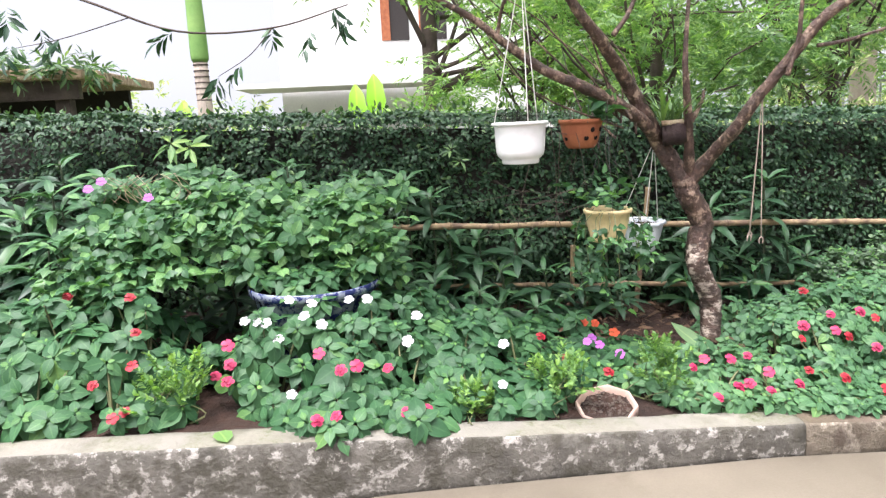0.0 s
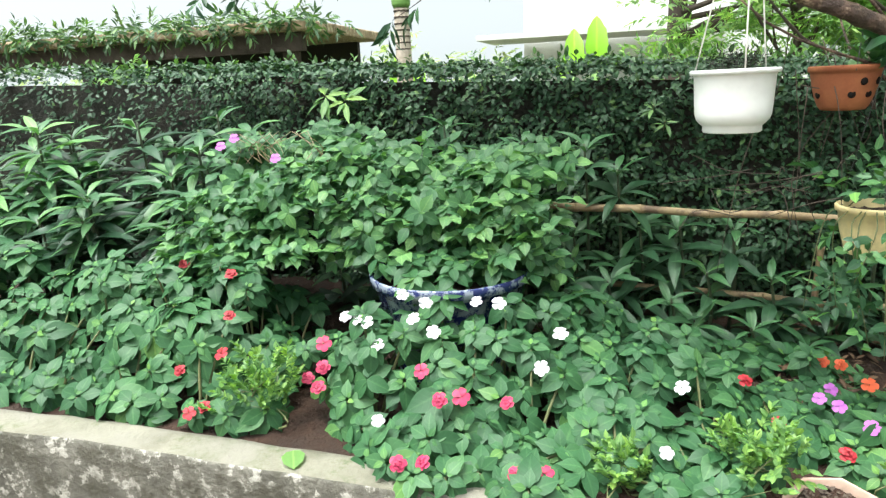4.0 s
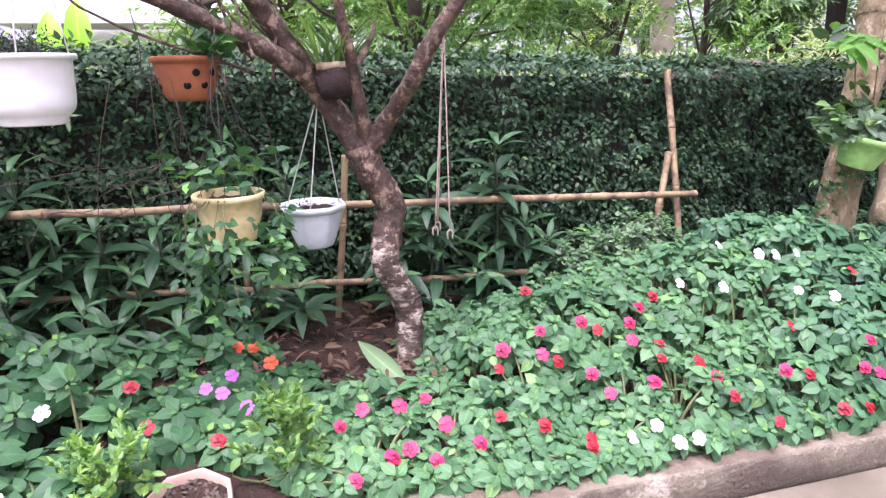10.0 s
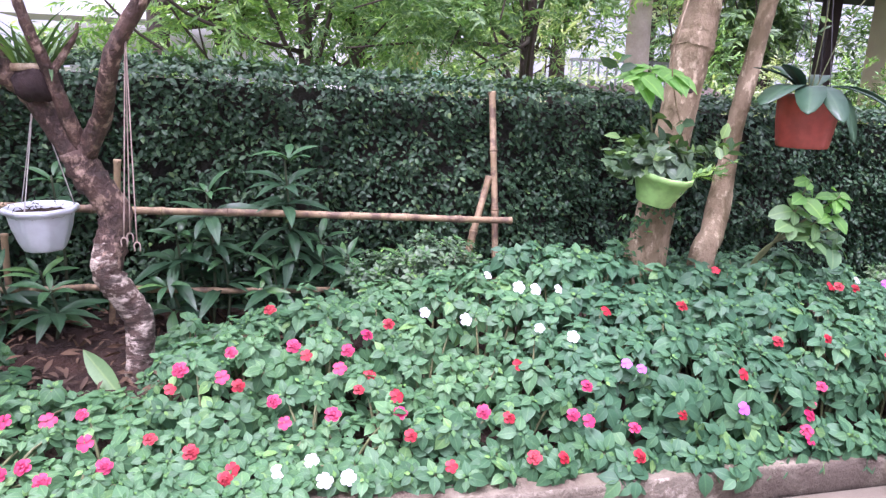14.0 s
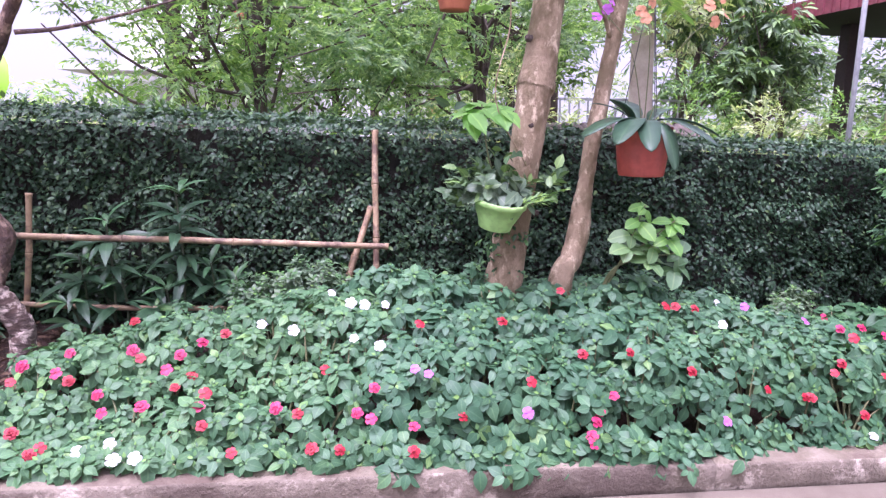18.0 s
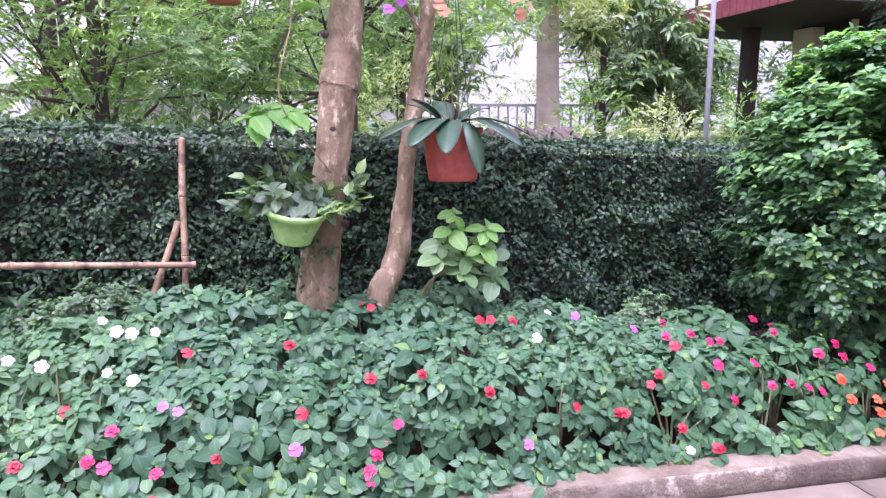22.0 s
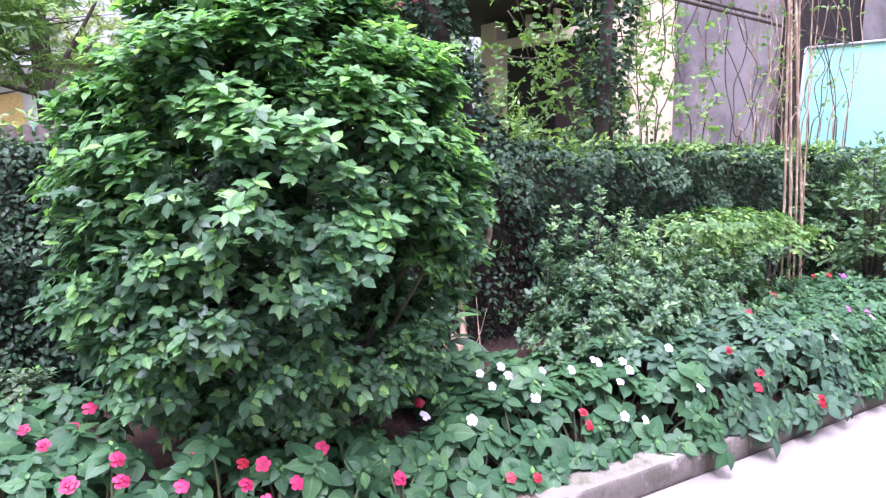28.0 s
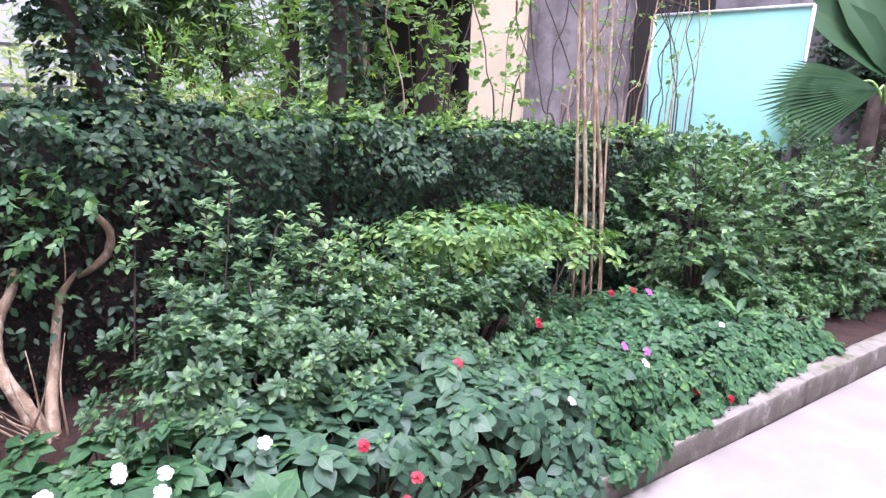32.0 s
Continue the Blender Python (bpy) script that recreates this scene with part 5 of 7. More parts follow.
yp = pot("hanging_pot", "cream-yellow plastic pot with trailing green plant", (1.085, 3.04, 0.775), 0.112, 0.155, 0.72, M_YELLOW, group="hanging pots", category="hanging pot")
for a in (0.4, 2.5, 4.6):
    cord("wire", (0.105 * math.cos(a), 0.105 * math.sin(a), 0.146), (0.0, 0.02, 0.62), 0.0012, M_WIRE, yp)
q = rng.uniform(-1, 1, (22, 3)) * [0.11, 0.10, 0.05] + [0, 0, 0.19]
foliage_part(yp, L_OVAL, q, q * [4, 4, 0] + rng.normal(0, 0.4, q.shape) + [0, -0.1, 0.5], 0.12, 5, 0.052, M_MURRAYA)
q = np.stack([rng.uniform(-0.02, 0.16, 22), rng.uniform(-0.16, -0.11, 22), rng.uniform(-0.05, 0.13, 22)], -1)
foliage_part(yp, L_OVAL, q, rng.normal(0, 0.6, q.shape) + [0.2, -0.5, -0.3], 0.06, 4, 0.045, M_MURRAYA, "draped_leaves")
for k in range(10):
    a = rng.uniform(0, 6.28)
    x, y = 0.12 * math.cos(a), 0.12 * math.sin(a) - 0.02
    ln = rng.uniform(0.15, 0.45)
    p0 = np.array([x * 0.8, y * 0.8, 0.15])
    p1 = np.array([x * 1.25, y * 1.25, 0.08])
    p2 = np.array([x * 1.3 + rng.normal(0, 0.05), y * 1.3, 0.1 - ln])
    trail = limb("trailing_stem", [(*p0, 0.002), (*p1, 0.002), (*p2, 0.0012)], M_STEM, yp, segs=5, steps=4)
    m = 7
    qq = p1 + (p2 - p1) * np.linspace(0, 1, m)[:, None]
    foliage_part(trail, L_OVAL, qq, rng.normal(0, 0.6, qq.shape) + [0, -0.4, -0.5], 0.04, 3, 0.046, M_MURRAYA, "trailing_leaves")

octa = lambda a: 1.0 / np.maximum(np.abs(np.cos((a + math.pi / 8) % (math.pi / 4) - math.pi / 8)), 0.5) * 0.97
op = pot("hanging_pot", "octagonal white plastic pot hung by white cords", (1.39, 3.385, 0.638), 0.122, 0.168, 0.60, M_WHITE2, segs=48, form=[(0.060, 0.004), (0.066, 0.0), (0.070, 0.006), (0.082, 0.035), (0.098, 0.085), (0.108, 0.135), (0.110, 0.143), (0.124, 0.147), (0.126, 0.160), (0.121, 0.168)], wobble=octa, group="hanging pots", category="hanging pot")
for a in (0.3, 2.4, 4.5):
    cord("cord", (0.114 * math.cos(a), 0.114 * math.sin(a), 0.162), (0.04, -0.07, 0.585), 0.0024, M_STRING, op)
q = rng.normal(0, 0.05, (14, 3)) * [1, 1, 0.1] + [0.0, 0, 0.14]
foliage_part(op, L_NARROW, q, rng.normal(0, 0.6, q.shape) + [0, 0, 0.8], 0.07, 5, 0.02, M_CORE, "dry_growth")["kind"] = "stuff"

cs = thing("cord_hanger", "bundle of thin brown cords with small hooks hanging from a limb", "cords", (1.796, 2.968, 0))
for k, (dx, dy, z) in enumerate(((-0.052, -0.022, 0.772), (-0.036, 0.0, 0.782), (-0.009, -0.05, 0.762))):
    c = cord("cord", (0.0, 0.0, 1.44), (dx, dy, z), 0.0024, M_TWINE, cs)
    v, f = tube([(dx - 0.008, dy, z - 0.028, 0.0026), (dx - 0.009, dy, z - 0.006, 0.0026), (dx, dy, z + 0.004, 0.0026), (dx + 0.009, dy, z - 0.006, 0.0026), (dx + 0.008, dy, z - 0.028, 0.0026)], 6, 3)
    mesh_of("hook", v, f, M_TWINE, c)

lg = thing("log_planter", "hollow dark log wedged in the fork with tufted epiphyte", "planter", (1.43, 3.20, 1.255))
limb("log", [(0.0, 0.02, 0.0, 0.055), (0.05, 0.0, 0.005, 0.060), (0.10, -0.02, 0.01, 0.055)], M_LOG, lg, segs=14, lumps=0.06)
limb("cut_end", [(-0.02, -0.02, 0.056, 0.013), (0.10, -0.04, 0.060, 0.013)], M_VINE, lg, segs=10)
v, f = rosettes(leaf_shape([(0, 0.012), (0.4, 0.03), (0.75, 0.022), (1, 0)], 0.3, 0.35), np.array([[0.0, 0.02, 0.06], [0.05, 0.02, 0.06], [0.09, 0.0, 0.06]]), np.tile([0, 0, 1.0], (3, 1)), 20, np.array([0.25, 0.22, 0.20]), 1.6, 0.5)
mesh_of("tuft", v, f, M_AZALEA, lg)

# ---- pair of trunks ----
pair = thing("twin_tree", "tall tree with smooth brown bark rising from the bed", "tree")
limb("trunk", [(3.97, 3.34, 0.0, 0.13), (3.985, 3.335, 0.40, 0.106), (4.01, 3.34, 0.62, 0.094), (4.06, 3.35, 0.95, 0.084), (4.10, 3.36, 1.20, 0.082), (4.13, 3.365, 1.44, 0.087), (4.14, 3.37, 1.49, 0.098), (4.15, 3.37, 1.55, 0.092), (4.16, 3.37, 1.62, 0.086), (4.18, 3.37, 1.80, 0.080), (4.24, 3.38, 2.4, 0.066), (4.3, 3.4, 3.4, 0.055), (4.35, 3.45, 4.6, 0.03)], M_BARK2, pair, segs=20, lumps=0.03)
pair2 = thing("slender_tree", "slender leaning trunk with pale flaking bark in the bed", "tree")
limb("trunk", [(4.26, 3.28, 0.05, 0.085), (4.30, 3.31, 0.50, 0.064), (4.36, 3.34, 0.60, 0.058), (4.41, 3.38, 0.72, 0.060), (4.43, 3.39, 0.88, 0.052), (4.45, 3.40, 1.02, 0.042), (4.47, 3.40, 1.20, 0.042), (4.50, 3.40, 1.37, 0.044), (4.535, 3.40, 1.6, 0.040), (4.575, 3.40, 1.85, 0.041), (4.66, 3.4, 2.5, 0.036), (4.8, 3.42, 3.6, 0.02)], M_BARK2, pair2, segs=14, lumps=0.035)
limb("branch", [(4.53, 3.38, 1.75, 0.014), (4.44, 3.3, 1.88, 0.010), (4.30, 3.25, 2.05, 0.006)], M_BARK2, pair2, segs=8)
n = 130
q = np.array([4.3, 3.5, 2.35]) + rand_dirs(n) * [1.1, 0.9, 0.5] * rng.uniform(0.3, 1, (n, 1))
q = q[q[:, 2] > 1.95]
n = 120
qt = np.array([4.3, 3.5, 3.2]) + rand_dirs(n) * [1.0, 0.8, 0.5] * rng.uniform(0.3, 1, (n, 1))
foliage_part(pair, L_OVAL, qt, rng.normal(0, 1, qt.shape) * [1, 1, 0.4], 0.22, 8, 0.09, M_TREE, "crown")
for z, a in ((1.30, 4.4), (0.86, 5.0), (1.72, 4.0)):
    limb("knot", [(4.12 + 0.06 * math.cos(a), 3.36 + 0.06 * math.sin(a), z, 0.020), (4.12 + 0.085 * math.cos(a), 3.36 + 0.085 * math.sin(a), z + 0.005, 0.013)], M_BARK3, pair, segs=9, lumps=0.1)
foliage_part(pair2, L_OVAL, q, rng.normal(0, 1, q.shape) * [1, 1, 0.4], 0.22, 8, 0.09, M_LIGHT, "crown")

gp = pot("trunk_pot", "lime green plastic pot tied to the trunk with leafy plants", (3.89, 3.17, 0.815), 0.132, 0.150, 0.64, M_GREEN, lip=0.03, category="flower pot")
gp.rotation_euler = (radians(13), radians(7), 0)
q = np.concatenate([rng.normal(0, 1, (34, 3)) * [0.10, 0.05, 0.03] + [-0.02, 0.04, 0.17], rng.normal(0, 1, (12, 3)) * [0.05, 0.04, 0.05] + [0.2, 0.05, 0.16], rng.normal(0, 1, (10, 3)) * [0.03, 0.03, 0.06] + [-0.15, 0.02, 0.08]])
foliage_part(gp, L_OVAL, q[::2], q[::2] * [5, 3, 0] + rng.normal(0, 0.35, q[::2].shape) + [0, 0.0, 0.6], 0.10, 6, 0.07, M_AZALEA)
for a in np.arange(17) * 0.74:
    c = np.array([[(0.09 + 0.05 * (a % 1.3)) * math.cos(a), 0.03 + 0.08 * math.sin(a), 0.185 + 0.03 * math.sin(5 * a)]])
    v, f = rosettes(L_ROUND, c, np.array([[0.7 * math.cos(a), 0.7 * math.sin(a) - 0.2, 0.8]]), 7, np.full(1, 0.092), 0.35, 0.25)
    mesh_of("leaf_rosette", v, f, M_SILVER, gp)
fern = leaf_shape([(0, 0), (0.5, 0.14), (1, 0)], 0.1, 0.1)
q = np.array([[0.08, -0.05, 0.14], [0.1, -0.03, 0.14], [0.06, -0.06, 0.14]])
foliage_part(gp, fern, q, np.array([[0.8, -0.3, 0.35], [0.9, -0.1, 0.5], [0.7, -0.4, 0.6]]), 0.18, 26, 0.045, M_LIGHT, "fern_fronds", up=1.0)
q = np.concatenate([np.stack([rng.uniform(-0.02, 0.20, 40), np.full(40, 0.06), rng.uniform(-0.35, 0.0, 40)], -1), np.stack([0.105 + 0.105 * np.cos(np.linspace(3.3, 6.2, 60)), 0.195 + 0.105 * np.sin(np.linspace(3.3, 6.2, 60)), rng.uniform(-0.38, 0.0, 60)], -1)])
foliage_part(gp, L_OVAL, q, rng.normal(0, 0.7, q.shape) + [0, -0.5, -0.2], 0.03, 3, 0.032, M_MURRAYA, "climbing_leaves")

rp = pot("hanging_pot", "red-brown plastic pot with broad dark orchid leaves", (4.62, 3.13, 1.065), 0.138, 0.240, 0.82, M_RED, lip=0.03, segs=40, wobble=lambda a: 1 + 0.012 * np.sign(np.cos(8 * a)), group="hanging pots", category="hanging pot")
for a in (0.5, 2.6, 4.7):
    cord("wire", (0.12 * math.cos(a), 0.12 * math.sin(a), 0.20), (0.02, 0.03, 0.95), 0.0022, M_WIRE, rp)
for ang, lift, ln, bend in ((3.45, 0.45, 0.27, 0.75), (3.95, 0.5, 0.25, 0.95), (4.35, 0.45, 0.22, 1.1), (5.35, 0.5, 0.24, 1.0), (4.95, -0.15, 0.17, 1.2), (5.95, 0.5, 0.25, 0.8), (2.6, 1.2, 0.20, 0.5), (3.3, 1.5, 0.17, 0.4), (0.6, 1.1, 0.20, 0.6), (1.6, 1.4, 0.20, 0.5)):
    ax = np.array([[math.cos(ang), math.sin(ang), lift]])
    blade = leaf_shape([(0, 0.03), (0.1, 0.10), (0.25, 0.18), (0.45, 0.235), (0.68, 0.245), (0.86, 0.19), (0.96, 0.10), (1, 0)], 0.10, bend)
    r0 = 0.10 if lift < 0 else 0.05
    v, f = leaves(blade, np.array([[r0 * math.cos(ang), r0 * math.sin(ang), 0.262]]), ax, np.array([[-lift * math.cos(ang), -lift * math.sin(ang), 1.0]]), np.array([ln]))
    leaf = mesh_of("orchid_leaf", v, f, M_ORCHID, rp)
    mod = leaf.modifiers.new("thick", "SOLIDIFY")
    mod.thickness = 0.003
for k in range(3):
    top = np.array([(-0.27, -0.04, 0.31)[k], -0.04, 0.775])
    spike = limb("flower_spike", [(0, 0, 0.2, 0.003), (*(top * [0.4, 1, 0.75]), 0.0025), (*top, 0.002)], M_STEM, rp, segs=6)
    for j in range(4):
        ob = new("orchid_flower", PETALS["violet" if k == 0 else "peach"][1])
        ob.parent, ob["label"] = spike, "violet orchid bloom" if k == 0 else "pale peach orchid bloom"
        ob.matrix_basis = Matrix.LocRotScale(top + [rng.normal(0, 0.03), rng.normal(-0.02, 0.02), 0.035 * j - 0.04], Euler((1.2 + rng.normal(0, 0.3), 0.2 * j, rng.normal(0, 0.4))), (1.2, 1.2, 1.2))

hp = pot("orchid_pot", "small terracotta orchid pot hung high from a branch", (3.66, 3.1, 1.80), 0.09, 0.11, 0.75, M_TERRA, group="hanging pots", category="hanging pot")
for a in (0.5, 2.6, 4.7):
    cord("wire", (0.085 * math.cos(a), 0.085 * math.sin(a), 0.105), (0.0, 0.0, 0.5), 0.0014, M_WIRE, hp)
    for b in (a, a + 1.0):
        v, f = tube([(0.080 * math.cos(b), 0.080 * math.sin(b), 0.06, 0.009), (0.0835 * math.cos(b), 0.0835 * math.sin(b), 0.06, 0.009)], 10, 1)
        mesh_of("hole", v, f, M_HOLE_SHADE, hp)

yo = thing("young_plant", "young sapling with large light green leaves", "plant")
for tip in ((4.60, 3.02, 0.93), (4.74, 2.98, 0.86), (4.80, 3.0, 0.70), (4.66, 3.0, 0.74), (4.55, 3.02, 0.80)):
    limb("stem", [(4.46, 3.2, 0.42, 0.007), (4.52, 3.1, 0.62, 0.006), (*tip, 0.003)], M_STEM, yo, segs=6)
    t = np.array(tip)
    L_SAP = leaf_shape([(0, 0), (0.08, 0.19), (0.35, 0.36), (0.68, 0.35), (0.88, 0.2), (1, 0)], 0.15, 0.4)
    v, f = rosettes(L_SAP, np.array([t, t - [0.02, 0, 0.07]]), np.array([[0.2, -0.7, 0.8], [0, -0.6, 0.8]]), 5, np.array([0.092, 0.10]), 0.05, 0.3)
    leaf_parts("leaf", L_SAP, v, M_YOUNG if tip[2] in (0.86, 0.93) else M_LIGHT2 if tip[2] > 0.72 else M_AZ2, yo)

vt = thing("trunk_climber", "climbing plant with bright green leaves on the trunk", "climber")
limb("stem", [(3.95, 3.24, 0.95, 0.004), (3.86, 3.2, 1.15, 0.004), (3.82, 3.2, 1.4, 0.003)], M_STEM, vt, segs=6)
limb("aerial_stem", [(4.08, 3.28, 1.10, 0.003), (3.86, 3.1, 1.42, 0.003), (3.92, 3.1, 1.75, 0.003), (3.90, 3.1, 2.0, 0.002)], M_VINE, vt, segs=6)
v, f = rosettes(L_HEART, np.array([[3.82, 3.18, 1.40], [3.75, 3.15, 1.36], [3.90, 3.15, 1.38]]), np.tile([0, -0.4, 1.0], (3, 1)), 6, np.array([0.15, 0.13, 0.12]), 0.05, 0.2)
leaf_parts("leaf", L_HEART, v, M_YOUNG, vt)
q = rng.normal(0, 1, (12, 3)) * [0.12, 0.03, 0.14] + [3.80, 3.2, 1.16]
foliage_part(vt, L_OVAL, q, rng.normal(0, 1, q.shape) * [1, 0.4, 0.3], 0.1, 4, 0.075, M_AZALEA)

# ---- pots and small plants at the kerb ----
pp = pot("clay_pot", "pale pink eight-sided clay pot of dark earth at the kerb", (0.905, 2.545, 0.045), 0.120, 0.155, 0.75, M_PINK, segs=48, wobble=octa, lip=0.05, rim=0.004, soil=0.035)
pp.rotation_euler = (radians(14), radians(-6), 0)
n = 260
a, r = rng.uniform(0, 6.28, n), 0.100 * np.sqrt(rng.uniform(0, 1, n))
v, f = leaves(L_SMALL, np.stack([r * np.cos(a), r * np.sin(a), np.full(n, 0.127)], -1), rand_dirs(n) * [1, 1, 0.3], np.tile([0, 0, 1.0], (n, 1)) + rng.normal(0, 0.4, (n, 3)), rng.uniform(0.012, 0.028, n))
tagged(mesh_of("bark_mulch", v, f, M_BARK3, pp), kind="stuff")


def herb(x, y, h, w, label):
    p = thing("feathery_herb", label, "plant", group="feathery herbs")
    base = np.array([x, y, float(soil_z(x, y)) - 0.02])
    pos = base + np.stack([rng.normal(0, w * 0.5, 40), rng.normal(0, w * 0.4, 40), h * rng.uniform(0.35, 1, 40)], -1)
    foliage_part(p, L_OVAL, pos, (pos - base) * [1, 1, 0.4] + [0, -0.03, 0.12] + rng.normal(0, 0.05, pos.shape), 0.080, 13, 0.030, M_LIGHT)
    shrub_wood(p, base, pos[:10], M_STEM, 0.005)


herb(-0.82, 2.55, 0.24, 0.12, "feathery light green herb beside the kerb")
herb(0.70, 2.57, 0.20, 0.09, "feathery light green herb beside the clay pot")
herb(1.17, 2.60, 0.24, 0.08, "feathery light green herb beside the clay pot")
herb(0.33, 2.50, 0.10, 0.04, "tiny bright green seedling at the kerb")

fl = thing("fallen_leaf", "large yellow-green fallen leaf leaning by the trunk", "leaf")
blade = leaf_shape([(0, 0.008), (0.08, 0.05), (0.25, 0.105), (0.45, 0.135), (0.65, 0.125), (0.82, 0.08), (0.94, 0.03), (1, 0)], 0.35, -0.12)
v, f = leaves(blade, np.array([[1.668, 3.082, 0.125]]), np.array([[-0.137, 0.183, 0.108]]), np.array([[-0.25, -0.75, 0.75]]), np.array([0.275]))
mesh_of("blade", v, f, M_LIGHT2, fl)
for x, y, s, rz in ((-0.64, 2.39, 0.10, 5.2), (5.35, 2.36, 0.07, 1.0), (6.05, 2.33, 0.06, 0.2), (6.75, 2.05, 0.07, 5.6), (3.2, 2.36, 0.06, 3.0), (2.0, 2.36, 0.06, 0.2), (2.55, 1.75, 0.045, 1.0), (3.55, 2.0, 0.05, 0.3), (4.55, 2.35, 0.08, 2.9), (6.9, 1.95, 0.035, 0.4), (9.6, 1.7, 0.03, 0.9), (10.4, 1.9, 0.035, 2.2), (8.9, 1.3, 0.03, 4.0)):
    z = float(kerb_top(x) if y > 2.28 else G(x))
    lf = thing("fallen_leaf", "yellow-green fallen leaf lying on the concrete", "leaf", group="fallen leaves")
    v, f = leaves(leaf_shape([(0, 0), (0.1, 0.2), (0.4, 0.36), (0.75, 0.28), (1, 0)], 0.15, 0.1), np.array([[x, y, z + 0.006]]), np.array([[math.cos(rz), math.sin(rz), 0.05]]), np.array([[0, 0, 1.0]]), np.array([s]))
    mesh_of("blade", v, f, M_LIGHT, lf)
# ceramic pot
M_GLAZE = rough_mat("blue_glaze", (0.20, 0.24, 0.34), (0.46, 0.51, 0.60), 18, 0.2, 0.05, 0.002, 60, (0.025, 0.035, 0.14), 26, edge=(0.46, 0.53))
pot("glazed_pot", "large blue and white glazed ceramic pot under the climber", (-0.32, 3.15, 0.10), 0.31, 0.56, 0.60, M_GLAZE, rim=0.02, lip=0.04, soil=0.06, segs=48)
ip = thing("potted_plant", "leafy bedding plant growing in the glazed pot", "plant")
pos = np.array([(-0.34 + 0.24 * math.cos(a) * f, 3.12 + 0.24 * math.sin(a) * f, 0.70 + 0.05 * (1 - f)) for a, f in zip(np.arange(16) * 2.4, np.sqrt(np.linspace(0.03, 1, 16)))])
v, f = joined([rosettes(L_IMPF, pos, np.tile([0, -0.4, 1.0], (16, 1)), 7, np.full(16, 0.085), -0.1, 0.15), rosettes(L_IMPF, pos + [0, 0, 0.015], np.tile([0, -0.4, 1.0], (16, 1)), 5, np.full(16, 0.058), 0.15, 0.15)])
mesh_of("foliage", v, f, M_IMP_DARK, ip)
for q in pos[:8]:
    limb("stem", [(-0.34, 3.14, 0.55, 0.005), (*q, 0.003)], M_STEM, ip, segs=5, steps=2)

for c, r, n in (((6.05, 3.72, 0.16), (0.18, 0.12, 0.13), 60), ((5.70, 3.34, 0.26), (0.10, 0.09, 0.07), 10), ((2.72, 3.66, 0.36), (0.18, 0.12, 0.13), 120), ((3.0, 3.56, 0.42), (0.24, 0.14, 0.16), 170)):
    tufted("small_bush", "low bush with small pale green leaves before the wall", "shrub", (c[0], c[1], G(c[0]) + 0.15), c, r, n // 2 + 20, L_OVAL, 0.038, 7, M_SILVER, seed=c[0], limbs=6, group="low bushes before the wall")
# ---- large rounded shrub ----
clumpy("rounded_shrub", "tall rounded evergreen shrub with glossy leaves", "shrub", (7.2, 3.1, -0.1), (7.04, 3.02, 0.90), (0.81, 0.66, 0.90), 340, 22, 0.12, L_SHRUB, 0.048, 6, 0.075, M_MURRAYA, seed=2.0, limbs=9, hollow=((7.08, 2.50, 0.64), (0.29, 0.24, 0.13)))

# ---- twisted vines on the wall ----
tv = thing("twisted_vine", "two bare pale twisting vine stems before the wall", "vine")
limb("stem", [(8.34, 3.60, -0.25, 0.050), (8.31, 3.70, -0.10, 0.036), (8.235, 3.82, 0.09, 0.027), (8.25, 3.92, 0.24, 0.026), (8.315, 3.97, 0.35, 0.020), (8.34, 4.0, 0.44, 0.014)], M_VINE, tv, segs=10, lumps=0.08)
limb("stem", [(8.38, 3.64, -0.25, 0.036), (8.39, 3.76, -0.10, 0.025), (8.43, 3.85, 0.05, 0.021), (8.455, 3.89, 0.20, 0.020), (8.48, 3.91, 0.31, 0.017), (8.53, 3.95, 0.37, 0.011), (8.57, 3.99, 0.40, 0.007)], M_VINE, tv, segs=10, lumps=0.08)
limb("stem", [(8.57, 4.0, 0.37, 0.008), (8.63, 3.965, 0.415, 0.016), (8.685, 3.935, 0.485, 0.019), (8.692, 3.91, 0.58, 0.017), (8.626, 3.89, 0.665, 0.014), (8.57, 3.96, 0.73, 0.010)], M_VINE, tv, segs=10, lumps=0.08)
for k in range(9):
    a = np.array([8.36 + rng.normal(0, 0.05), 3.62, -0.2])
    b = a + np.array([rng.uniform(-0.30, 0.12), rng.uniform(-0.12, 0.15), rng.uniform(0.15, 0.42)])
    limb("dry_shoot", [(*a, 0.006), (*(0.5 * (a + b) + rng.normal(0, 0.03, 3)), 0.004), (*b, 0.0015)], M_VINE, tv, segs=5, steps=4)
limb("hanging_root", [(8.50, 3.86, 0.62, 0.003), (8.505, 3.86, 0.48, 0.003), (8.49, 3.86, 0.30, 0.002)], M_VINE, tv, segs=5, steps=4)
q = np.concatenate([rng.normal(0, 1, (26, 3)) * [0.09, 0.04, 0.13] + [8.52, 3.82, 0.78], rng.normal(0, 1, (16, 3)) * [0.05, 0.03, 0.10] + [8.40, 3.86, 0.50]])
foliage_part(tv, L_OVAL, q, rng.normal(0, 0.7, q.shape) + [0, -0.5, 0.1], 0.1, 6, 0.05, M_BOUG)

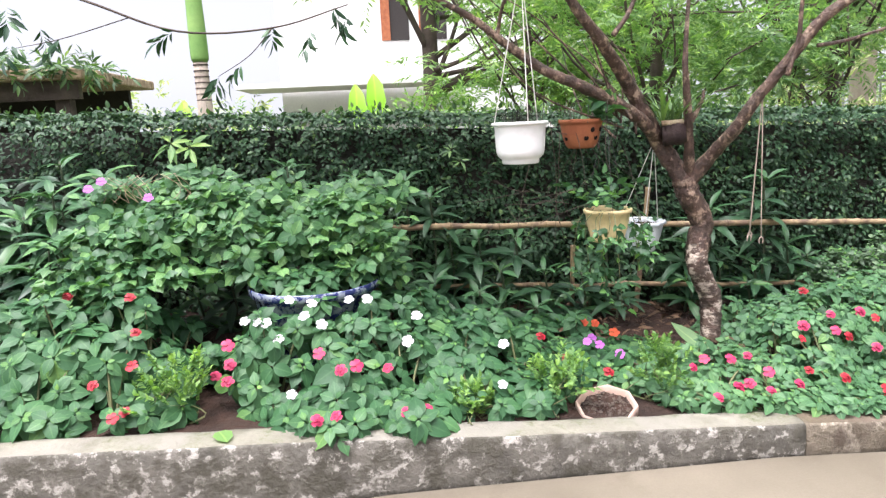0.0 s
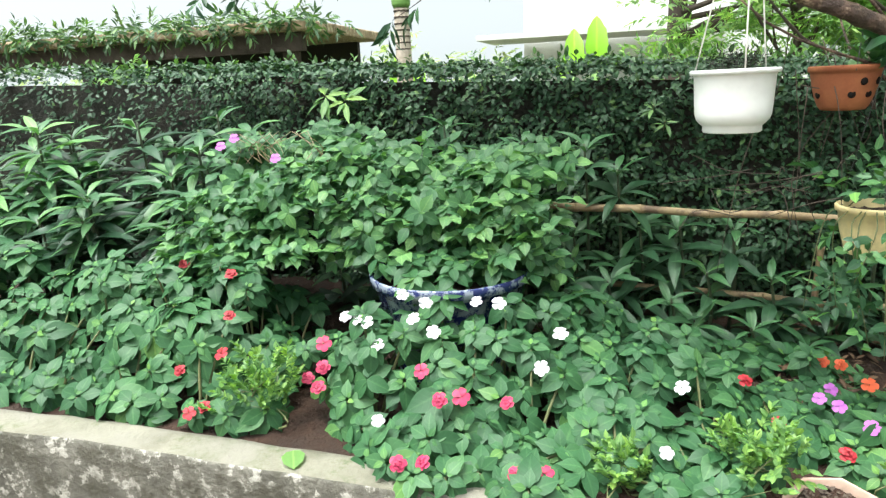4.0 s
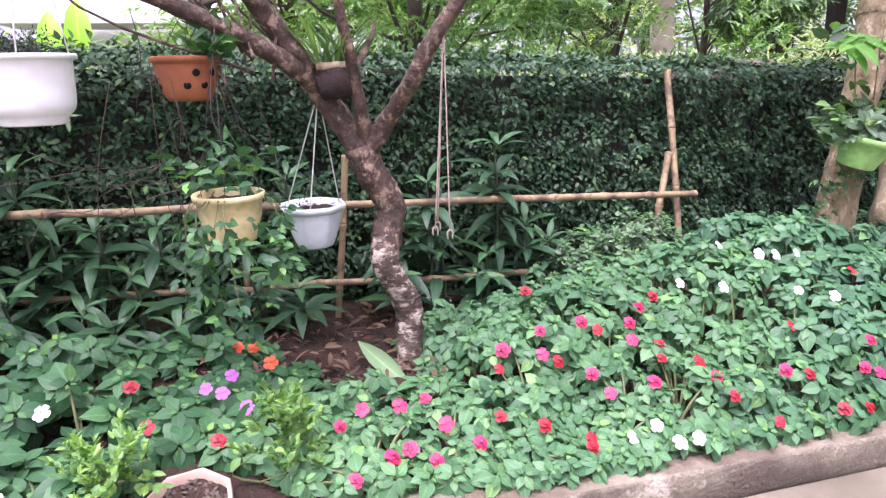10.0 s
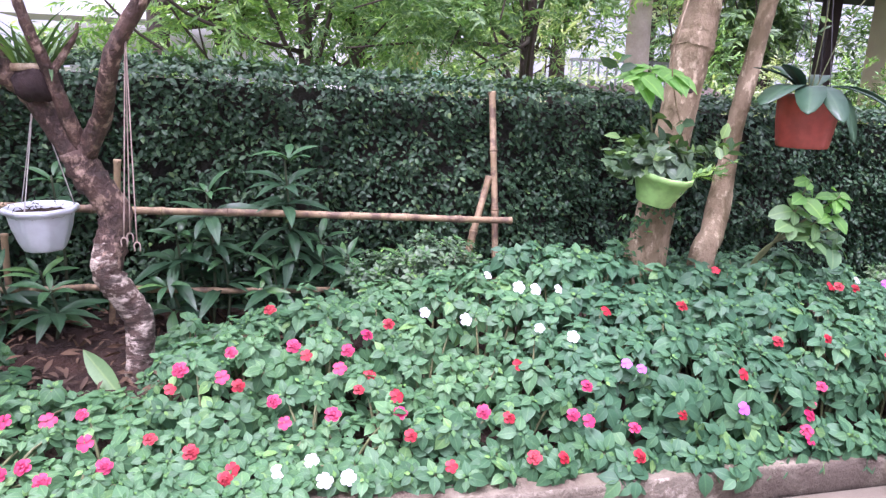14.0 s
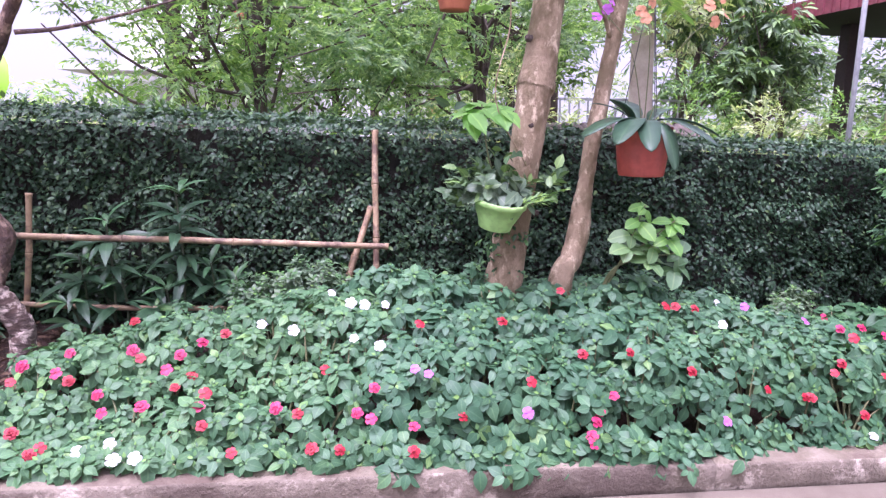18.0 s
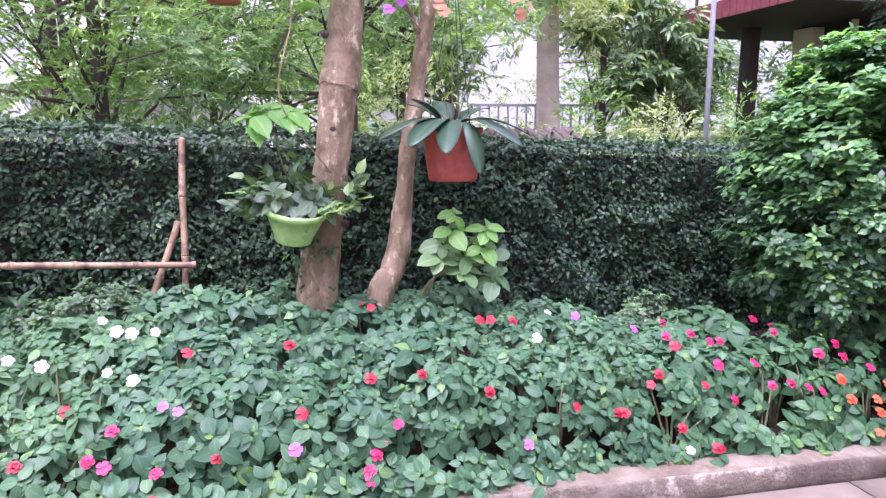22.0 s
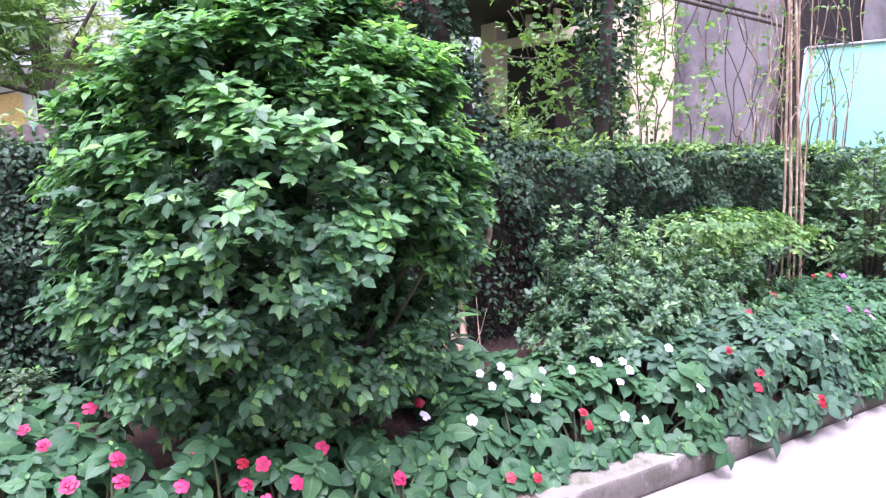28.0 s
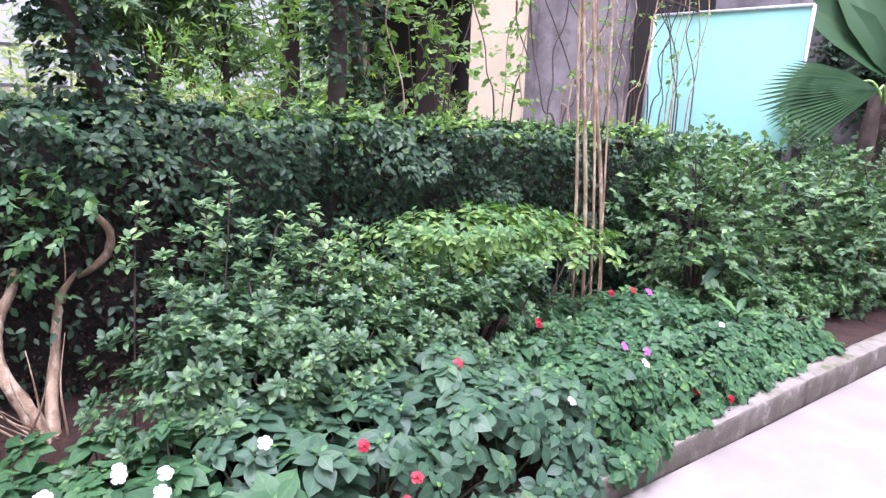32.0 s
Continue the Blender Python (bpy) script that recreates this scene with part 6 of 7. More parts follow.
# ---- azalea-like shrubs and others at the far end ----
for i, (c, r, n) in enumerate((((8.95, 3.25, 0.22), (0.32, 0.26, 0.28), 330), ((9.5, 3.38, 0.20), (0.36, 0.3, 0.25), 330), ((8.80, 3.08, 0.14), (0.24, 0.22, 0.22), 230), ((9.9, 3.15, 0.10), (0.42, 0.26, 0.22), 330), ((9.3, 3.1, 0.14), (0.36, 0.2, 0.22), 300), ((10.3, 3.3, 0.12), (0.4, 0.25, 0.22), 300))):
    tufted("azalea_bush", "loose small-leaved bush with pale new shoots", "shrub", (c[0], c[1], G(c[0]) + 0.1), c, r, n // 2, L_OVAL, 0.045, 8, M_AZ3, lump=1.5, rise=0.7, tip=M_AZ2, seed=i * 3.0, group="small-leaved bushes")
for i, (c, r, n) in enumerate((((10.4, 3.45, 0.52), (0.62, 0.35, 0.09), 300), ((10.9, 3.4, 0.38), (0.6, 0.35, 0.08), 240), ((10.1, 3.5, 0.36), (0.5, 0.3, 0.08), 160))):
    tufted("light_bush", "spreading bush with light yellow-green leaf tiers", "shrub", (c[0], c[1], G(c[0]) + 0.1), c, r, n // 4, L_OVAL, 0.058, 6, M_LIGHT, low=-0.2, seed=i * 5.0, group="light bushes", rise=0.3)
for i, (c, r, n) in enumerate((((12.7, 3.45, 0.32), (0.75, 0.45, 0.62), 520), ((13.9, 3.3, 0.22), (0.95, 0.6, 0.80), 700), ((15.4, 3.1, 0.05), (1.1, 0.7, 0.85), 800), ((17.2, 3.0, 0.0), (1.2, 0.8, 0.9), 600), ((14.3, 2.85, 0.08), (0.75, 0.36, 0.62), 480), ((15.3, 2.75, 0.0), (0.8, 0.36, 0.72), 420))):
    shrub("evergreen_bush", "dense evergreen bush with oval leaves beside the wall", "shrub", (c[0], c[1], G(c[0]) + 0.1), c, r, n, L_SMALL, 0.066, 7, 0.14, M_AZ2, low=-0.95, lump=0.6, seed=i * 7.0 + 1, group="bushes at the bed's end")
for x, y, z in ((8.65, 3.25, 0.78), (8.94, 3.2, 0.87), (9.2, 3.25, 0.70), (9.5, 3.25, 0.64), (9.1, 3.15, 0.52), (9.35, 3.2, 0.56), (9.75, 3.25, 0.50), (10.0, 3.25, 0.42), (9.6, 3.15, 0.42), (8.9, 3.35, 0.76), (9.4, 3.4, 0.70), (9.05, 3.3, 0.62), (8.75, 3.15, 0.50), (9.85, 3.15, 0.42)):
    sh = thing("leafy_shoot", "upright shoot with pale leaf tufts above the bushes", "plant", group="upright shoots")
    limb("stem", [(x + rng.normal(0, 0.1), y + 0.05, G(x) + 0.1, 0.004), (x + rng.normal(0, 0.03), y, z - 0.15, 0.003), (x, y, z, 0.0015)], M_BARK3, sh, segs=6)
    q = np.array([x, y, z]) + np.array([(0, 0, 0), (0.03, 0.02, -0.07), (-0.04, -0.02, -0.10), (0.06, -0.03, -0.17), (-0.05, 0.0, -0.2)])
    for c in q:
        v, f = rosettes(L_OVAL, c[None], np.array([[0, -0.2, 1.0]]), 8, np.full(1, 0.044), 0.6, 0.25)
        mesh_of("leaf_tuft", v, f, M_AZ2, sh)
        v, f = rosettes(L_OVAL, c[None] + [0, 0, 0.012], np.array([[0, -0.2, 1.0]]), 5, np.full(1, 0.034), 0.9, 0.2)
        mesh_of("leaf_tuft", v, f, M_LIGHT2, sh, "pale new leaves")
for c, r, n in (((12.95, 3.0, -0.22), (0.45, 0.3, 0.2), 170), ((13.7, 2.95, -0.28), (0.5, 0.3, 0.22), 190)):
    tufted("ground_cover_bush", "low light green bush at the end of the bed", "shrub", (c[0], c[1], G(c[0]) + 0.1), c, r, n, L_OVAL, 0.045, 7, M_AZ2, lump=0.8, rise=0.6, seed=c[0], group="small-leaved bushes")
strap_plant(12.5, 3.15, 0.20, 2, 0.34)
strap_plant(12.15, 2.82, -0.12, 2, 0.30)
strap_plant(8.0, 3.35, 0.25, 2, 0.2)
strap_plant(9.9, 3.4, 0.2, 2, 0.22)

li = thing("liana_bundle", "bundle of tall thin brown stems rising past the wall", "climber")
for dx, lean, r in ((-0.16, -0.16, 0.010), (-0.05, -0.24, 0.013), (0.02, -0.20, 0.009), (0.14, -0.36, 0.012), (0.09, -0.10, 0.007)):
    limb("stem", [(11.42 + dx, 3.44, -0.5, r), (11.42 + dx + lean * 0.3, 3.45, 0.6, r), (11.42 + dx + lean * 0.7, 3.45, 1.3, r * 0.9), (11.42 + dx + lean * 1.1, 3.46, 2.2, r * 0.8), (11.42 + dx + lean * 1.5, 3.5, 3.4, r * 0.6)], M_VINE, li, segs=8, lumps=0.05)

# dead vine twigs hanging from the limb beside the pots, and small growth on the wall
dv = thing("dead_vine", "tangle of dry brown vine twigs hanging beside the pots", "vine")
for k in range(14):
    a = np.array([rng.uniform(0.75, 1.15), rng.uniform(3.0, 3.3), rng.uniform(1.25, 1.5)])
    b = a + np.array([rng.uniform(-0.15, 0.15), rng.uniform(-0.1, 0.1), -rng.uniform(0.2, 0.7)])
    m = 0.5 * (a + b) + rng.normal(0, 0.05, 3)
    limb("twig", [(*a, 0.0018), (*m, 0.0015), (*b, 0.001)], M_BARK3, dv, segs=4, steps=4)
for k in range(14):
    a = np.array([rng.uniform(0.7, 1.0), rng.uniform(2.9, 3.2), rng.uniform(0.85, 1.05)])
    b = a + np.array([rng.uniform(-0.3, 0.1), rng.uniform(-0.1, 0.1), rng.uniform(-0.1, 0.1)])
    m = 0.5 * (a + b) + rng.normal(0, 0.03, 3)
    limb("twig", [(*a, 0.0016), (*m, 0.0014), (*b, 0.001)], M_BARK3, dv, segs=4, steps=4)
for x, z, mat in ((-1.12, 1.33, M_LIGHT), (-1.02, 1.31, M_LIGHT), (0.45, 1.22, M_AZALEA), (0.5, 1.15, M_AZALEA)):
    sp = thing("wall_sprig", "small sprig with narrow leaves growing out of the wall", "plant", group="sprigs on the wall")
    v, f = rosettes(L_NARROW, np.array([[x, 3.88, z]]), np.array([[0, -0.6, 0.8]]), 9, np.array([0.12 if x < 0 else 0.07]), 0.2, 0.25)
    mesh_of("leaf_whorl", v, f, mat, sp)
    limb("stem", [(x, 4.02, z - 0.06, 0.004), (x, 3.88, z, 0.003)], M_STEM, sp, segs=5)
n = 520
x, y = rng.uniform(0.9, 2.3, n), rng.uniform(2.9, 3.95, n)
v, f = leaves(L_NARROW, np.stack([x, y, soil_z(x, y) + 0.02 + rng.uniform(0, 0.02, n)], -1), rng.normal(0, 1, (n, 3)) * [1, 1, 0.2], rng.normal(0, 0.4, (n, 3)) + [0, 0, 1], rng.uniform(0.03, 0.085, n))
tagged(mesh_of("leaf_litter", v, f, M_LITTER), "dry brown fallen leaves on the soil", "leaf litter", kind="stuff")

# branch with drooping leaves that reaches in from above
ob_ = thing("slim_tree", "slim tree whose thin bough droops dark leaves over the wall", "tree")
limb("trunk", [(-5.6, 5.2, -0.1, 0.08), (-5.6, 5.2, 1.5, 0.06), (-5.5, 5.2, 3.0, 0.04)], M_BARK3, ob_, segs=8, lumps=0.05)
main = [(-5.5, 5.2, 2.85, 0.03), (-4.0, 5.1, 2.85, 0.02), (-2.6, 4.9, 2.55, 0.012), (-1.8, 4.7, 2.25, 0.009), (-1.2, 4.6, 2.02, 0.007), (-0.6, 4.6, 2.02, 0.006), (-0.1, 4.6, 2.15, 0.004)]
limb("bough", main, M_BARK3, ob_, segs=6)
limb("twig", [(-0.6, 4.6, 2.02, 0.004), (-0.75, 4.55, 1.85, 0.003), (-0.95, 4.5, 1.72, 0.002)], M_BARK3, ob_, segs=5)
limb("twig", [(-1.5, 4.65, 2.12, 0.004), (-1.9, 4.6, 2.0, 0.003), (-2.2, 4.6, 1.95, 0.002)], M_BARK3, ob_, segs=5)
q = np.array([(-2.3, 4.8, 2.25), (-2.1, 4.75, 2.1), (-2.2, 4.6, 1.98), (-1.9, 4.6, 2.02), (-0.95, 4.5, 1.74), (-0.6, 4.6, 2.05), (-0.2, 4.6, 2.15), (-0.1, 4.6, 2.1), (-0.35, 4.6, 2.0), (-2.4, 4.8, 2.3), (-1.2, 4.6, 2.03), (-0.8, 4.55, 1.8)])
foliage_part(ob_, L_NARROW, q, rng.normal(0, 0.4, q.shape) + [0, 0, -0.8], 0.16, 9, 0.12, M_DRAC)


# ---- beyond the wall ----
# Leaf colour washed out to stand in for distant haze and glare.
M_HAZELEAF = leaf_mat("haze_tinted_leaf", [(0.0, (0.20, 0.27, 0.17)), (0.6, (0.30, 0.38, 0.25)), (1.0, (0.42, 0.50, 0.36))], 0.6, 0.45)

def tree_behind(name, label, x, y, h, trunk_r, crown, n, leaf, shape, size, count, length, bark, lean=0.0, category="tree", limbs=7, droop=-0.1, group="trees beyond the wall"):
    """Tree with a tapered trunk, limbs and a crown of leafy twigs in clumps; crown: list of (centre, radii)."""
    p = thing(name, label, category, (0, 0, 0), group)
    z0 = float(G(x)) - 0.1
    top = np.array([x + lean, y, h])
    limb("trunk", [(x, y, z0, trunk_r * 1.25), (x + lean * 0.2, y, z0 + 0.3 * (h - z0), trunk_r), (x + lean * 0.6, y, z0 + 0.65 * (h - z0), trunk_r * 0.75), (*top, trunk_r * 0.35)], bark, p, segs=12, lumps=0.04)
    sets = []
    for c, r in crown:
        for k in range(limbs):
            f0 = rng.uniform(0.3, 0.8)
            a = np.array([x + lean * f0, y, z0 + f0 * (h - z0)])
            b = np.array(c) + rand_dirs(1)[0] * np.array(r) * 0.85
            m = 0.5 * (a + b) + rng.normal(0, 0.1, 3)
            limb("limb", [(*a, trunk_r * 0.35), (*m, trunk_r * 0.2), (*b, 0.006)], bark, p, segs=6, steps=4)
    sets = []
    for c, r in crown:
        k = int(n / len(crown))
        clumps = np.array(c) + rand_dirs(max(6, k // 14)) * np.array(r) * rng.uniform(0.35, 1, (max(6, k // 14), 1))
        pos = clumps[rng.integers(0, len(clumps), k)] + rng.normal(0, 1, (k, 3)) * np.array(r) * 0.16
        d = rng.normal(0, 1, (k, 3)) * [1, 1, 0.5] + [0, 0, droop]
        sets.append(twigs(shape, pos, d, length, count, size, 0.8, 0.7))
    v, f = joined(sets)
    mesh_of("crown", v, f, leaf, p)
    return p


tree_behind("feathery_tree", "airy tree with fine light green leaflets beyond the wall", 2.6, 6.0, 3.6, 0.06, [((1.75, 5.7, 2.3), (0.95, 0.8, 0.7)), ((2.8, 5.8, 2.4), (1.2, 0.9, 0.8)), ((2.3, 5.9, 3.3), (1.5, 1.0, 0.7))], 950, M_TREE, L_SLIM, 0.07, 14, 0.30, M_BARK3)
tree_behind("feathery_tree", "airy tree with fine light green leaflets beyond the wall", 4.6, 6.4, 3.8, 0.07, [((3.9, 6.0, 2.2), (1.0, 0.9, 0.7)), ((5.2, 6.4, 2.6), (1.1, 0.9, 0.8)), ((4.4, 6.2, 3.4), (1.5, 1.0, 0.7)), ((3.4, 5.6, 1.7), (0.9, 0.6, 0.4))], 1150, M_TREE2, L_SLIM, 0.075, 14, 0.30, M_BARK3)
tree_behind("shade_tree", "broad dark-leaved tree far beyond the wall", 6.6, 10.0, 5.0, 0.12, [((5.6, 9.5, 2.9), (1.5, 1.2, 1.2)), ((7.6, 10.2, 3.6), (1.8, 1.2, 1.1)), ((6.4, 9.8, 4.8), (2.2, 1.4, 1.0))], 800, M_TREE2, L_SLIM, 0.16, 10, 0.35, M_BARK3)
tree_behind("shade_tree", "broad tree far beyond the wall, haze put into its leaf colour", 10.2, 12.0, 5.0, 0.07, [((9.4, 11.6, 3.3), (1.4, 1.2, 0.9)), ((11.2, 12.4, 3.4), (1.5, 1.2, 1.0)), ((10.2, 12, 4.6), (2.0, 1.4, 0.9))], 450, M_HAZELEAF, L_SLIM, 0.18, 10, 0.35, M_BARK3)
tree_behind("shade_tree", "tall leafy tree behind the garden", 1.0, 11.0, 6.0, 0.14, [((0.6, 10.6, 4.6), (1.6, 1.2, 0.9)), ((2.6, 11.0, 3.4), (1.8, 1.3, 1.4)), ((4.6, 12, 3.4), (1.8, 1.3, 1.5)), ((3.6, 11.5, 5.2), (2.4, 1.3, 1.1))], 900, M_TREE, L_SLIM, 0.16, 10, 0.35, M_BARK3)
tree_behind("shade_tree", "leafy dark tree beside the pavilion", 12.6, 12.6, 4.6, 0.06, [((12.0, 12.6, 2.0), (1.1, 0.8, 1.0)), ((13.6, 14.2, 2.2), (1.3, 0.8, 1.2)), ((11.6, 12.8, 3.4), (1.3, 0.9, 0.8))], 700, M_TREE2, L_SLIM, 0.16, 10, 0.35, M_BARK3)
tree_behind("shade_tree", "tall leafy tree behind the garden", 14.5, 20.0, 7.0, 0.18, [((14.5, 20, 3.4), (2.6, 1.6, 2.2)), ((18.6, 21, 3.4), (2.4, 1.6, 2.0)), ((13.6, 20, 6.4), (3.6, 1.6, 1.6))], 1000, M_TREE2, L_SLIM, 0.26, 9, 0.5, M_BARK3)
for x, y, h in ((3.3, 8.3, 3.4), (5.6, 8.8, 3.5), (1.9, 8.0, 3.3)):
    tree_behind("feathery_tree", "airy tree with fine green leaflets in the yard", x, y, h, 0.05, [((x - 0.5, y, 1.9), (1.0, 0.6, 0.6)), ((x + 0.6, y, 2.3), (1.0, 0.6, 0.7)), ((x, y, 3.0), (1.3, 0.7, 0.6))], 640, M_TREE, L_SLIM, 0.10, 12, 0.30, M_BARK3)
tree_behind("mango_tree", "dense tree with long dark drooping leaves beyond the railing", 10.9, 11.0, 3.2, 0.07, [((10.3, 10.9, 2.3), (0.8, 0.6, 0.6)), ((11.4, 11.2, 2.5), (0.9, 0.6, 0.7)), ((10.8, 11.0, 3.2), (1.2, 0.7, 0.6))], 420, M_AZALEA, L_SLIM, 0.22, 9, 0.30, M_BARK3, droop=-0.5)
pt = thing("pale_trunk_tree", "tall palm with a smooth pale ringed trunk", "palm")
limb("trunk", [(8.86, 11.45, -0.4, 0.24), (8.84, 11.45, 1.0, 0.22), (8.80, 11.45, 2.5, 0.20), (8.78, 11.45, 4.5, 0.19), (8.8, 11.45, 7.0, 0.17)], M_PALE, pt, segs=16)

# building with yellow and grey walls
M_YWALL = rough_mat("yellow_wall", (0.72, 0.62, 0.42), (0.83, 0.74, 0.53), 2, 0.9, 0.2, 0.004, 50)
M_GWALL = rough_mat("grey_wall", (0.17, 0.155, 0.155), (0.38, 0.355, 0.355), 1.6, 0.9, 0.3, 0.006, 40, (0.12, 0.105, 0.105), 0.9)
M_ROOF = plain_mat("dark_red_sheet", (0.22, 0.055, 0.07), 0.5, 0.15, 8)
# Near-black colour stands in for shade inside openings and under roofs.
M_SHADE = plain_mat("interior_shade", (0.025, 0.020, 0.018), 0.8)
M_TEAL = plain_mat("teal_board", (0.37, 0.78, 0.68), 0.3, 0.04, 2)
M_POST = plain_mat("dark_brown_post", (0.065, 0.045, 0.045), 0.6)
M_FRAME = plain_mat("pale_frame", (0.50, 0.56, 0.58), 0.4)
M_METAL = plain_mat("galvanised_pipe", (0.36, 0.38, 0.38), 0.45)
house = thing("house", "old house with yellow and grey plastered walls beyond the wall", "building")
part("wall", box_bm(14.5, 14.7, 7.05, 8.3, -0.6, 4.2), M_YWALL, house, "cream yellow plaster")
part("wall", box_bm(14.503, 14.7, 5.62, 7.047, -0.6, 4.2), M_GWALL, house, "stained grey cement")
part("pilaster", box_bm(14.44, 14.5, 7.0, 7.12, -0.6, 4.2), M_GWALL, house)
# Solid panel: the doorway's inner darkness is painted on it.
part("doorway", box_bm(14.60, 14.7, 4.6, 5.617, -0.6, 4.2), M_SHADE, house, "panel with the doorway's inner shade painted on")
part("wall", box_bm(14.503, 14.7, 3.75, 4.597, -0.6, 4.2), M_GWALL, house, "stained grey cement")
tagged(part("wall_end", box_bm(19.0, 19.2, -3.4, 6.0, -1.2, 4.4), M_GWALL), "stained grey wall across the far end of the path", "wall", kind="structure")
part("wall", box_bm(15.5, 15.7, 8.303, 12.6, -0.6, 4.2), M_SHADE, house, "wall painted near black for the opening's shade")
part("post", box_bm(14.5, 14.8, 11.5, 12.0, -0.6, 3.25, 0.015), M_YWALL, house, "cream corner post")
part("lintel", box_bm(14.5, 14.7, 8.303, 11.497, 2.70, 2.88, 0.01), M_YWALL, house, "cream beam over the dark opening")
for y in (9.06, 9.83, 10.6):
    part("mullion", box_bm(14.53, 14.66, y - 0.03, y + 0.03, 2.883, 3.26, 0.008), M_YWALL, house)
part("door_leaf", box_bm(15.1, 15.15, 9.5, 10.4, -0.6, 2.6, 0.01), M_POST, house, "dark wooden door leaf")
teal = thing("teal_board", "leaning turquoise board in a pale metal frame", "board")
co = np.array([(14.10, 5.05, 0.80), (14.34, 3.62, 0.80), (14.36, 3.58, 2.07), (14.14, 5.02, 2.06)])
nrm = np.array([-0.98, -0.16, 0.05])
bm = bmesh.new()
vs = [bm.verts.new(c) for c in co] + [bm.verts.new(c - nrm * 0.03) for c in co]
for q in ((0, 1, 2, 3), (7, 6, 5, 4), (0, 4, 5, 1), (1, 5, 6, 2), (2, 6, 7, 3), (3, 7, 4, 0)):
    bm.faces.new([vs[i] for i in q])
bmesh.ops.recalc_face_normals(bm, faces=bm.faces[:])
part("panel", bm, M_TEAL, teal)
for a, b in ((0, 1), (1, 2), (2, 3), (3, 0)):
    limb("frame_bar", [(*(co[a] + nrm * 0.01), 0.018), (*(co[b] + nrm * 0.01), 0.018)], M_FRAME, teal, segs=4, steps=1)

pav = thing("pavilion", "open pavilion with a dark red sheet roof", "building")
part("roof", box_bm(12.1, 24, 9.2, 13.8, 3.5, 3.56), M_ROOF, pav)
part("ceiling", box_bm(12.15, 24, 9.25, 13.75, 3.28, 3.33), M_SHADE, pav)
n = 46
for i in range(n):
    y0 = 9.2 + 4.6 * i / n
    part("fascia_rib", box_bm(12.05 if i % 2 else 12.07, 12.1, y0, y0 + 4.6 / n - 0.002, 3.27, 3.58), M_ROOF, pav)
part("column", box_bm(13.45, 13.72, 12.0, 12.27, -0.6, 3.28, 0.02), M_POST, pav)
pipe = thing("metal_pole", "thin grey galvanised pole behind the wall", "pole")
limb("shaft", [(6.86, 4.34, -0.3, 0.018), (6.86, 4.34, 4.5, 0.018)], M_METAL, pipe, segs=10, steps=1)

# palm, bananas, shed and bright far houses
M_GSTEM = rough_mat("green_palm_stem", (0.16, 0.34, 0.08), (0.30, 0.50, 0.14), 3, 0.5, 0.1, 0.003, 40)
pl = thing("ringed_palm", "slim palm with a ringed grey trunk and green crownshaft", "palm")
limb("trunk", [(-1.45, 6.2, -0.2, 0.075), (-1.45, 6.2, 1.2, 0.07), (-1.45, 6.2, 2.0, 0.06)], M_PALE, pl, segs=14)
for k in range(22):
    z = 0.95 + k * 0.05
    limb("leaf_scar", [(-1.45, 6.2, z, 0.0655), (-1.45, 6.2, z + 0.012, 0.0655)], M_BARK3, pl, segs=14, steps=1)
limb("crownshaft", [(-1.45, 6.2, 1.98, 0.066), (-1.45, 6.2, 2.1, 0.078), (-1.45, 6.2, 2.9, 0.06)], M_GSTEM, pl, segs=14)
for x, y, z, ln in ((-2.2, 8.2, 1.35, 0.45), (-0.15, 7.2, 1.42, 0.42), (0.05, 7.3, 1.5, 0.45), (-2.0, 8.3, 1.3, 0.4)):
    b = thing("banana_plant", "bright green banana leaves beyond the wall", "plant", group="banana plants")
    limb("stem", [(x, y, -0.2, 0.05), (x, y, z, 0.03)], M_GSTEM, b, segs=8)
    for ax, k in (((0.1, -0.1, 1.0), 1.0), ((-0.7, 0.3, 0.5), 0.7)):
        v, f = leaves(L_BROAD, np.array([[x, y, z - 0.05]]), np.array([ax]), np.array([[0.2, -1, 0.25]]), np.array([ln * k]))
        mesh_of("blade", v, f, M_BANANA, b)
shed = thing("shed", "low shed whose roof edge is overgrown with creeper", "shed")
part("roof", box_bm(-8, -3.0, 7.6, 10, 2.0, 2.12, 0.02), M_VINE, shed)
part("beam", box_bm(-8, -3.1, 7.7, 7.8, 1.80, 1.995), M_BARK3, shed)
part("post", box_bm(-3.4, -3.25, 7.8, 7.95, -0.2, 1.8), M_BARK3, shed)
part("wall", box_bm(-8, -3.3, 9.8, 9.9, -0.2, 2.0), M_SHADE, shed)
q = np.concatenate([np.stack([rng.uniform(-8, -2.9, 260), rng.uniform(7.5, 8.6, 260), rng.uniform(2.10, 2.20, 260)], -1), np.stack([rng.uniform(-8, -2.8, 150), rng.uniform(7.46, 7.6, 150), rng.uniform(2.02, 2.16, 150)], -1)])
foliage_part(shed, L_NARROW, q, rng.normal(0, 0.7, q.shape) + [0.2, -0.5, -0.15], 0.18, 8, 0.12, M_AZALEA, "roof_creeper")
M_FARWALL = rough_mat("white_wall", (0.74, 0.74, 0.74), (0.82, 0.82, 0.80), 1, 0.9, 0.1, 0.003, 20)
far = thing("far_house", "pale sunlit house with tiled roof beyond the garden", "building")
part("wall", box_bm(-3, 6, 24, 30, -1, 7.5), M_FARWALL, far)
part("roof", box_bm(-4, 3.2, 21, 23.9, 2.6, 2.75), M_FARWALL, far)
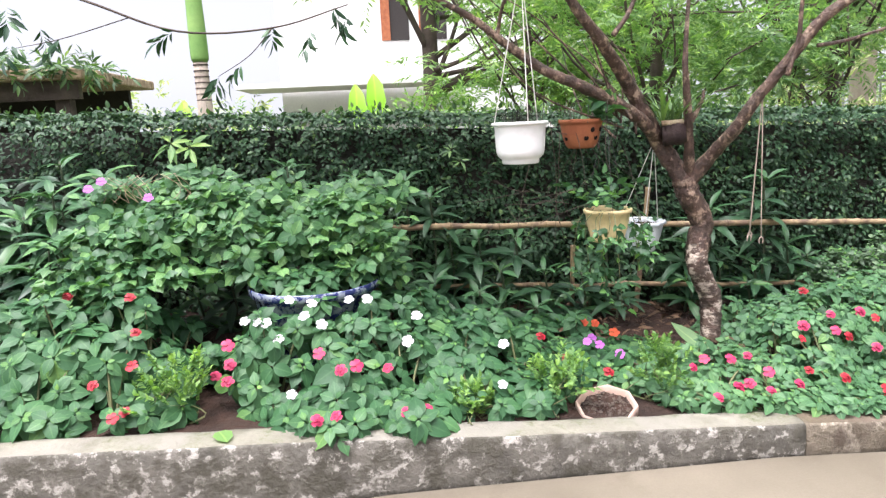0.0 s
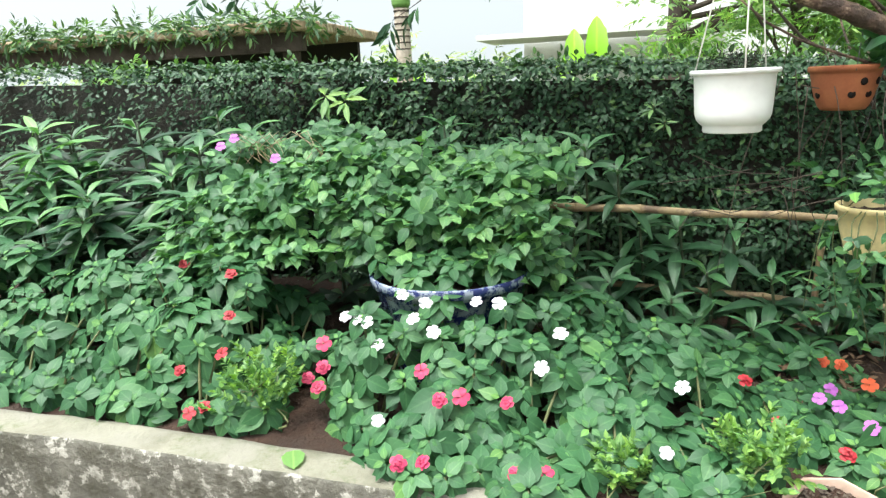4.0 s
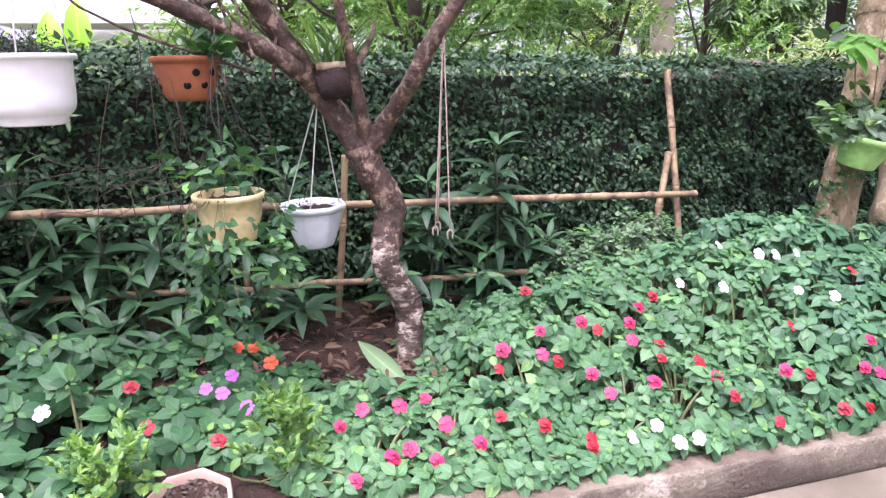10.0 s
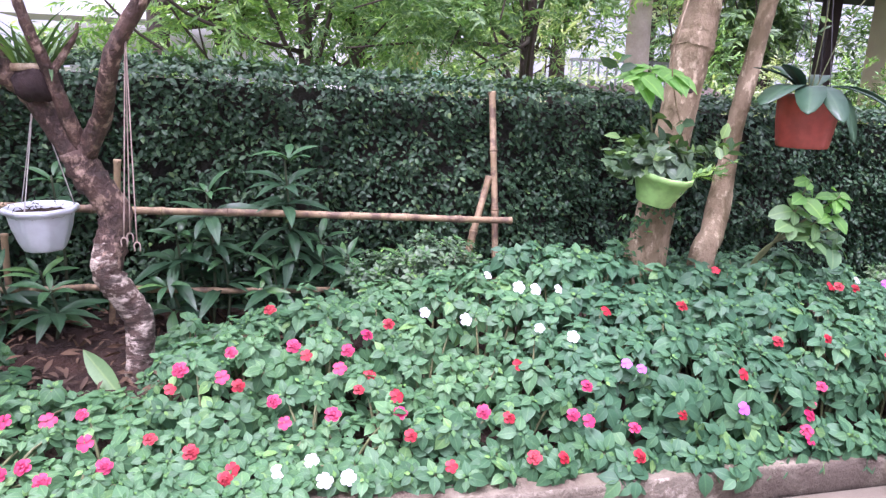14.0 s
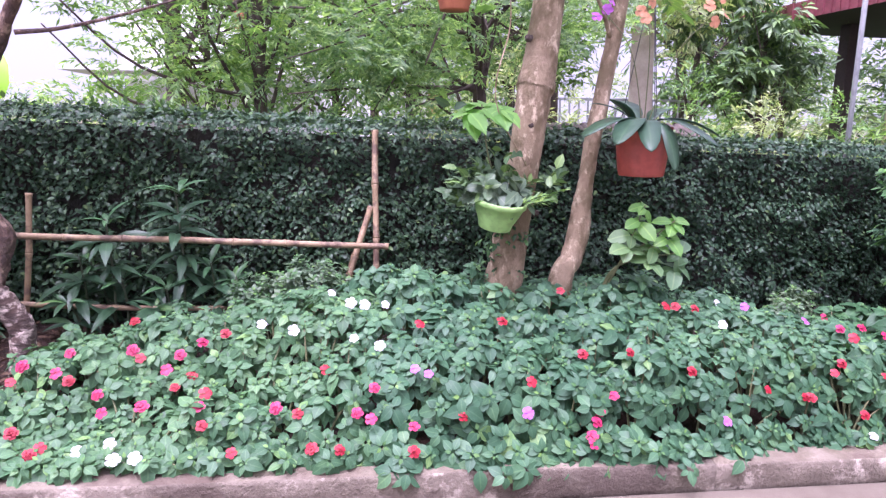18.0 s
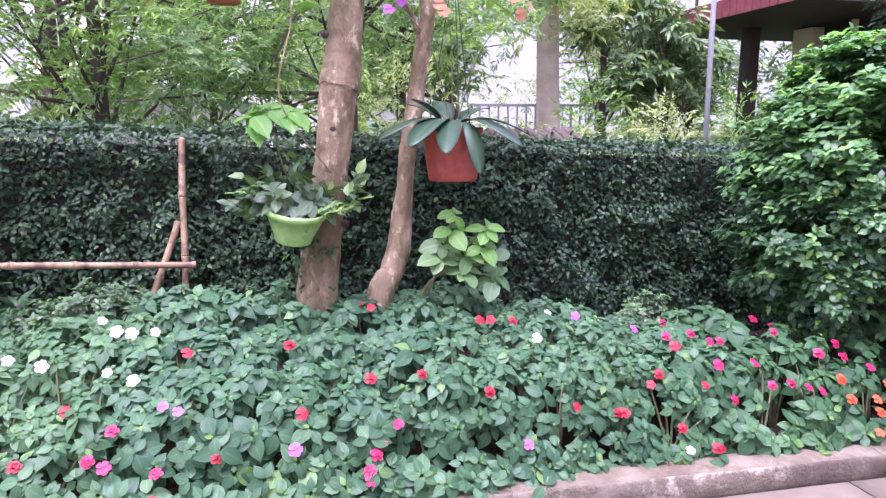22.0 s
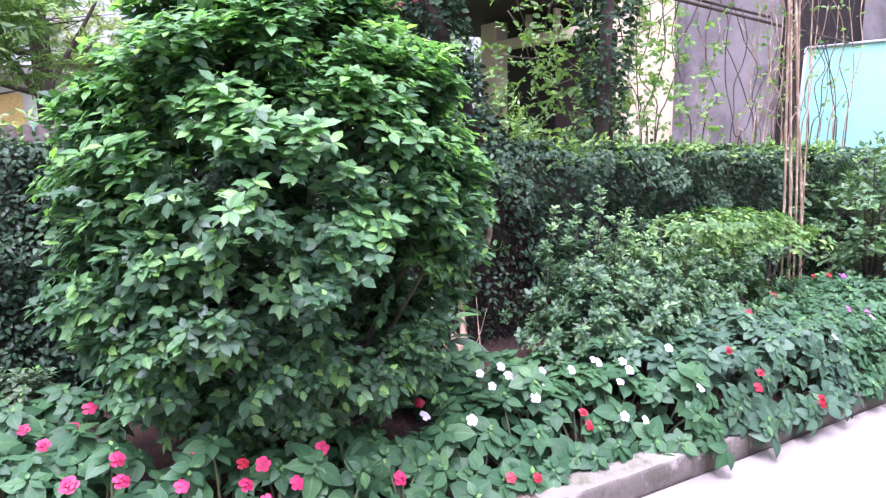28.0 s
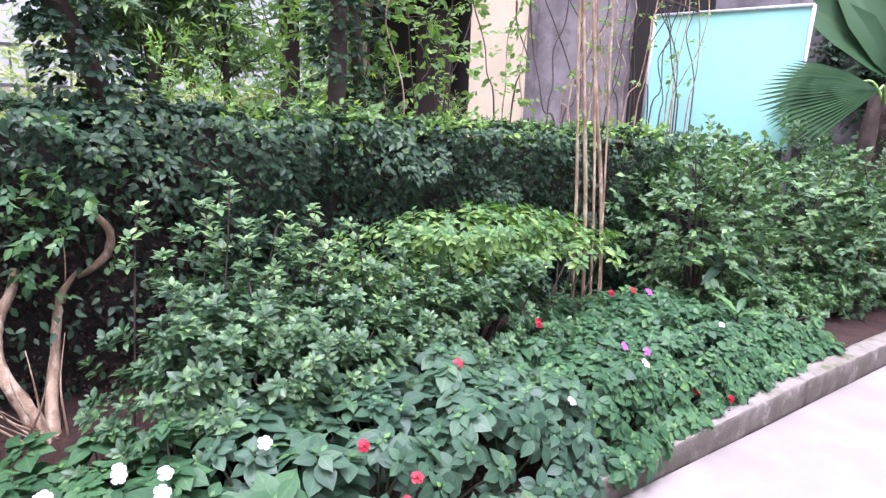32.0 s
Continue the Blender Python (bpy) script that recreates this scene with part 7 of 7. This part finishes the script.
for x in (0.6, 1.9):
    w = part("window", box_bm(x, x + 0.9, 23.93, 24, 4.2, 5.6), M_SHADE, far)
    part("shutter", box_bm(x - 0.05, x + 0.25, 23.88, 23.928, 4.2, 5.6), M_TERRA, w)

# low planting beyond the wall, which closes the view at eye height
for i in range(26):
    x = -6 + i * 0.95 + rng.uniform(-0.3, 0.3)
    y = rng.uniform(6.2, 8.5) + 0.25 * max(0, x - 5)
    if x < 0.4 and x > -3:
        y += 6
    h = rng.uniform(0.8, 1.7) + (0.5 if x > 0.5 else 0)
    # From x 5.2 on, every other shrub takes the haze-tinted leaf colour.
    shrub("garden_shrub", "leafy shrub in the yard beyond the wall, some tinted for haze", "shrub", (x, y, G(x) - 0.1), (x, y, G(x) + h * 0.55), (rng.uniform(0.5, 0.9), 0.5, h * 0.55), 190, L_SLIM, 0.11, 9, 0.22, (M_TREE, M_LIGHT, M_TREE2)[i % 3] if x < 5.2 else (M_HAZELEAF, M_LIGHT)[i % 2], low=-0.9, lump=0.35, seed=i * 2.3, limbs=6, group="shrubs beyond the wall")


# far woods that close the distance


def far_woods(x0, x1, y, h, n, leaf):
    pos = np.stack([rng.uniform(x0, x1, n), y + rng.normal(0, 0.8, n), np.zeros(n)], -1)
    top = h * (0.75 + 0.35 * np.array([noise.noise((q * 0.35, y, 0.0)) for q in pos[:, 0]]) + 0.15 * np.array([noise.noise((q * 1.6, y, 2.0)) for q in pos[:, 0]]))
    pos[:, 2] = -0.9 + (top + 0.9) * rng.uniform(0, 1, n)
    d = rng.normal(0, 1, (n, 3)) * [1, 1, 0.5]
    v, f = twigs(L_SLIM, pos, d, 0.5, 8, 0.26, 0.8, 0.7)
    tagged(mesh_of("far_woods", v, f, leaf), "distant leafy woods, the pale ones tinted for haze", "woods", kind="stuff")


far_woods(5.0, 16.0, 15.5, 2.0, 900, M_HAZELEAF)
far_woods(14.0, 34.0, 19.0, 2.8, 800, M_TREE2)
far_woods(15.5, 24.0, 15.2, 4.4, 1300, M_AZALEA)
far_woods(3.0, 30.0, 26.0, 4.6, 1400, M_HAZELEAF)
far_woods(-30.0, -3.5, 24.0, 3.2, 1200, M_HAZELEAF)


# ---- ivy-clad trunks and hanging vines at the far end ----
def ivy_trunk(x, y, top, r, n, lean=0.0):
    p = thing("ivy_clad_trunk", "slim trunk clad in dark ivy rising from the wall", "tree", group="ivy-clad trunks")
    limb("trunk", [(x, y, G(x), r), (x + lean * 1.2 / top, y, 1.2, r * 0.9), (x + lean, y, top, r * 0.6)], M_BARK3, p, segs=10, lumps=0.06)
    z = rng.uniform(0.9, top, n)
    a = rng.uniform(0, 6.28, n)
    w = 0.15 + 0.07 * np.sin(z * 5 + x) * rng.uniform(0.3, 1, n)
    pos = np.stack([x + lean * np.clip(z / top, 0, 1) + w * np.cos(a), y + w * np.sin(a) * 0.8, z], -1)
    d = np.stack([np.cos(a), np.sin(a), rng.normal(-0.3, 0.4, n)], -1)
    foliage_part(p, L_FIG, pos, d, 0.06, 4, 0.045, M_HEDGE, "ivy")


ivy_trunk(9.24, 4.15, 2.9, 0.05, 900, -1.2)
ivy_trunk(9.95, 4.22, 3.0, 0.06, 520, 0.1)
ivy_trunk(10.35, 4.4, 3.0, 0.04, 260, -0.25)
for k in range(44):
    vn = thing("hanging_vine", "thin bare hanging vine with a few light leaves", "vine", group="hanging vines")
    x = rng.uniform(10.2, 14.2) if k < 26 else rng.uniform(12.4, 13.9)
    y = 4.35 + rng.uniform(-0.1, 0.5)
    pts = [(x, y, G(x) - 0.1, 0.008), (x + rng.normal(0, 0.05), y, rng.uniform(0.9, 1.2), 0.007)]
    for j in range(5):
        pts.append((pts[-1][0] + rng.normal(0, 0.09), pts[-1][1] + rng.normal(0, 0.05), pts[-1][2] + rng.uniform(0.2, 0.38), 0.005))
    limb("stem", pts, M_BARK3 if k % 2 else M_VINE, vn, segs=5, steps=5)
    if k % 2 == 0:
        q = np.array([p_[:3] for p_ in pts[2:]]) + rng.normal(0, 0.05, (5, 3))
        foliage_part(vn, L_OVAL, q, rng.normal(0, 1, q.shape) * [1, 0.5, 0.5], 0.08, 3, 0.06, M_LIGHT, "leaves")
for a, b in (((10.2, 4.5, 2.35), (14.6, 4.6, 2.05)), ((9.0, 4.6, 2.5), (13.0, 4.8, 2.3))):
    st = thing("trellis_pole", "thin pole of an overhead trellis hung with vines", "pole", group="trellis poles")
    limb("pole", [(*a, 0.016), (*b, 0.014)], M_BARK3, st, segs=8, steps=2)
q = np.stack([rng.uniform(9.5, 11.8, 420), rng.uniform(4.3, 5.2, 420), rng.uniform(1.15, 2.7, 420)], -1)
# Two canopies of leaves above the view, added to shade bed and wall.
q = np.concatenate([q, np.stack([rng.uniform(8.6, 13.6, 520), rng.uniform(3.3, 6.0, 520), rng.uniform(2.75, 3.3, 520)], -1)])
q = np.concatenate([q, np.array([8.75, 4.0, 2.95]) + rand_dirs(420) * [0.85, 0.6, 0.3] * rng.uniform(0.3, 1, (420, 1))])
og = thing("overgrown_climber", "tangle of twigs with light green leaves above the wall, plus unseen leaves added for shade", "climber")
foliage_part(og, L_OVAL, q, rng.normal(0, 1, q.shape) * [1, 0.6, 0.5], 0.16, 6, 0.065, M_LIGHT)
for k in range(160):
    i, j = rng.integers(0, len(q), 2)
    if np.linalg.norm(q[i] - q[j]) < 1.6:
        m = 0.5 * (q[i] + q[j]) + rng.normal(0, 0.1, 3)
        limb("twig", [(*q[i], 0.006), (*m, 0.005), (*q[j], 0.003)], M_BARK3, og, segs=5, steps=4)

# fan palm at the far end
M_PALM = leaf_mat("palm_leaf", [(0.0, (0.012, 0.045, 0.018)), (1.0, (0.026, 0.080, 0.030))], 0.6, 0.06, 0.15)
fp = thing("fan_palm", "fan palm with dark green pleated leaves", "palm")
limb("trunk", [(14.6, 3.1, -0.7, 0.085), (14.6, 3.1, 0.6, 0.07), (14.6, 3.06, 1.38, 0.06)], M_BARK3, fp, segs=10, lumps=0.06)
for hub, aim, ln, spread in (((13.85, 2.80, 1.34), (-0.75, 0.65, 0.02), 0.85, 0.62), ((14.4, 3.15, 1.42), (-0.5, 0.8, -0.35), 0.75, 0.8), ((14.5, 2.75, 1.5), (-0.3, -0.9, 0.1), 0.7, 1.1)):
    limb("leaf_stalk", [(14.6, 3.0, 1.25, 0.016), (*(0.5 * (np.array(hub) + [14.6, 3.0, 1.42])), 0.012), (*hub, 0.010)], M_GSTEM, fp, segs=6)
    a = np.linspace(-spread, spread, 22)
    d = unit(np.array(aim))
    s = unit(np.cross(d, [-0.75, -0.35, 0.55]))
    ax = np.cos(a)[:, None] * d + np.sin(a)[:, None] * s
    v, f = leaves(leaf_shape([(0, 0.004), (0.4, 0.036), (0.7, 0.028), (1, 0)], 0.6, 0.3), np.tile([hub], (22, 1)), ax, np.tile([-0.75, -0.35, 0.55], (22, 1)), ln * (1 - 0.25 * np.abs(a) / spread))
    mesh_of("fan_leaf", v, f, M_PALM, fp)
bl = thing("broad_leaved_palm", "tall plant with broad glossy dark leaves beside the palm", "plant")
limb("stem", [(15.0, 3.12, -0.7, 0.09), (14.98, 3.12, 0.8, 0.10), (14.95, 3.1, 1.2, 0.12), (14.9, 3.05, 1.5, 0.05)], M_BARK3, bl, segs=12, lumps=0.12)
for ax, ln in (((-0.2, 0.8, 0.95), 1.3), ((0.0, 0.45, 1.0), 1.3), ((-0.3, -0.3, 0.9), 1.2)):
    v, f = leaves(leaf_shape([(0, 0.01), (0.15, 0.10), (0.45, 0.17), (0.75, 0.13), (1, 0)], 0.5, 0.35), np.array([[14.9, 3.05, 1.45]]), np.array([ax]), np.array([[-0.8, -0.4, 0.6]]), np.array([ln]))
    mesh_of("blade", v, f, M_PALM, bl)

tree_behind("shade_tree", "light green tree across the yard, haze put into its leaf colour", 4.4, 15.5, 5.2, 0.10, [((4.6, 15.2, 2.9), (1.1, 0.9, 0.9)), ((6.3, 15.8, 3.4), (1.3, 0.9, 0.6)), ((7.9, 15.6, 2.9), (1.0, 0.9, 1.1)), ((5.8, 15.4, 4.6), (2.2, 1.0, 0.8))], 900, M_HAZELEAF, L_SLIM, 0.20, 10, 0.4, M_BARK3)
# small outbuilding across the yard
M_YDOOR = plain_mat("yellow_door", (0.60, 0.42, 0.16), 0.5)
ob2 = thing("outbuilding", "small pale outbuilding with a yellow door across the yard", "building")
part("wall", box_bm(5.2, 7.4, 18.0, 20.0, -1.0, 2.5), M_FARWALL, ob2)
part("roof", box_bm(5.0, 7.6, 17.7, 20.2, 2.5, 2.65), M_GWALL, ob2)
part("window", box_bm(5.45, 5.85, 17.95, 18.0, 1.2, 2.1), M_SHADE, ob2)
part("door", box_bm(6.05, 6.5, 17.95, 18.0, 0.2, 2.1), M_YDOOR, ob2)
part("sign", box_bm(6.6, 7.1, 17.94, 18.0, 1.1, 1.5), M_TEAL, ob2)
part("base_course", box_bm(5.2, 7.4, 17.93, 17.997, -1.0, 1.15), M_GWALL, ob2)

# dark creeper that hangs on the house's grey wall
n = 2600
q = np.stack([rng.uniform(18.7, 18.98, n), rng.uniform(1.6, 5.5, n), rng.uniform(-0.6, 4.0, n)], -1)
q = q[np.array([noise.noise((b * 1.7, c * 1.7, 5.0)) for _, b, c in q]) > -0.22]
v, f = twigs(L_OVAL, q, rng.normal(0, 0.6, q.shape) + [-0.5, 0, -0.4], 0.18, 5, 0.11, 0.9, 0.4)
tagged(mesh_of("wall_creeper", v, f, M_HEDGE), "dark creeper hanging over the grey end wall", "creeper", kind="stuff")

# low tiled lean-to roof and white railing behind the wall
M_TILE = rough_mat("clay_tile", (0.045, 0.035, 0.030), (0.13, 0.10, 0.085), 6, 0.9, 0.6, 0.01, 40)
lr = thing("lean_to_roof", "low weathered roof of rounded clay tiles behind the wall", "roof")
part("rafter_wall", box_bm(5.35, 7.2, 7.0, 7.1, -0.6, 1.15), M_GWALL, lr)
for i in range(16):
    x = 5.40 + i * 0.112
    limb("tile", [(x, 6.55, 1.12, 0.052), (x, 6.85, 1.20, 0.052), (x, 7.12, 1.27, 0.052)], M_TILE, lr, segs=8, steps=2)
rl = thing("railing", "grey metal railing across the yard", "railing")
for z in (1.15, 1.72):
    part("rail", box_bm(7.6, 10.6, 12.4, 12.44, z, z + 0.05), M_METAL, rl)
for i in range(16):
    x = 7.65 + i * 0.19
    part("baluster", box_bm(x, x + 0.03, 12.405, 12.435, -0.6 if i % 5 == 0 else 1.2, 1.72), M_METAL, rl)
